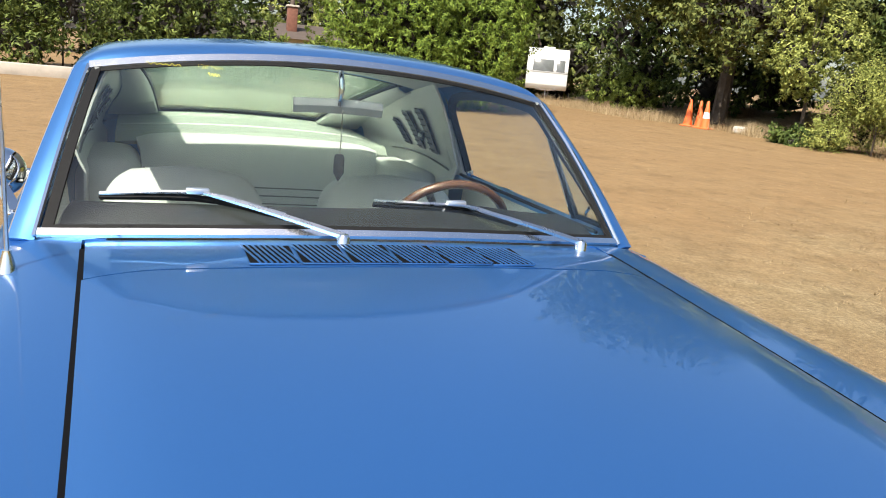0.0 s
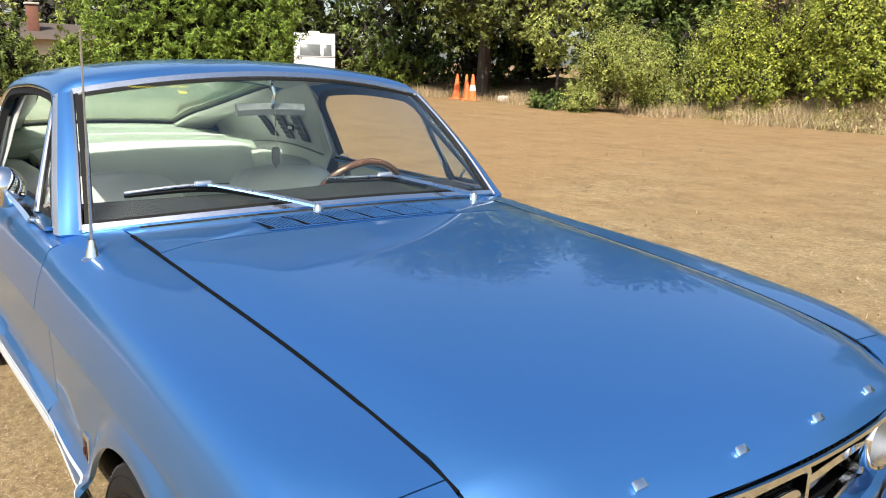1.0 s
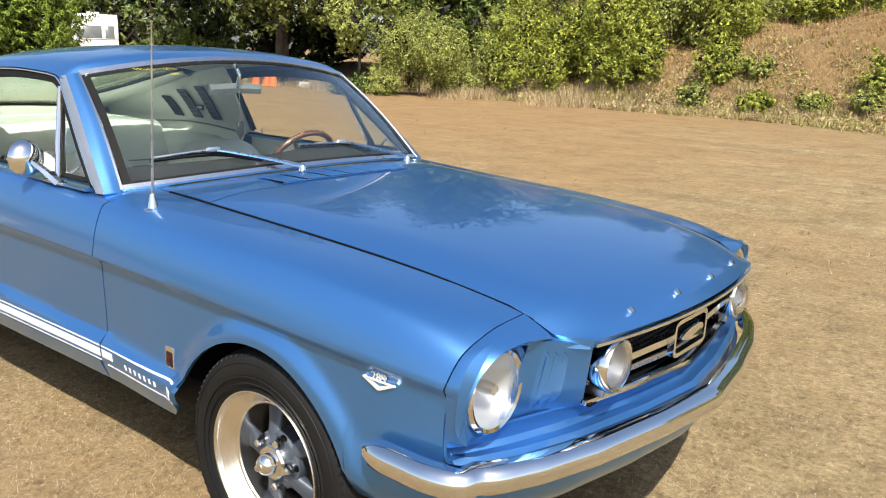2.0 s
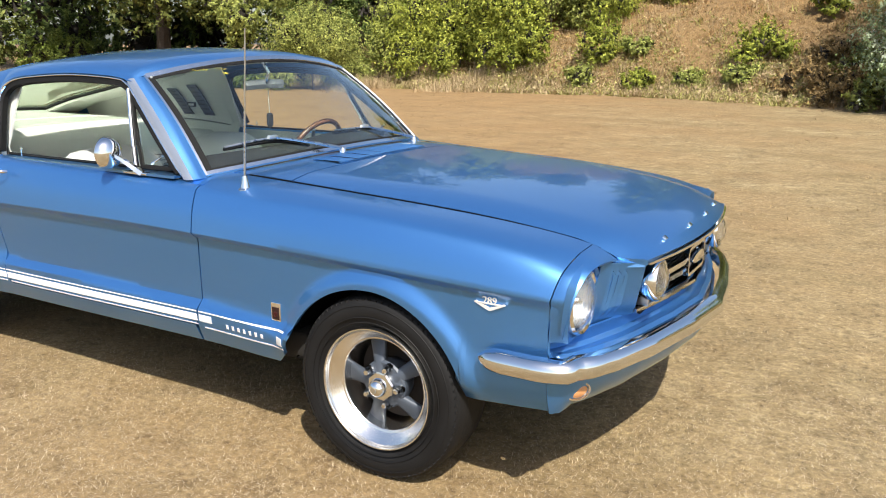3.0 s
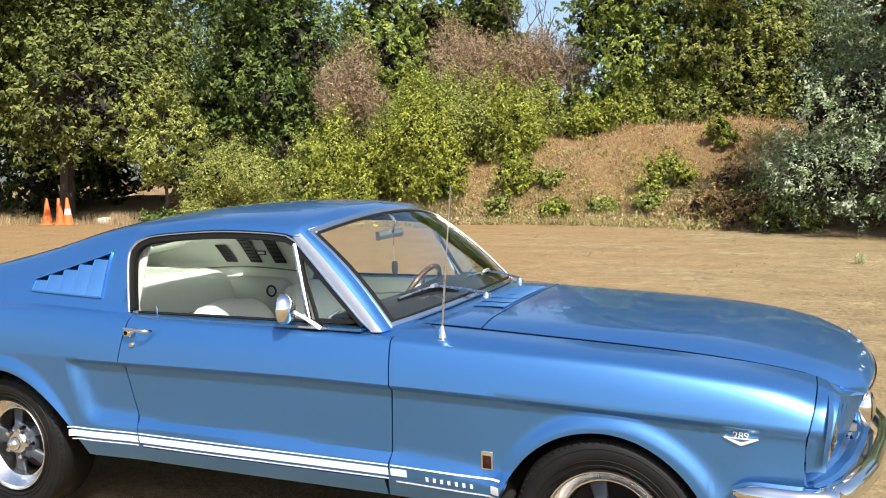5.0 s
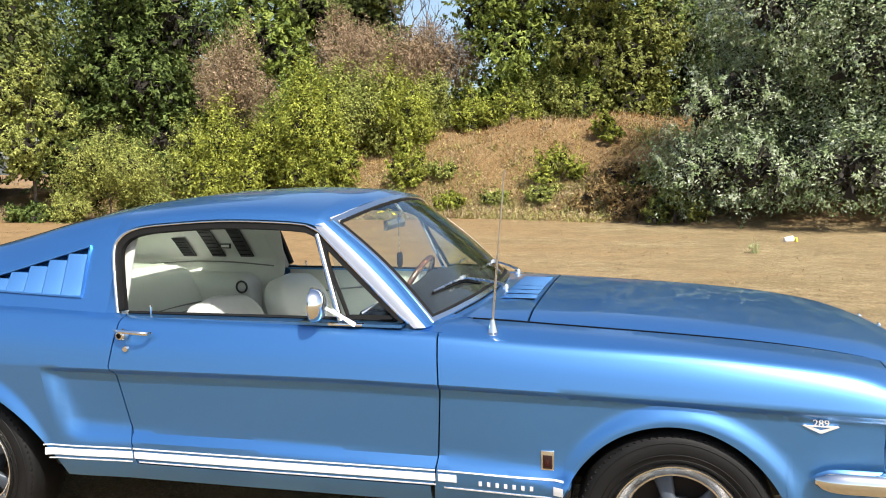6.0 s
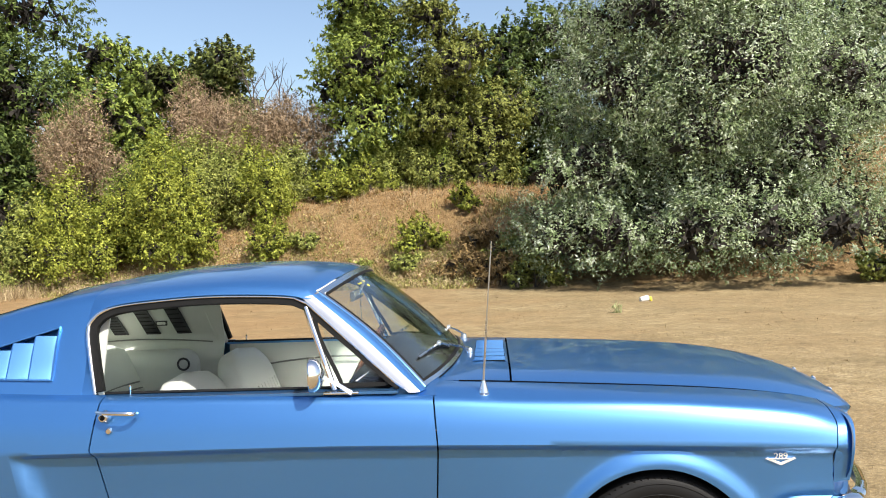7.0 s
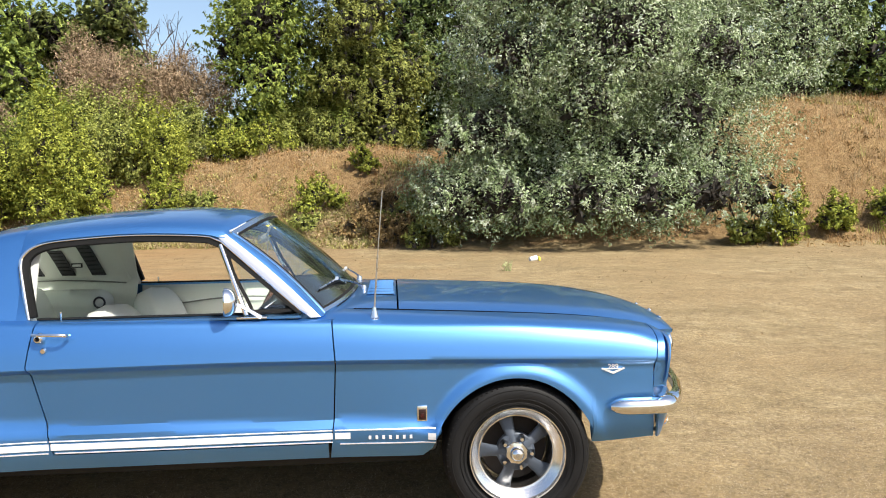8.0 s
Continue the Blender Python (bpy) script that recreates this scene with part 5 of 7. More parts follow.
for sg in (1, -1):
    part("grille_bar", sweep([(0.765 + 0.03 * k, sg * (0.40 - 0.30 * k), 0.700) for k in (0, 0.33, 0.66, 1)], [(-0.006, -0.009), (0.008, -0.009), (0.008, 0.009), (-0.006, 0.009)]), CHROME, grille, "horizontal chrome bar")
    fog = part("fog_lamp", lathe([(0.0, 0.026), (0.03, 0.022), (0.052, 0.010), (0.060, 0.0), (0.056, -0.004), (0.03, 0.014), (0.0, 0.018)], 32, axis="x"), LENS, car, "round clear fog lamp set in the grille", Matrix.Translation((0.800, 0.408 * sg, 0.712)))
    part("fog_ring", lathe([(0.057, 0.002), (0.064, 0.006), (0.069, -0.002), (0.068, -0.03), (0.060, -0.055), (0.040, -0.075), (0.0, -0.082), (0.0, -0.076), (0.036, -0.07), (0.056, -0.03)], 32, axis="x", closed=True), CHROME, fog, "chrome lamp shell")
    part("fog_reflector", lathe([(0.058, -0.002), (0.045, -0.03), (0.02, -0.05), (0.0, -0.052)], 28, axis="x"), SILVERED, fog)
    part("fog_bracket", block((0.05, 0.014, 0.05), 0.004, (0.745, 0.408 * sg, 0.645)), STEEL, car)
emblem = part("grille_emblem", sweep(np.array([(0.806, 0.104 * math.copysign(abs(math.cos(a)) ** 0.22, math.cos(a)), 0.698 + 0.046 * math.copysign(abs(math.sin(a)) ** 0.22, math.sin(a))) for a in np.linspace(0, 2 * math.pi, 49)[:-1]]), [(-0.006, -0.010), (0.006, -0.010), (0.006, 0.008), (-0.006, 0.008)], up=(1, 0, 0), closed=True), CHROME, grille, "chrome frame in the grille's centre")
part("emblem_shape", prism([(0.074 * math.copysign(abs(math.cos(a)) ** 0.8, math.cos(a)), 0.699 + 0.020 * math.sin(a) * (1 + 0.35 * math.cos(a))) for a in np.linspace(0, 2 * math.pi, 25)[:-1]], 0.016, "yz", 0.804, 0.003), CHROME, emblem, "plain chrome emblem")

# badges and stripes on both flanks
def on_flank(x, z, out=0.0):
    return float(side_w(np.array([x]), np.array([z]))[0]) + out


def text_mesh(body, size, depth, thin=0.0):
    cu = bpy.data.curves.new("text", "FONT")
    cu.body, cu.size, cu.extrude, cu.align_x, cu.align_y = body, size, depth, "CENTER", "CENTER"
    cu.offset = -thin
    ob = bpy.data.objects.new("text", cu)
    scene.collection.objects.link(ob)
    me = bpy.data.meshes.new_from_object(ob.evaluated_get(bpy.context.evaluated_depsgraph_get()))
    bpy.data.objects.remove(ob)
    return me


for sg in (1, -1):
    spin = pose(0, 0, 0, 90, 0, 0) if sg < 0 else pose(0, 0, 0, 90, 0, 180)
    y = on_flank(0.42, 0.68, 0.004)
    vee = [(-0.052, 0.005), (-0.046, 0.009), (0.0, -0.008), (0.046, 0.009), (0.052, 0.005), (0.003, -0.017), (-0.003, -0.017)]
    part("engine_badge", prism([(a, b) for a, b in vee], 0.005, "xz", -0.0025), BADGE, car, "chrome vee badge", Matrix.Translation((0.42, sg * y, 0.684)))
    part("badge_numerals", text_mesh("289", 0.032, 0.0025), BADGE, car, "chrome numerals 289", Matrix.Translation((0.42, sg * y, 0.697)) @ spin)
    part("badge_bar", block((0.085, 0.006, 0.004), 0.001, (0.42, sg * y, 0.6885)), BADGE, car, "thin chrome bar")
    y = on_flank(-0.41, 0.525, 0.002)
    badge = part("fender_badge", block((0.044, 0.006, 0.068), 0.003, (0, 0, 0)), CHROME, car, "small upright chrome-framed badge", Matrix.Translation((-0.41, sg * y, 0.524)))
    part("enamel", block((0.032, 0.004, 0.046), 0.002, (0, sg * 0.0028, -0.005)), BRONZE, badge, "dark red enamel")
    part("enamel_mark", block((0.014, 0.003, 0.018), 0.004, (0, sg * 0.0046, -0.008)), RED_MARK, badge, "plain red mark")


def stripe(x0, x1, z0, z1):
    me = strip_sheet(x0, x1, z0, z1, 2 + int((x1 - x0) / 0.03), 4, 0.0022, 0.0012)
    both("side_stripe", me, STRIPE, car, "white vinyl side stripe")


for a, b in ((-2.318, -1.958), (-1.950, -0.792), (-0.782, -0.717)):
    stripe(a, b, 0.428, 0.455)
for a, b in ((-2.326, -1.962), (-1.954, -0.792), (-0.782, -0.356)):
    stripe(a, b, 0.464, 0.469)
    stripe(a + 0.02, b, 0.412 if b < -0.78 else 0.402, 0.417 if b < -0.78 else 0.407)
stripe(-0.388, -0.356, 0.418, 0.447)
for k in range(7):
    z0, z1 = 0.421, 0.443
    both("stripe_letter_bar", strip_sheet(-0.640 + k * 0.029, -0.640 + k * 0.029 + 0.011, z0 + 0.003, z1 - 0.003, 2, 2, 0.0022, 0.0012), STRIPE, car, "plain pale bar in the stripe")

# louvres behind the side window
def sail_w(x, z):
    c = roof_column(x, "belt")
    return float(np.interp(z, [q[2] for q in c], [q[1] for q in c]))


def vent_top(x):
    return 1.207 + (x + 2.222) * 0.284


# the vent's outline on the side, front corners first
VENT = ((-2.222, 1.207), (-2.222, 1.016), (-2.662, 1.032), (-2.662, 1.082))


def with_vent(me):
    """Cuts the vent's opening out of a side panel."""
    bm = bmesh.new()
    bm.from_mesh(me)
    edges = list(zip(VENT, VENT[1:] + VENT[:1]))
    for (xa, za), (xb, zb) in edges:
        near = [f for f in bm.faces if -2.74 < f.calc_center_median().x < -2.14 and 0.97 < f.calc_center_median().z < 1.27]
        geom = set(near) | {e for f in near for e in f.edges} | {v for f in near for v in f.verts}
        bmesh.ops.bisect_plane(bm, geom=list(geom), plane_co=(xa, 0, za), plane_no=(-(zb - za), 0, xb - xa), dist=1e-6)
    inside = []
    for f in bm.faces:
        c = f.calc_center_median()
        turns = [(xb - xa) * (c.z - za) - (zb - za) * (c.x - xa) for (xa, za), (xb, zb) in edges]
        if all(q < 0 for q in turns) or all(q > 0 for q in turns):
            inside.append(f)
    bmesh.ops.delete(bm, geom=inside, context="FACES")
    bm.to_mesh(me)
    bm.free()
    return me


both("sail_panel", with_vent(sheet(sail_half[:, :jw + 1], 0.014)), PAINT, car)


def vent_low(x):
    return 1.016 - (x + 2.222) * 0.0364


for sg in (1, -1):
    DEEP = 0.030
    back = [[(x, sg * (sail_w(x, z) - DEEP - 0.004), z) for z in np.linspace(vent_low(x), vent_top(x) + 0.004, 8)] for x in np.linspace(-2.219, -2.665, 20)]
    opening = part("vent_opening", sheet(np.array(back), 0.003, flip=sg < 0), PAINT, car, "blue side vent with upright louvre blades")
    loop = []
    for (xa, za), (xb, zb) in zip(VENT, VENT[1:] + VENT[:1]):
        loop += [(xa + (xb - xa) * k, za + (zb - za) * k) for k in np.linspace(0, 1, 14)[:-1]]
    loop.append(loop[0])
    walls = [[(x, sg * (sail_w(x, z) + d), z) for d in (0.004, -0.012, -DEEP - 0.004)] for x, z in loop]
    part("vent_wall", sheet(np.array(walls), 0.002, flip=sg > 0, sharp=25), PAINT, opening)
    for k in range(5):
        x1 = -2.226 - k * 0.0872
        x2 = x1 - 0.083
        zh = vent_top(x2) - 0.005
        g = []
        for u in np.linspace(0, 1, 7):
            x = x1 + (x2 - x1) * u - 0.004
            lift = -DEEP + (DEEP + 0.004) * u ** 0.85
            g.append([(x, sg * (sail_w(x, z) + lift), z) for z in np.linspace(vent_low(x) + 0.001, zh - 0.006 * (1 - u), 8)])
        g.append([(x - 0.001, sg * (sail_w(x, z) + 0.006), z) for x, y, z in g[-1]])
        g.append([(x - 0.0035, sg * (sail_w(x, z) + 0.005), z) for x, y, z in g[-1]])
        g.append([(x, sg * (sail_w(x, z) - 0.020), z) for x, y, z in g[-1]])
        part("louvre_blade", sheet(np.array(g), 0.002, flip=sg < 0, sharp=30), PAINT, opening)
    rim_pts = [(x, sg * (sail_w(x, z) + 0.002), z) for x, z in loop[:-1]]
    part("louvre_surround", sweep(rim_pts, [(-0.0035, -0.004), (0.0035, -0.004), (0.003, 0.006), (-0.003, 0.006)], up=(0, sg, 0.2), closed=True), PAINT, opening)

# wipers
for (px, py, pz), tip, mid, end in (((-0.672, -0.088, 0.982), (-0.847, -0.597, 1.048), (-0.790, -0.395, 1.062), (-0.752, -0.205, 1.030)),
                                    ((-0.718, 0.545, 0.966), (-0.792, 0.010, 1.060), (-0.782, 0.216, 1.055), (-0.792, 0.397, 1.018))):
    pv = Vector((px, py, pz))
    wiper = part("wiper_pivot", lathe([(0, 0.020), (0.010, 0.019), (0.015, 0.012), (0.016, -0.03)], 16, axis="z"), CHROME, car, "chrome wiper pivot", Matrix.Translation(pv))
    a, b, p0, p1 = np.array((0, 0, 0.016)), np.array(mid) - np.array(pv), np.array(end) - np.array(pv), np.array(tip) - np.array(pv)
    part("wiper_arm", sweep(spline([a, a * 0.5 + b * 0.5 + np.array((0.004, 0, 0.006)), b + np.array((0.004, 0, 0.006))], 12), [(-0.009, -0.004), (0.009, -0.004), (0.006, 0.005), (-0.006, 0.005)], up=(0.7, 0, 0.7), scale=np.linspace(0.9, 0.45, 12)), STEEL, wiper, "bright wiper arm")
    part("wiper_clip", block((0.016, 0.050, 0.014), 0.004, tuple(b + np.array((0.004, 0, 0.006)))), SATIN, wiper)
    down = np.array((-0.006, 0, -0.012))
    part("wiper_blade", sweep(spline([p0 + down, b + down, p1 + down], 9), [(-0.003, -0.010), (0.003, -0.010), (0.005, 0.005), (-0.005, 0.005)], up=(0.7, 0, 0.7)), RUBBER, wiper, "black wiper blade")
    part("wiper_spine", sweep(spline([p0 + down * 0.3, b + np.array((0.002, 0, 0.002)), p1 + down * 0.3], 10), [(-0.004, -0.002), (0.004, -0.002), (0.003, 0.002), (-0.003, 0.002)], up=(0.7, 0, 0.7)), STEEL, wiper, "bright wiper spine")

# ---- wheels ----
R_T = 0.322
tyre_prof = [(0.213, -0.085), (0.232, -0.102), (0.262, -0.112), (0.292, -0.108), (0.308, -0.098), (0.316, -0.085), (0.320, -0.06), (R_T, 0.0), (0.320, 0.06), (0.316, 0.085), (0.308, 0.098), (0.292, 0.108), (0.262, 0.112), (0.232, 0.102), (0.213, 0.085)]
tyre_me = lathe(tyre_prof, 72, sharp=50)
tread_bits = []
for k in range(80):
    a = 2 * math.pi * k / 80
    for yy, tw in ((-0.080, 25), (-0.028, -20), (0.028, 20), (0.080, -25)):
        t = Matrix.Rotation(a, 4, "Y") @ Matrix.Translation((0, yy, 0.3155 if abs(yy) < 0.05 else 0.3080)) @ pose(0, 0, 0, (-14 if yy > 0.05 else 14 if yy < -0.05 else 0), 0, tw)
        tread_bits.append((t, (0.0215, 0.040, 0.010)))
tv, tf = [], []
cube_f = [(0, 1, 3, 2), (4, 6, 7, 5), (0, 4, 5, 1), (2, 3, 7, 6), (0, 2, 6, 4), (1, 5, 7, 3)]
for t, sz in tread_bits:
    n0 = len(tv)
    for i in (-0.5, 0.5):
        for j in (-0.5, 0.5):
            for k in (-0.5, 0.5):
                tv.append(t @ Vector((i * sz[0], j * sz[1], k * sz[2])))
    tf += [tuple(n0 + q for q in f) for f in cube_f]
tread_me = mesh_of(tv, tf, flat=True)
rim_me = lathe([(0.203, 0.100), (0.206, 0.105), (0.210, 0.106), (0.214, 0.099), (0.213, 0.086), (0.20, 0.06), (0.17, -0.07), (0.212, -0.10), (0.213, -0.085), (0.165, -0.08), (0.168, 0.0), (0.190, 0.072)], 64, closed=True)
rim_in = lathe([(0.205, 0.104), (0.202, 0.099), (0.201, 0.093), (0.197, 0.090), (0.168, 0.060), (0.163, 0.058), (0.160, 0.054), (0.159, 0.040), (0.158, 0.0), (0.158, -0.08)], 64, sharp=22)


def spoke_mesh():
    rows = []
    for r, half, lift, deep in ((0.036, 0.024, 0.040, 0.030), (0.060, 0.023, 0.040, 0.030), (0.085, 0.024, 0.034, 0.027), (0.115, 0.027, 0.025, 0.023), (0.140, 0.031, 0.018, 0.018), (0.160, 0.036, 0.012, 0.014)):
        sec = []
        for a in np.linspace(0, 2 * math.pi, 15)[:-1]:
            sec.append((half * math.copysign(abs(math.cos(a)) ** 0.8, math.cos(a)), lift + deep * math.sin(a) * (0.55 if math.sin(a) > 0 else 1), r))
        rows.append(sec)
    rows = np.array(rows)
    v = list(rows.reshape(-1, 3))
    me = mesh_of(v, [tuple(reversed(q)) for q in grid_faces(6, 14, closed_v=True)], sharp=60)
    return me


spoke_me = spoke_mesh()
hub_me = lathe([(0.0, 0.112), (0.012, 0.111), (0.022, 0.106), (0.029, 0.096), (0.032, 0.082), (0.033, 0.066)], 28, sharp=40)
base_me = lathe([(0.028, 0.078), (0.048, 0.074), (0.052, 0.068), (0.052, 0.052)], 8, sharp=25)
plate_me = lathe([(0.030, 0.058), (0.078, 0.050), (0.084, 0.044), (0.084, 0.01), (0.07, -0.03)], 36)
cap_me = lathe([(0.0, 0.1145), (0.010, 0.114), (0.012, 0.109)], 24)
nut_me = joined(lathe([(0.0, 0.024), (0.008, 0.023), (0.011, 0.018), (0.0115, 0.0), (0.0115, -0.01)], 6, sharp=25), lathe([(0.017, 0.002), (0.018, -0.004), (0.018, -0.012)], 18))
drum_me = lathe([(0.0, -0.035), (0.145, -0.035), (0.150, -0.045), (0.150, -0.09)], 40)


bead_me = joined(*[tube([(q * math.cos(a), 0.1125 - 0.4 * abs(q - 0.262) ** 1.3, q * math.sin(a)) for a in np.linspace(0, 2 * math.pi, 73)[:-1]], 0.0018, 5, closed=True) for q in (0.232, 0.250, 0.288)])


def wheel(x, sg, z=R_T, y=0.728, spin=0.0):
    flip = pose(0, 0, 0, 0, 0, 0) if sg > 0 else pose(0, 0, 0, 0, 0, 180)
    at = Matrix.Translation((x, sg * y, z)) @ flip @ Matrix.Rotation(radians(spin), 4, "Y")
    w = part("wheel", tyre_me, TYRE, car, "black tyre on a polished five-spoke alloy wheel", at)
    part("tread", tread_me, TYRE, w)
    part("sidewall_bead", bead_me, TYRE, w)
    part("rim", rim_me, ALLOY, w, "polished alloy rim")
    part("rim_dish", rim_in, ALLOY, w, "polished inner dish")
    part("brake_drum", drum_me, DRUM, w)
    for k in range(5):
        part("spoke", spoke_me, SPOKE, w, "grey painted spoke", Matrix.Rotation(2 * math.pi * k / 5, 4, "Y"))
        part("wheel_nut", nut_me, CHROME, w, "chrome wheel nut", Matrix.Rotation(2 * math.pi * (k + 0.5) / 5, 4, "Y") @ Matrix.Translation((0, 0.058, 0.066)))
    part("hub_plate", plate_me, SPOKE, w)
    part("hub_base", base_me, CHROME, w, "faceted chrome hub base")
    part("hub_cap", hub_me, CHROME, w, "chrome hub cap")
    part("hub_emblem", cap_me, STEEL, w)


for x in (0.0, -2.743):
    wheel(x, 1, spin=20)
    wheel(x, -1, spin=16)
    # wheel housings behind the openings
    for sg in (1, -1):
        a = np.linspace(0.24 if x > -1 else 0.0, math.pi, 24)
        rr = 0.415
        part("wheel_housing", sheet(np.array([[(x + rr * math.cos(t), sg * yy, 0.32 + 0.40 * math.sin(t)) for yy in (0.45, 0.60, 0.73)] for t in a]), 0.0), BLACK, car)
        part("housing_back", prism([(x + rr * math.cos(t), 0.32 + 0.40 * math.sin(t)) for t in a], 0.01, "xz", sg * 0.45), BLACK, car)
part("underbody", block((2.05, 1.50, 0.10), 0.02, (-1.37, 0, 0.38)), UNDER, car, "dark underbody")
part("nose_underbody", block((0.32, 1.2, 0.10), 0.02, (0.52, 0, 0.46)), UNDER, car)
part("tail_underbody", block((0.6, 1.4, 0.10), 0.02, (-3.44, 0, 0.48)), UNDER, car)
# unseen rails, pipes, mufflers and gearbox added to block skylight under the car
for sg in (-1, 1):
    part("unseen_rail", block((2.0, 0.11, 0.12), 0.015, (-1.37, sg * 0.52, 0.29)), UNDER, car)
    part("unseen_pipe", tube([(-0.2, sg * 0.25, 0.26), (-1.2, sg * 0.28, 0.23), (-2.3, sg * 0.30, 0.24)], 0.032, 10), UNDER, car)
    part("unseen_muffler", block((0.55, 0.24, 0.14), 0.05, (-1.95, sg * 0.30, 0.26), 3), UNDER, car)
part("unseen_gearbox", block((0.9, 0.30, 0.20), 0.05, (-0.95, 0, 0.30), 3), UNDER, car)
part("axle_mass", block((0.9, 0.7, 0.16), 0.03, (-0.05, 0, 0.34)), UNDER, car)
part("rear_axle", tube([(-2.743, -0.62, 0.32), (-2.743, 0.62, 0.32)], 0.05, 10), UNDER, car)

# ---- cabin ----
cabin = part("cabin_floor", block((1.75, 1.40, 0.04), 0.0, (-1.80, 0, 0.46)), BLACK_VINYL, car, "dark carpeted cabin floor")
part("firewall", block((0.03, 1.36, 0.50), 0.0, (-0.93, 0, 0.70)), BLACK, car)
dash = []
for s in np.linspace(-1, 1, 31):
    f = screen_foot(s * 0.95)
    hood = 0.022 * math.exp(-((s - 0.50) / 0.26) ** 2)
    dash.append([(f[0] + 0.01, f[1], f[2] - 0.030), (-0.95, f[1] * 0.985, 0.968 + hood * 0.4), (-1.06, f[1] * 0.97, 0.975 + hood), (-1.105, f[1] * 0.97, 0.965 + hood), (-1.115, f[1] * 0.97, 0.93), (-1.08, f[1] * 0.97, 0.84), (-1.06, f[1] * 0.97, 0.74)])
part("dashboard", sheet(np.array(dash), 0.010, flip=True, sharp=60), BLACK_VINYL, car, "black padded dashboard")
wheel_tilt = Matrix.Translation((-1.21, 0.362, 0.885)) @ pose(0, 0, 0, 0, -62, 0)
ring = [(0.192 * math.cos(a), 0.192 * math.sin(a), 0) for a in np.linspace(0, 2 * math.pi, 49)[:-1]]
sw = part("steering_wheel", tube(ring, 0.0135, 10, closed=True), WOOD, car, "wood-rimmed steering wheel", wheel_tilt)
for a in (90, 210, 330):
    part("wheel_spoke", block((0.17, 0.022, 0.004), 0.001, (0.10, 0, -0.01)), STEEL, sw, "bright metal spoke", Matrix.Rotation(radians(a), 4, "Z"))
part("wheel_hub", lathe([(0, 0.02), (0.03, 0.018), (0.04, 0.0), (0.042, -0.03), (0.02, -0.20)], 24, axis="z"), BLACK_VINYL, sw)


def seat(y):
    back = []
    for v in np.linspace(0, 1, 22):
        cap = math.sqrt(max(0.0, 1 - max(0.0, (v - 0.62) / 0.38) ** 2.6))
        half, deep = 0.262 * (0.30 + 0.70 * cap) if v < 1 else 0.02, 0.094 * (1 - 0.12 * v) * cap + 0.004
        ring = []
        for a in np.linspace(0, 2 * math.pi, 33)[:-1]:
            c, q = math.cos(a), math.sin(a)
            ring.append((-1.715 - 0.155 * v + deep * math.copysign(abs(c) ** 0.75, c) + (0.020 * abs(q) ** 3 if c > 0 else 0.0), y + half * math.copysign(abs(q) ** 0.6, q), 0.54 + 0.425 * v))
        back.append(ring)
    back = np.array(back)
    faces = [tuple(reversed(f)) for f in grid_faces(22, 32, closed_v=True)] + [tuple(range(21 * 32, 22 * 32))]
    st = part("front_seat", mesh_of(back.reshape(-1, 3), faces, sharp=75), WHITE_VINYL, car, "white vinyl bucket seat")
    cush = []
    for s in np.linspace(-1, 1, 15):
        cush.append([(-1.64 + u * 0.50, y + s * (0.255 - 0.02 * u), 0.665 + 0.03 * math.sin(math.pi * u) + 0.02 * s * s - 0.03 * (1 - u)) for u in np.linspace(0, 1, 12)])
    part("seat_cushion", sheet(np.array(cush), 0.12, sharp=75, flip=True), WHITE_VINYL, st)
    for k in range(-3, 4):
        part("seat_pleat", tube([(-1.715 - 0.155 * v + 0.094 * (1 - 0.12 * v), y + k * 0.048, 0.54 + v * 0.432) for v in np.linspace(0.12, 0.60, 8)], 0.005, 6), WHITE_VINYL, st)


seat(-0.36)
seat(0.36)
part("console", block((0.75, 0.20, 0.20), 0.03, (-1.45, 0, 0.58)), BLACK_VINYL, car)
rear = []
for s in np.linspace(-1, 1, 31):
    top = 0.957 - 0.010 * s * s - 0.022 * abs(s) ** 11
    side = 0.03 * abs(s) ** 5
    col = [(-2.42 - 0.15 * v + side, s * 0.50, 0.58 + (top - 0.60) * v) for v in np.linspace(0, 1, 12)]
    col += [(-2.580 + side, s * 0.50, top - 0.008), (-2.600 + side, s * 0.50, top), (-2.635, s * 0.50, top - 0.004), (-2.66, s * 0.50, top - 0.03)]
    rear.append(col)
rs = part("rear_seat", sheet(np.array(rear), 0.05, flip=True, sharp=75), WHITE_VINYL, car, "white pleated vinyl rear seat")
for k in range(6):
    v = 0.16 + k * 0.09
    part("rear_pleat", tube([(-2.369 - 0.15 * v + 0.03 * abs(s) ** 5, s * 0.47, 0.58 + (0.357 - 0.010 * s * s) * v) for s in np.linspace(-1, 1, 15)], 0.0045, 6), SEAM_AND_SHADE, rs, "pleat line in grey for its crease shade")
part("rear_cushion", block((0.46, 1.00, 0.16), 0.04, (-2.20, 0, 0.60), 4), WHITE_VINYL, rs)
for sg in (-1, 1):
    part("seat_strap", block((0.016, 0.026, 0.09), 0.006, (-2.562, sg * 0.43, 0.917), turn=pose(0, 0, 0, 0, -20, 0)), DARK_PLASTIC, rs, "dark seat catch strap")
shelf = []
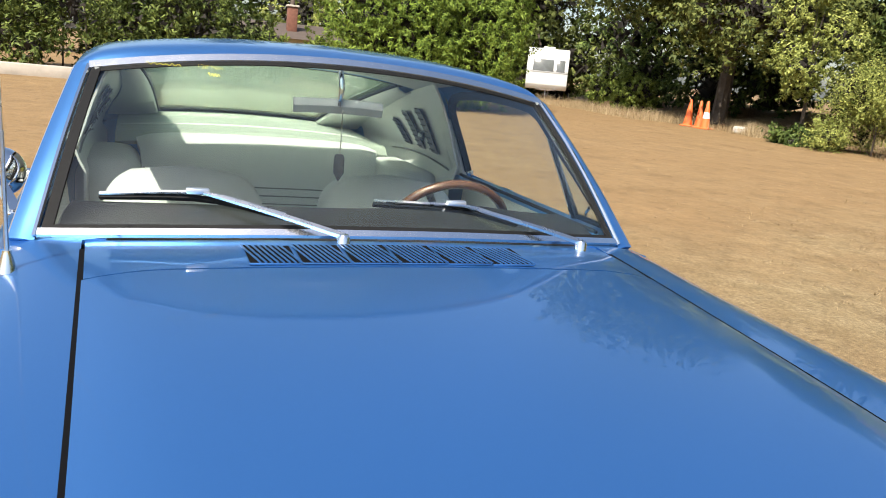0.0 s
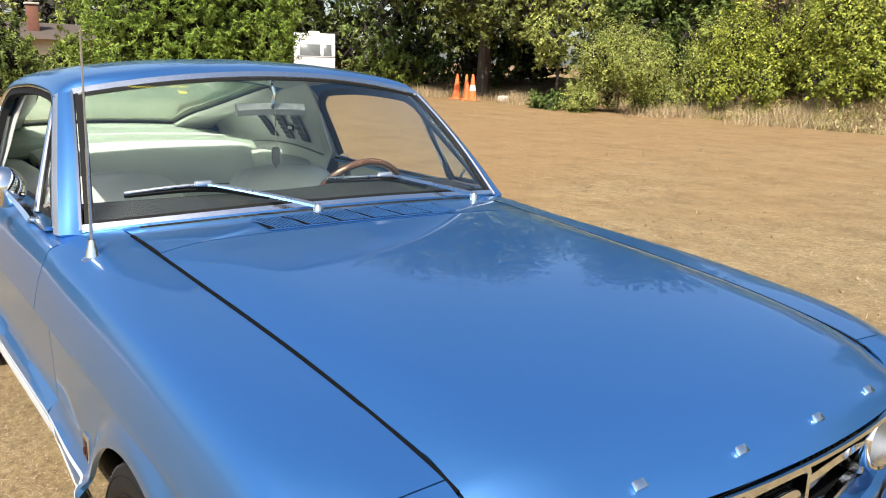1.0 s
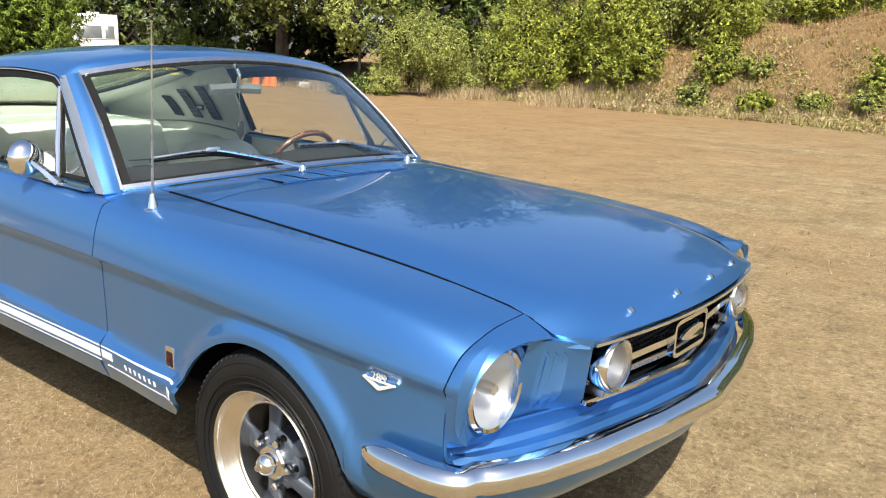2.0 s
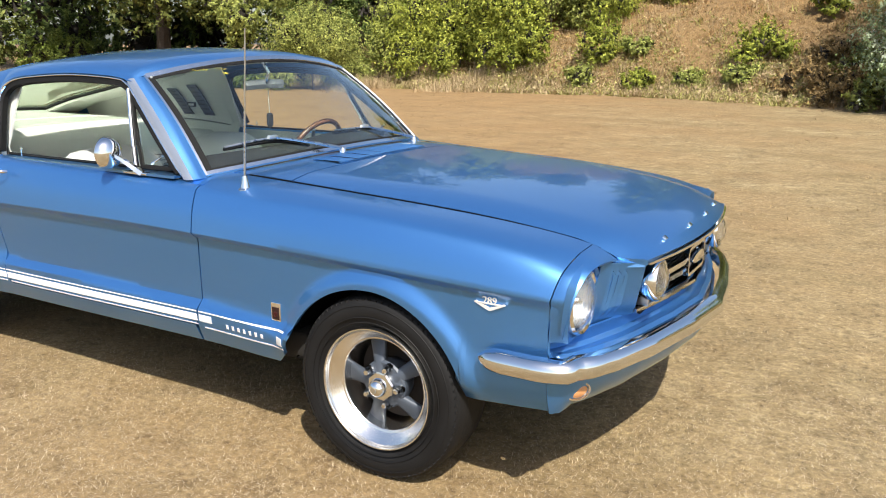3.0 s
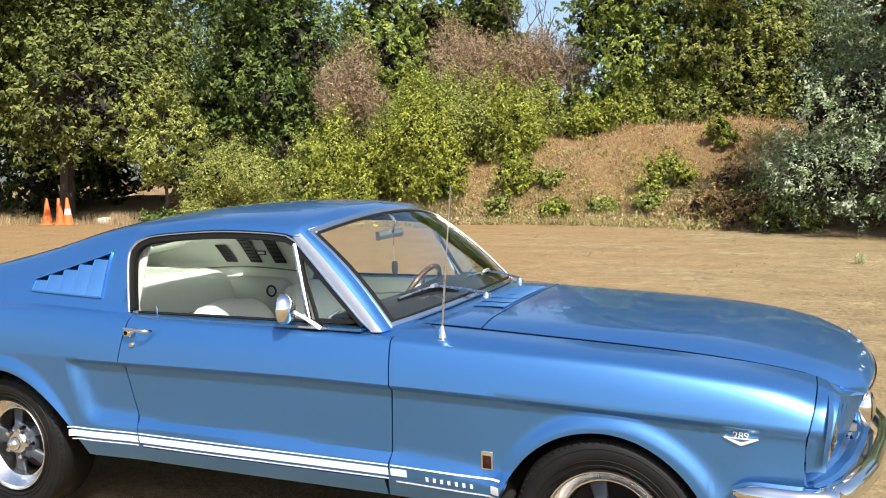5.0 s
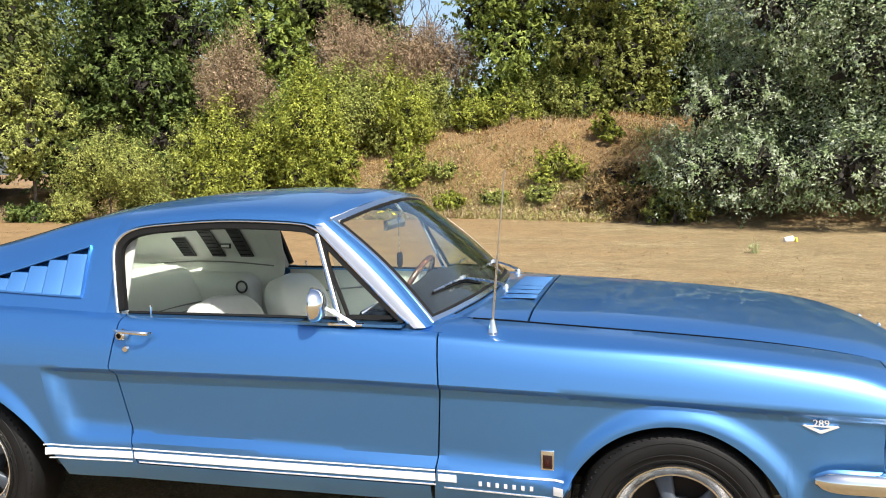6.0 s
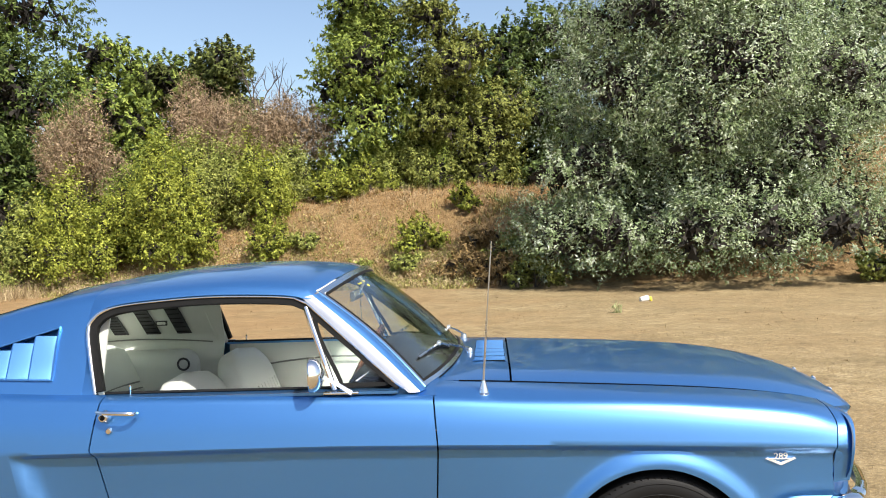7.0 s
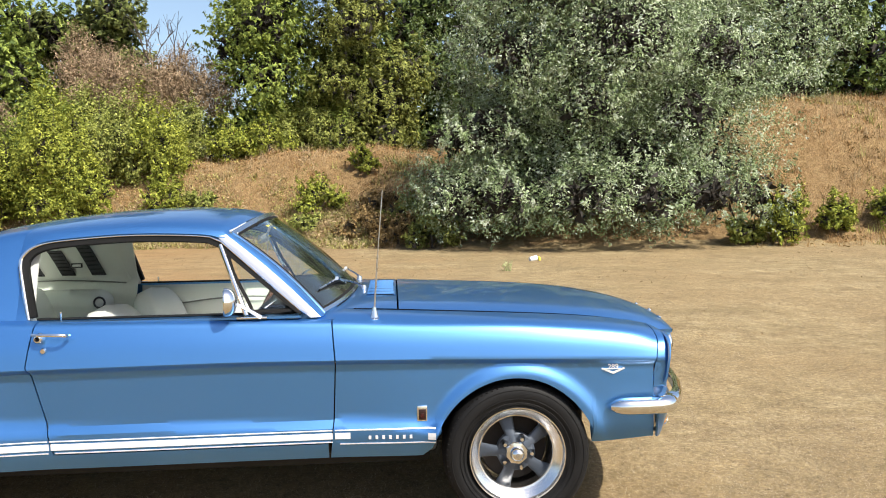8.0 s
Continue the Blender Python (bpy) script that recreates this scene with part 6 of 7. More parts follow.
for s in np.linspace(-1, 1, 21):
    dip = 0.026 * s * s + 0.016
    shelf.append([(-2.66, s * 0.60, 0.985 - dip), (-2.70, s * 0.60, 1.012 - dip), (-2.735, s * 0.60, 1.024 - dip), (-2.76, s * 0.60, 1.020 - dip)] + [(-2.78 - 0.64 * u, s * 0.60, 1.018 - dip + 0.014 * u) for u in np.linspace(0, 1, 8)] + [(-3.455, s * 0.60, 1.056 - dip)])
part("parcel_shelf", sheet(np.array(shelf), 0.02, sharp=60), DIM_SHELF_VINYL, car, "white parcel shelf toned down under the tinted rear glass")
part("shelf_seam", tube([(-3.0, y, 1.008 - 0.026 * (y / 0.6) ** 2) for y in np.linspace(-0.58, 0.58, 9)], 0.004, 6), WHITE_VINYL, car)
part("shelf_seal", tube([(-3.44, y, 1.044 - 0.030 * (y / 0.6) ** 2) for y in np.linspace(-0.56, 0.56, 13)], 0.014, 6), RUBBER, car, "black glass seal")
head = []
for x in np.concatenate([np.linspace(-1.20, -2.05, 16), np.linspace(-2.07, -2.28, 6)]):
    zr, we = float(ROOF(x)), float(ROOF_EDGE_W(x))
    head.append([(x, s * (we + 0.01), zr - 0.023 - (float(ROOF_DROP(x)) + 0.004) * abs(s) ** 2.4) for s in np.linspace(-1, 1, 25)])
part("headlining", sheet(np.array(head), 0.008, flip=False, sharp=75), WHITE_VINYL, car, "white headlining")
# lining between the rear glass and the quarter trim
lining = []
for i in range(i0, i1 + 1):
    x, ye, ze = sail_half[i, jw]
    zt2 = float(ROOF(x)) - float(ROOF_DROP(x)) - 0.02
    colw = roof_column(x, "belt")
    yt = float(np.interp(zt2, [c[2] for c in colw], [c[1] for c in colw])) - 0.047
    lining.append([(x, ye - 0.014, ze - 0.020), (x, ye - 0.012, ze - 0.034), (x, (ye + yt) / 2, (ze + zt2) / 2 - 0.030), (x, yt, zt2 - 0.004)])
both("glass_lining", sheet(np.array(lining), 0.006, flip=True, sharp=60), WHITE_VINYL, car, "white lining along the rear glass")
both("lining_seal", tube(np.array([q[0] for q in lining]) - np.array([0, 0.004, 0]), 0.008, 6), RUBBER, car, "black glass seal")
# inner quarter trim with slots, and door cards
trim = []
for x in np.linspace(-2.045, -3.35, 32):
    colw = roof_column(min(x, -2.10), "belt")
    w_, z_ = [c[1] for c in colw], [c[2] for c in colw]
    zt2 = float(ROOF(x)) - float(ROOF_DROP(x)) - 0.02
    trim.append([(x, float(np.interp(z, z_, w_)) - 0.045 - 0.05 * float(smooth(1.0, 0.9, z)), z) for z in np.linspace(0.62, zt2, 18)])
both("quarter_trim", sheet(np.array(trim), 0.008, flip=True, sharp=75), WHITE_VINYL, car, "white inner quarter trim")
for sg in (1, -1):
    for xt, xl, zt2 in ((-2.323, -2.262, 1.190), (-2.484, -2.436, 1.165), (-2.648, -2.616, 1.120)):
        pts = []
        for off in (-0.040, 0.040):
            pts.append([(xl + off + (xt - xl) * v, sg * (sail_w(min(-2.10, xl + (xt - xl) * v), 1.012 + (zt2 - 1.012) * v) - 0.058), 1.012 + (zt2 - 1.012) * v) for v in np.linspace(0, 1, 6)])
        vent = part("inner_vent", sheet(np.array(pts), 0.006, flip=sg < 0), DARK_PLASTIC, car, "dark slatted inner vent")
        for v in np.linspace(0.08, 0.92, 7):
            x, z = xl + (xt - xl) * v, 1.012 + (zt2 - 1.012) * v
            part("vent_slat", block((0.068, 0.0016, 0.005), 0.0005, (x, sg * (sail_w(x, z) - 0.0648), z)), BLACK_VINYL, vent)
    catch = part("trim_catch", block((0.066, 0.008, 0.028), 0.003, (-2.378, sg * (sail_w(-2.378, 1.08) - 0.058), 1.075)), DARK_PLASTIC, car, "small dark-framed trim catch")
    part("catch_plate", block((0.048, 0.006, 0.014), 0.002, (-2.378, sg * (sail_w(-2.378, 1.08) - 0.061), 1.075)), WHITE_VINYL, catch)
    part("trim_seam", tube([(x, sg * (sail_w(x, 0.962) - 0.045 - 0.05 * float(smooth(1.0, 0.9, 0.962)) - 0.008), 0.962 + 0.022 * math.sin((x + 2.9) * 4.0)) for x in np.linspace(-2.11, -2.9, 16)], 0.004, 6), SEAM_AND_SHADE, car, "grey seam of the quarter trim")
    part("armrest_bulge", block((0.60, 0.235, 0.44), 0.085, (-2.47, sg * 0.612, 0.715), 6), WHITE_VINYL, car, "rounded white wheelhouse trim")
    part("speaker_ring", tube([(0.030 * math.cos(a), 0, 0.030 * math.sin(a)) for a in np.linspace(0, 2 * math.pi, 21)[:-1]], 0.006, 6, closed=True), DARK_PLASTIC, car, "dark round ring", Matrix.Translation((-2.198, sg * 0.490, 0.873)))
    card = sheet(np.array([[(x, sg * (0.745 - 0.03 * float(smooth(0.93, 0.6, z))), z) for z in np.linspace(0.48, 0.945, 8)] for x in np.linspace(-2.03, -0.93, 12)]), 0.02, flip=sg < 0)
    dr = door_l if sg > 0 else door_r
    part("door_card", card, WHITE_VINYL, dr, "white inner door card")
    part("door_card_line", tube([(x, sg * 0.716, 0.80 + 0.06 * math.sin((x + 2.0) * 2.6)) for x in np.linspace(-1.98, -1.0, 14)], 0.005, 6), SEAM_AND_SHADE, dr, "grey seam of the door card")
    part("door_sill", sheet(np.array([[(x, sg * w, 0.953) for w in (0.72, 0.795)] for x in np.linspace(-2.035, -0.915, 8)]), 0.01, flip=sg < 0), PAINT, dr)
    part("lock_button", lathe([(0, 0.035), (0.005, 0.034), (0.006, 0.026), (0.003, 0.02), (0.003, -0.01)], 10, axis="z"), CHROME, dr, "", Matrix.Translation((-1.93, sg * 0.735, 0.955)))
    pl = np.array([[(float(dlo_back(z)) - 0.045 * u, sg * (float(glass_w(z)) - 0.03 - 0.02 * u), z) for z in np.linspace(0.95, 1.17, 8)] for u in np.linspace(-0.3, 1, 4)])
    part("pillar_trim", sheet(pl, 0.02, flip=sg > 0), WHITE_VINYL, car)
    a_trim = np.array([[(pillar_outer(v) - np.array([0.01, 0.035 + 0.02 * u, 0.0]) + np.array([0.05 * u, 0, 0.0])) * np.array([1, sg, 1]) for v in np.linspace(0, 1.0, 10)] for u in np.linspace(0, 1, 4)])
    part("pillar_lining", sheet(a_trim, 0.008, flip=sg < 0), DARK_PLASTIC, car)
MIRROR_GREY = worn("grey_mirror_shell", (0.15, 0.155, 0.155), 0.35, 0.3, 0.1, 10)
# rear-view mirror with a hanging tag
rv = part("rear_view_mirror", sweep(spline([(-1.182, -0.125, 1.246), (-1.179, -0.06, 1.249), (-1.178, 0.0, 1.250), (-1.179, 0.06, 1.249), (-1.182, 0.125, 1.246)], 16), [(-0.010, -0.022), (0.006, -0.022), (0.013, -0.002), (0.006, 0.018), (-0.010, 0.018)]), MIRROR_GREY, car, "grey rear-view mirror seen from behind")
part("mirror_arm", tube([(-1.172, 0.0, 1.25), (-1.150, 0.0, 1.30), (-1.185, 0.0, 1.352)], 0.008, 8), CHROME, rv)
part("tag_cord", tube([(-1.168, 0.01, 1.245), (-1.166, 0.01, 1.115)], 0.0018, 5), STEEL, rv)
part("hanging_tag", prism([(-0.015, 0.026), (-0.010, 0.036), (0.010, 0.036), (0.015, 0.026), (0.015, -0.016), (0.0, -0.040), (-0.015, -0.016)], 0.006, "yz", 0, 0.001), BLACK_VINYL, rv, "dark shield-shaped tag", Matrix.Translation((-1.166, 0.01, 1.082)) @ pose(0, 0, 0, 0, 0, -35))
on_glass = Matrix.Translation((-1.092, -0.352, 1.327)) @ pose(0, 0, 0, 44, 0, 90)
part("screen_note", text_mesh("120 Nm", 0.019, 0.0001, 0.0006), YELLOW_INK, screen, "yellow handwriting 120 Nm on the glass", on_glass)


def scribble(x0, y0, w, h, turns, seed):
    r = random.Random(seed)
    pts = [(x0 + w * k / (turns * 4), y0 + h * (0.5 + 0.5 * math.sin(k * 1.57)) * r.uniform(0.5, 1), 0.0) for k in range(turns * 4)]
    return tube(spline(pts, turns * 10), 0.0006, 4)


part("screen_scribble", scribble(-0.150, -0.006, 0.085, 0.010, 6, 1), YELLOW_INK, screen, "illegible yellow scribble", on_glass)
part("screen_scribble", scribble(-0.005, -0.030, 0.030, 0.014, 4, 2), YELLOW_INK, screen, "illegible yellow scribble", on_glass)

# ---- planting round the field ----
tree("silver_willow", "broad silver-grey willow bush sweeping down to the ground", 4.95, 18.6, 8.9, 4.8, LEAF_SILVER, 232000, 0.090, 21, 0.15, 0.22, 0.16, 0.95, 0.26, 0.44, -0.1, masses=30, fill=0.70, spray=44, skirt=11,
     front=((-2.3, -2.5, 4.7, 1.35), (-1.5, -2.9, 6.3, 1.3), (-2.9, -2.0, 2.9, 1.25), (-0.6, -3.2, 3.4, 1.2), (0.6, -3.3, 5.0, 1.35), (1.8, -3.1, 3.1, 1.2), (-0.2, -2.2, 7.2, 1.3), (2.7, -2.6, 4.9, 1.3),
            (-3.9, -2.2, 1.15, 1.0), (-2.7, -3.1, 1.1, 1.05), (-1.0, -3.9, 1.1, 1.1), (0.6, -4.0, 1.05, 1.05), (2.1, -3.9, 1.1, 1.1), (3.5, -3.4, 1.1, 1.0), (-3.7, -1.9, 2.6, 1.0)))
tree("silver_willow", "pale silver-green willow behind the bank", 12.6, 27.5, 6.4, 4.4, LEAF_SILVER, 52000, 0.12, 22, None, 0.2, 0.1, 1.0, 0.2, 0.5, 0.0, masses=16, spray=40)
tree("oak_tree", "tall dark oak with spreading limbs over shaded ground", -28.0, 22.8, 13.5, 8.2, LEAF_OAK, 105000, 0.205, 23, 0.0, 0.30, 0.33, 0.8, 0.15, 0.62, masses=30, fill=0.45)
tree("oak_tree", "dense dark green tree behind the oak", -37, 29, 13.0, 7.0, LEAF_DARK, 20000, 0.34, 24, 0.0, 0.3, 0.08, masses=14)
tree("dark_tree", "dense dark green broadleaf tree", -20.5, 27.5, 12.0, 5.2, LEAF_DARK, 46000, 0.22, 25, None, 0.24, 0.08, masses=24)
tree("dark_tree", "dense dark green broadleaf tree", -26, 33, 13.5, 5.5, LEAF_DARK, 30000, 0.22, 26, 0.5, 0.28, 0.08, masses=14)
tree("dark_tree", "dark broadleaf tree on the bank top", -5.3, 30.4, 10.6, 3.3, LEAF_MID, 46000, 0.19, 27, None, 0.22, 0.05, masses=24)
tree("olive_tree", "olive-green broadleaf tree on the bank top", -2.0, 29.4, 8.4, 3.2, LEAF_OLIVE, 44000, 0.16, 28, None, 0.2, 0.04, masses=22)
tree("dark_tree", "dark broadleaf tree on the bank top", 2.2, 32.5, 8.6, 4.2, LEAF_DARK, 22000, 0.28, 29, None, 0.22, 0.05, masses=20)
tree("mid_green_tree", "rounded green tree in the distance", -22.0, 43.5, 13.4, 5.6, LEAF_MID, 34000, 0.33, 30, 0.5, 0.3, 0.12, masses=22)
tree("dark_tree", "dark tree in the distance", -16.2, 44, 12.6, 4.6, LEAF_OAK, 24000, 0.33, 31, 0.5, 0.28, 0.15, masses=12)
tree("dark_tree", "dark tree in the distance", -30, 41, 13.6, 5.6, LEAF_OAK, 28000, 0.33, 32, 0.5, 0.3, 0.1, masses=12)
tree("dark_tree", "dark tree beyond the bank", -12.0, 35, 4.6, 3.2, LEAF_DARK, 22000, 0.22, 33, None, 0.2, 0.05, masses=10)
tree("dark_tree", "dark tree beyond the bank", 9.5, 33, 11.5, 4.8, LEAF_OAK, 22000, 0.30, 34, None, 0.25, 0.05, masses=20)
tree("dark_tree", "dark tree beyond the bank", 20, 32, 9.5, 5.0, LEAF_DARK, 18000, 0.30, 35, None, 0.25, 0.05, masses=18)
tree("mid_green_tree", "green tree beyond the bank", 30, 30, 10.0, 6.0, LEAF_MID, 9000, 0.28, 36, None, 0.25, 0.05, masses=12)
tree("young_tree", "slender yellow-green young tree", -18.9, 18.6, 5.4, 1.5, LEAF_LIGHT, 9000, 0.13, 37, 0.0, 0.06, 0.30, 1.0, 0.2, 0.5, masses=8)
shrub("rounded sunlit light green bush", -16.4, 18.9, 3.4, 1.5, LEAF_LIGHT, 42000, 0.066, 38, 0.0, 0.45, 14)
shrub("low dark green bush", -18.6, 18.6, 0.62, 1.0, LEAF_DARK, 8000, 0.10, 39, 0.0)
BUSHES = ((-14.2, 22.0, 4.5, 1.75, LEAF_YEL), (-15.4, 22.8, 3.4, 1.3, LEAF_LIGHT), (-12.9, 22.6, 3.4, 1.1, LEAF_YEL), (-10.9, 22.1, 5.1, 1.25, LEAF_YEL), (-9.8, 21.7, 2.6, 0.75, LEAF_YEL), (-10.2, 24.2, 4.3, 1.2, LEAF_LIGHT), (-8.6, 24.8, 3.2, 1.2, LEAF_YEL),
          (-7.7, 22.1, 1.95, 0.62, LEAF_YEL), (-6.6, 22.4, 0.75, 0.5, LEAF_LIGHT), (-5.9, 20.6, 0.9, 0.5, LEAF_YEL), (-7.8, 20.9, 0.9, 0.5, LEAF_LIGHT), (-2.75, 21.6, 1.35, 0.85, LEAF_YEL), (-3.1, 20.6, 0.7, 0.6, LEAF_LIGHT), (-1.4, 23.8, 1.1, 0.5, LEAF_YEL),
          (-6.3, 27.0, 2.1, 1.0, LEAF_YEL), (-5.0, 27.0, 1.7, 0.9, LEAF_YEL), (-3.8, 28.0, 2.7, 1.1, LEAF_LIGHT), (-2.6, 28.4, 2.6, 1.0, LEAF_MID), (-8.2, 27.4, 2.4, 1.2, LEAF_LIGHT), (-12.2, 25.4, 3.2, 1.6, LEAF_MID), (-16.6, 21.2, 1.5, 1.2, LEAF_LIGHT), (-4.6, 21.2, 0.6, 0.5, LEAF_LIGHT),
          (9.0, 15.4, 1.75, 0.62, LEAF_YEL), (10.55, 15.4, 1.2, 0.48, LEAF_YEL), (8.1, 15.6, 0.9, 0.5, LEAF_LIGHT), (12.4, 15.6, 1.2, 0.8, LEAF_YEL), (14.6, 15.6, 1.8, 1.2, LEAF_MID))
for k, (x, y, h, r, m) in enumerate(BUSHES):
    shrub("sunlit yellow-green shrub on the bank" if m is LEAF_YEL else "leafy green shrub on the bank", x, y, h, r, m, int(1600 + 3700 * r * h), 0.080, 60 + k)
for k, (x, y, h, r, m) in enumerate(((-0.35, 18.4, 1.15, 0.85, WITHERED), (0.55, 17.4, 1.0, 0.8, LEAF_OLIVE), (-1.2, 19.3, 0.9, 0.8, WITHERED), (0.3, 19.6, 1.3, 0.9, LEAF_OLIVE), (-0.7, 20.9, 0.8, 0.7, WITHERED))):
    shrub("withered brown bramble beside the willow" if m is WITHERED else "olive bramble beside the willow", x, y, h, r, m, 4200, 0.075, 140 + k)
brushwood(-15.6, 26.0, 5.8, 1.7, 13000, 90)
brushwood(-11.4, 27.6, 5.4, 2.1, 17000, 91)
brushwood(-8.6, 28.4, 4.6, 2.0, 14000, 92)


def bare_tree(x, y, z0, h, seed):
    r = random.Random(seed)
    bits = []

    def grow(p, d, ln, rad, depth):
        q = p + d * ln
        mid = (p + q) / 2 + Vector((r.uniform(-1, 1), r.uniform(-1, 1), r.uniform(-1, 1))) * ln * 0.06
        bits.append(tube(spline([tuple(p), tuple(mid), tuple(q)], 4), rad, 5, taper=np.linspace(1, 0.65, 4)))
        if depth:
            for _ in range(3):
                e = (d + Vector((r.uniform(-0.8, 0.8), r.uniform(-0.8, 0.8), r.uniform(-0.2, 0.7)))).normalized()
                grow(p + d * ln * r.uniform(0.6, 1.0), e, ln * r.uniform(0.5, 0.75), rad * 0.6, depth - 1)
    grow(Vector((0, 0, -0.2)), Vector((0.05, 0, 1)), h * 0.42, 0.09, 4)
    t = thing("bare_tree", "leafless dead tree with thin branches", "tree", at=Matrix.Translation((x, y, z0)))
    part("trunk", joined(*bits), BARK, t)


bare_tree(-11.2, 36, 3.6, 8.0, 3)

# tall dry grass beside the cones and under the oak
rng = np.random.default_rng(77)
sp = np.stack([rng.uniform(-23.3, -19.4, 5200), rng.uniform(18.6, 20.4, 5200), np.zeros(5200)], 1)
sp = np.concatenate([sp, np.stack([rng.uniform(-36, -25.5, 6000), rng.uniform(17.5, 20.5, 6000), np.zeros(6000)], 1)])
sp = sp[(np.sin(sp[:, 0] * 2.3) + np.sin(sp[:, 1] * 3.1 + sp[:, 0]) + rng.normal(0, 0.7, len(sp))) > -0.5]
thing("tall_dry_grass", "tall pale dry grass beside the traffic cones", "grass", kind="stuff", me=blades(sp, 0.42, 0.006, 0.35, 78), mat=STRAW)

# far side seen past the roof
grown("conifer_hedge", "tall clipped bright green conifer hedge", "hedge", -25.8, 8.6, 0.0, 7.0,
      [(-25.8 + dx, 8.6 + dy, z, rx, ry, rz) for dx, dy, z, rx, ry, rz in ((0, 0.2, 3.6, 2.5, 2.6, 3.8), (0.2, -1.7, 3.0, 2.3, 1.9, 3.3), (0.2, 1.8, 3.0, 2.3, 1.7, 3.2), (0.8, 0.7, 2.2, 2.2, 2.0, 2.3), (0.8, -0.9, 2.2, 2.2, 2.0, 2.3))],
      LEAF_CONIFER, 92000, 0.155, 41, 0.065, 0.26, 0.90, 18, 0.2)
tree("broadleaf_tree", "yellow-green tree behind the hedge", -42, 14, 11.0, 5.0, LEAF_LIGHT, 20000, 0.26, 42, 0.0, 0.25, 0.05, masses=10)
tree("broadleaf_tree", "dark green tree behind the caravan", -48, 23, 13.0, 7.0, LEAF_OAK, 30000, 0.36, 43, 0.0, 0.3, 0.04, masses=20)
tree("broadleaf_tree", "yellow-green tree behind the house", -53, 11, 12.0, 6.5, LEAF_LIGHT, 14000, 0.36, 46, 0.0, 0.3, 0.03, masses=14)
tree("broadleaf_tree", "dark tree behind the house", -58, 4, 13.0, 7.0, LEAF_DARK, 12000, 0.38, 44, 0.0, 0.3, 0.1, masses=12)
tree("broadleaf_tree", "dark tree behind the house", -54, -10, 12.0, 7.0, LEAF_DARK, 12000, 0.38, 45, 0.0, 0.3, 0.1, masses=12)
HEDGE = ((-27, -7.5, 6.0, 2.8, LEAF_LAUREL), (-27.5, -4.6, 6.2, 2.8, LEAF_LAUREL), (-27.2, -1.9, 5.8, 2.6, LEAF_LAUREL), (-27.6, 0.7, 5.0, 2.3, LEAF_LAUREL), (-28.2, 2.6, 3.2, 1.9, LEAF_LAUREL), (-28.0, -10.4, 5.4, 2.6, LEAF_LAUREL),
         (-30.5, -6.0, 7.0, 3.0, LEAF_MID), (-30.5, -2.8, 6.8, 3.0, LEAF_MID), (-31, 0.2, 6.0, 2.8, LEAF_MID), (-30.5, -9.5, 6.5, 3.0, LEAF_MID), (-36.5, 4.6, 2.5, 2.0, LEAF_MID), (-37.5, 8.2, 2.4, 1.9, LEAF_MID), (-37, 15.0, 3.0, 2.0, LEAF_MID), (-33.5, 21.0, 2.6, 1.8, LEAF_MID))
for k, (x, y, h, r, m) in enumerate(HEDGE):
    shrub("dense dark laurel hedge shrub" if m is LEAF_LAUREL else "leafy green hedge shrub", x, y, h, r * 0.95, m, 9500, 0.145, 100 + k, 0.0, 0.45, 10, 0.45, "hedge", "hedge_shrub", 16, 0.24)

CONCRETE = worn("pale_concrete", (0.48, 0.43, 0.36), 0.9, 0, 0.2, 3, 0.4, 60)
BRICK = worn("red_brick", (0.20, 0.085, 0.055), 0.9, 0, 0.3, 9, 0.4, 60)
ROOF_TILE = worn("brown_roof_tile", (0.10, 0.075, 0.06), 0.85, 0, 0.3, 5, 0.4, 30)
RENDERED = worn("cream_render", (0.62, 0.55, 0.42), 0.9, 0, 0.12, 2, 0.3, 60)
PANE = material("dark_window_glass", (0.03, 0.035, 0.04), 0.08)
thing("kerb_wall", "low pale concrete kerb in front of the hedge", "kerb", kind="structure", me=block((0.35, 15.0, 0.34), 0.03, (-24.3, -7.2, 0.15)), mat=CONCRETE)
house = thing("bungalow", "low brick bungalow with brown tiled roof behind hedges", "house", at=Matrix.Translation((-46, 4.0, 0)))
part("wall", block((7, 11, 1.95), 0.0, (0, 0, 0.975)), RENDERED, house)
part("roof", prism([(-4.0, 1.90), (4.0, 1.90), (0, 2.75)], 12.0, "xz", -6.0), ROOF_TILE, house, "low pitched brown tile roof")
ch = part("chimney", block((0.5, 0.5, 1.5), 0.02, (1.9, 3.3, 2.85)), BRICK, house, "red brick chimney stack")
part("chimney_cap", block((0.62, 0.62, 0.10), 0.02, (1.9, 3.3, 3.60)), CONCRETE, ch)
part("chimney_pot", lathe([(0.0, 0.35), (0.10, 0.35), (0.13, 0.30), (0.12, 0.0), (0, 0)], 14, axis="z"), ROOF_TILE, ch, "", Matrix.Translation((1.9, 3.3, 3.64)))

CURTAINED = worn("curtained_window_glass", (0.13, 0.14, 0.14), 0.12, 0, 0.2, 3)
VAN_WHITE = worn("white_caravan_panel", (0.64, 0.64, 0.62), 0.4, 0, 0.08, 1.5)
van = thing("caravan", "white touring caravan parked under trees", "caravan", at=Matrix.Translation((-43.2, 22.25, 0)) @ pose(0, 0, 0, 0, 0, -27) @ Matrix.Diagonal((1.1, 1.1, 1.08, 1)))
outline = [(-2.4, 0.55), (2.3, 0.50), (2.45, 0.75), (2.42, 1.55), (2.15, 2.35), (1.85, 2.58), (-2.1, 2.62), (-2.4, 2.4)]
part("van_body", prism(outline, 2.1, "xz", -1.05, 0.04), VAN_WHITE, van)
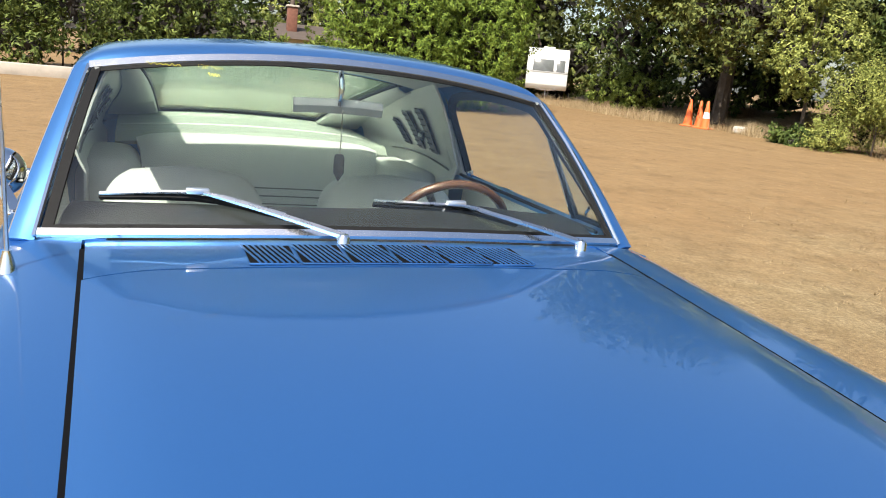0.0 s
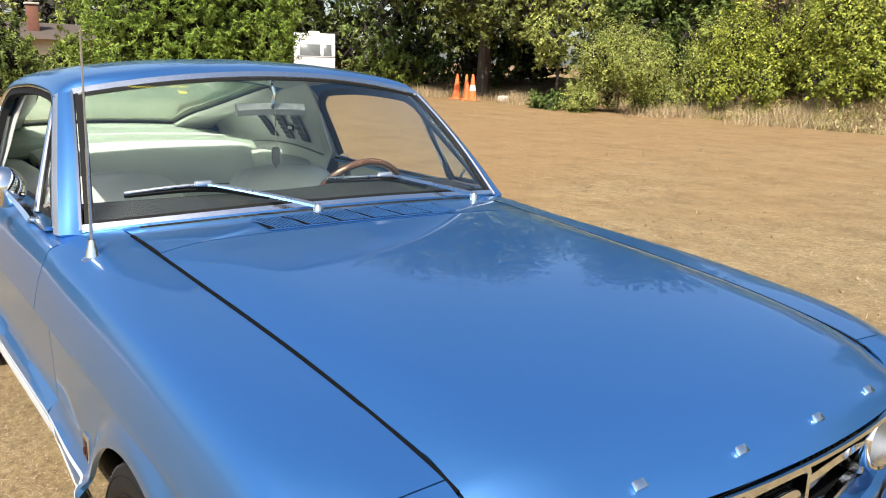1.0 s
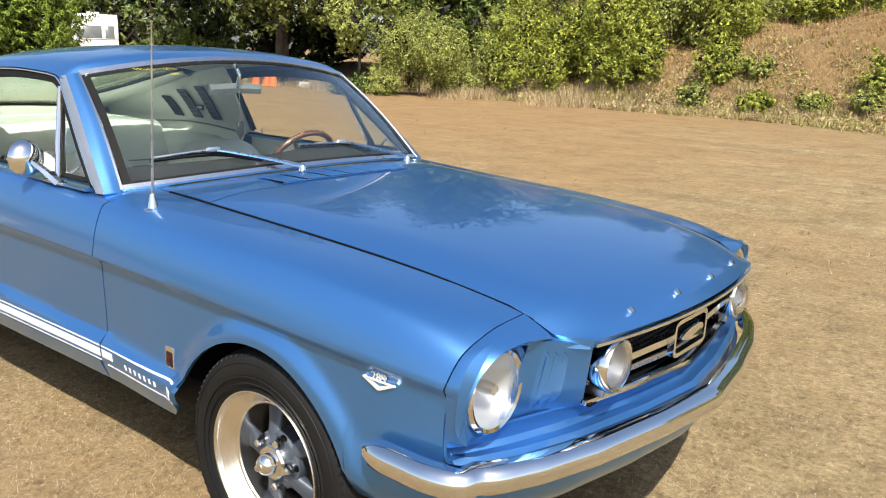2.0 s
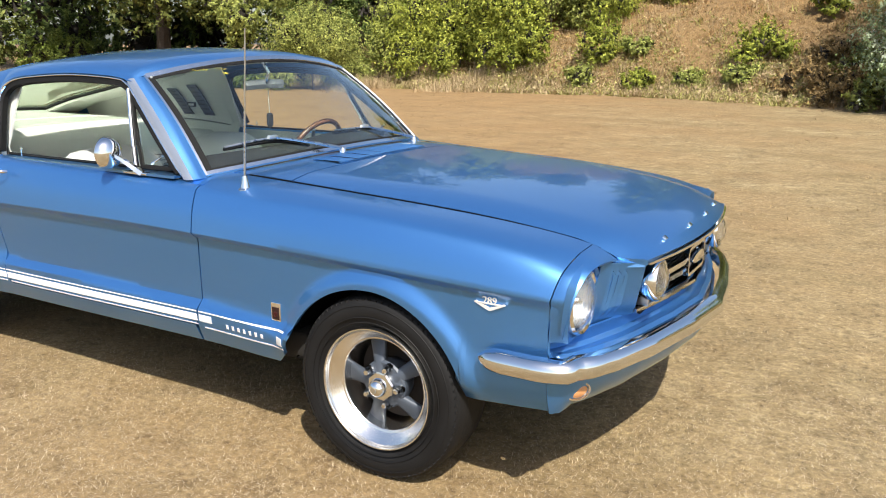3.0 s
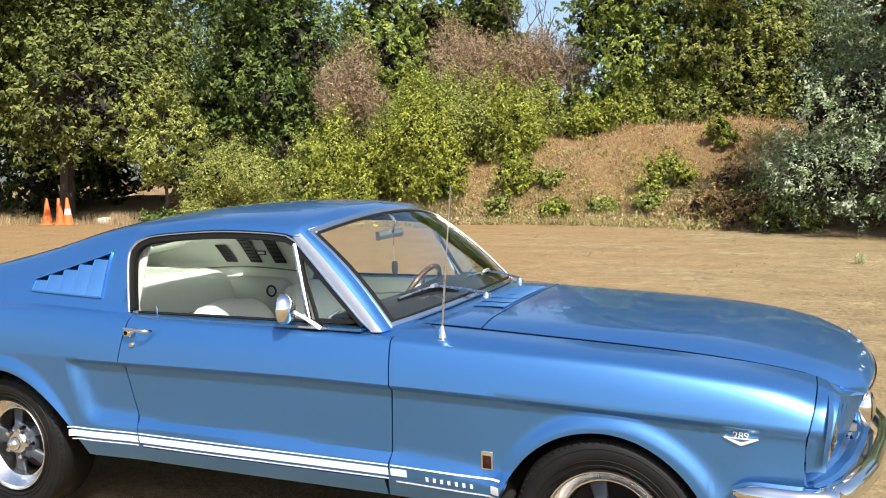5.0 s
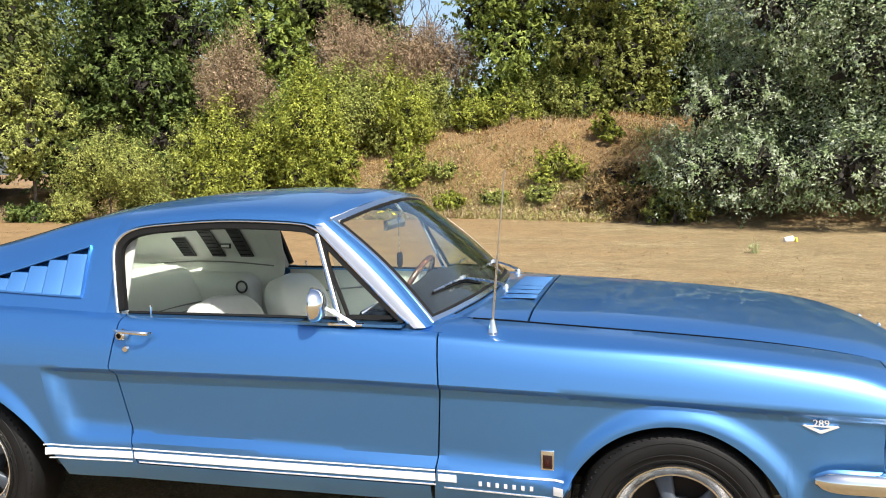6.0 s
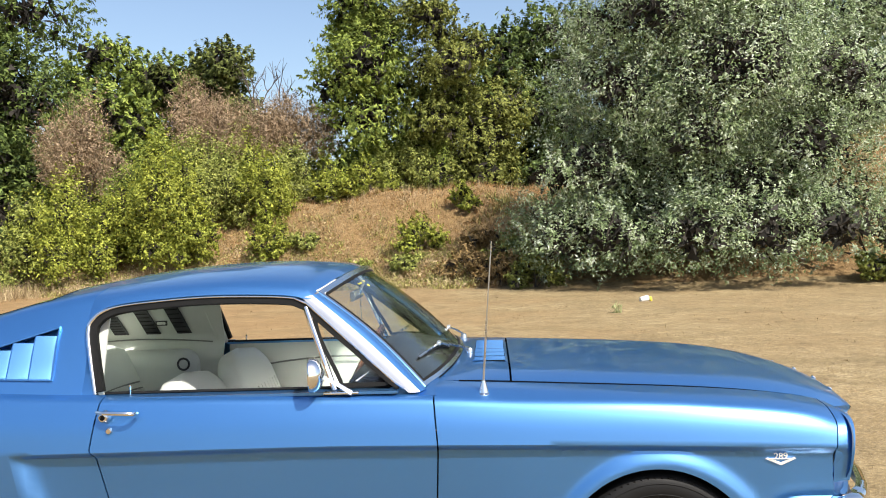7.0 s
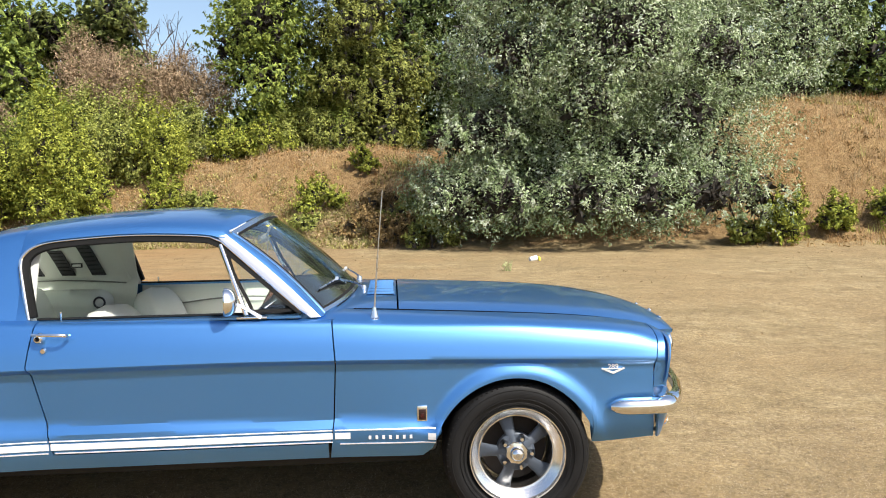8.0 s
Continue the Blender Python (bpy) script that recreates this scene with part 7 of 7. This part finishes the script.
part("front_window", block((0.05, 1.05, 0.62), 0.02, (0, 0, 0)), CURTAINED, van, "wide dark front window", Matrix.Translation((2.345, -0.22, 1.72)) @ pose(0, 0, 0, 0, -17, 0))
part("front_window", block((0.05, 0.42, 0.62), 0.02, (0, 0, 0)), CURTAINED, van, "", Matrix.Translation((2.345, 0.66, 1.72)) @ pose(0, 0, 0, 0, -17, 0))
part("window_surround", block((0.03, 1.9, 0.74), 0.02, (0, 0, 0)), worn("grey_trim", (0.45, 0.45, 0.45), 0.5), van, "", Matrix.Translation((2.335, 0.08, 1.72)) @ pose(0, 0, 0, 0, -17, 0))
part("side_window", block((0.9, 0.05, 0.6), 0.02, (0.8, -1.06, 1.7)), PANE, van)
part("roof_vent", block((0.6, 0.6, 0.12), 0.03, (0.2, 0, 2.66)), VAN_WHITE, van)
for sg in (-1, 1):
    part("van_wheel", lathe([(0.0, 0.08), (0.16, 0.08), (0.18, 0.09), (0.30, 0.085), (0.31, 0.0), (0.30, -0.08), (0, -0.08)], 28), TYRE, van, "", Matrix.Translation((-0.2, sg * 0.92, 0.31)))
part("drawbar", joined(tube([(2.3, -0.5, 0.5), (3.4, 0, 0.48)], 0.04, 6), tube([(2.3, 0.5, 0.5), (3.4, 0, 0.48)], 0.04, 6), tube([(3.3, 0, 0.0), (3.3, 0, 0.55)], 0.03, 6)), STEEL, van)

CONE = worn("orange_cone_plastic", (0.75, 0.16, 0.04), 0.55, 0, 0.12, 6)
CONE_WHITE = worn("white_reflective_sleeve", (0.75, 0.75, 0.75), 0.5, 0, 0.1, 6)


def cone(x, y, h, sleeve, lean, seed):
    t = thing("traffic_cone", "orange traffic cone with a white sleeve" if sleeve else "faded plain orange traffic cone", "cone", at=Matrix.Translation((x, y, 0)) @ pose(0, 0, 0, 0, lean, seed * 20), group="traffic cones")
    part("cone_body", lathe([(0.0, h), (0.035, h), (0.045, h - 0.02), (0.17, 0.06), (0.20, 0.045), (0.0, 0.045)], 24, axis="z"), CONE, t)
    part("base", block((0.48, 0.48, 0.05), 0.02, (0, 0, 0.026)), CONE, t)
    if sleeve:
        part("sleeve", lathe([(0.098, h * 0.60), (0.128, h * 0.38), (0.120, h * 0.38)], 24, axis="z"), CONE_WHITE, t, "white band")


cone(-23.6, 18.75, 1.0, True, 0, 1)
cone(-24.75, 18.85, 1.0, False, 1, 2)
cone(-24.2, 18.95, 0.98, False, -2, 3)
STONE = worn("pale_stone", (0.55, 0.52, 0.46), 0.9, 0, 0.2, 4)
rock = block((0.45, 0.36, 0.26), 0.08, (0, 0, 0.11), 3)
thing("stone", "pale rounded stone beside the cones", "stone", at=Matrix.Translation((-22.6, 19.5, 0)), me=rock, mat=STONE)
PAPER = worn("white_litter_plastic", (0.8, 0.8, 0.78), 0.5, 0, 0.1, 9)
YELLOW = worn("yellow_litter_plastic", (0.72, 0.66, 0.08), 0.45, 0, 0.1, 9)
cup = thing("litter_cup", "crushed white and yellow litter cup on the grass", "litter", at=Matrix.Translation((2.43, 12.65, 0.05)) @ pose(0, 0, 0, 0, 82, 20))
part("cup_wall", lathe([(0.0, -0.09), (0.05, -0.09), (0.062, 0.07), (0.064, 0.075), (0.060, 0.072), (0.048, -0.085)], 18, axis="z"), PAPER, cup)
part("cup_band", block((0.09, 0.16, 0.05), 0.02, (0.02, 0.02, 0.12)), YELLOW, cup, "yellow wrapper")
rng = np.random.default_rng(91)
sp = np.concatenate([rng.normal(0, 0.045, (46, 2)), np.zeros((46, 1))], 1)
weed = joined(blades(sp, 0.24, 0.006, 0.5, 92), leaf_cloud([(0, 0, 0.10, 0.09, 0.09, 0.07)], 120, 0.035, 55, 0.3, 0.4))
thing("weed", "small pale green weed in the dry field", "plant", at=Matrix.Translation((1.57, 10.58, 0)), me=weed, mat=leaf_material("pale_weed_leaf", (0.22, 0.24, 0.10), (0.50, 0.52, 0.28)))
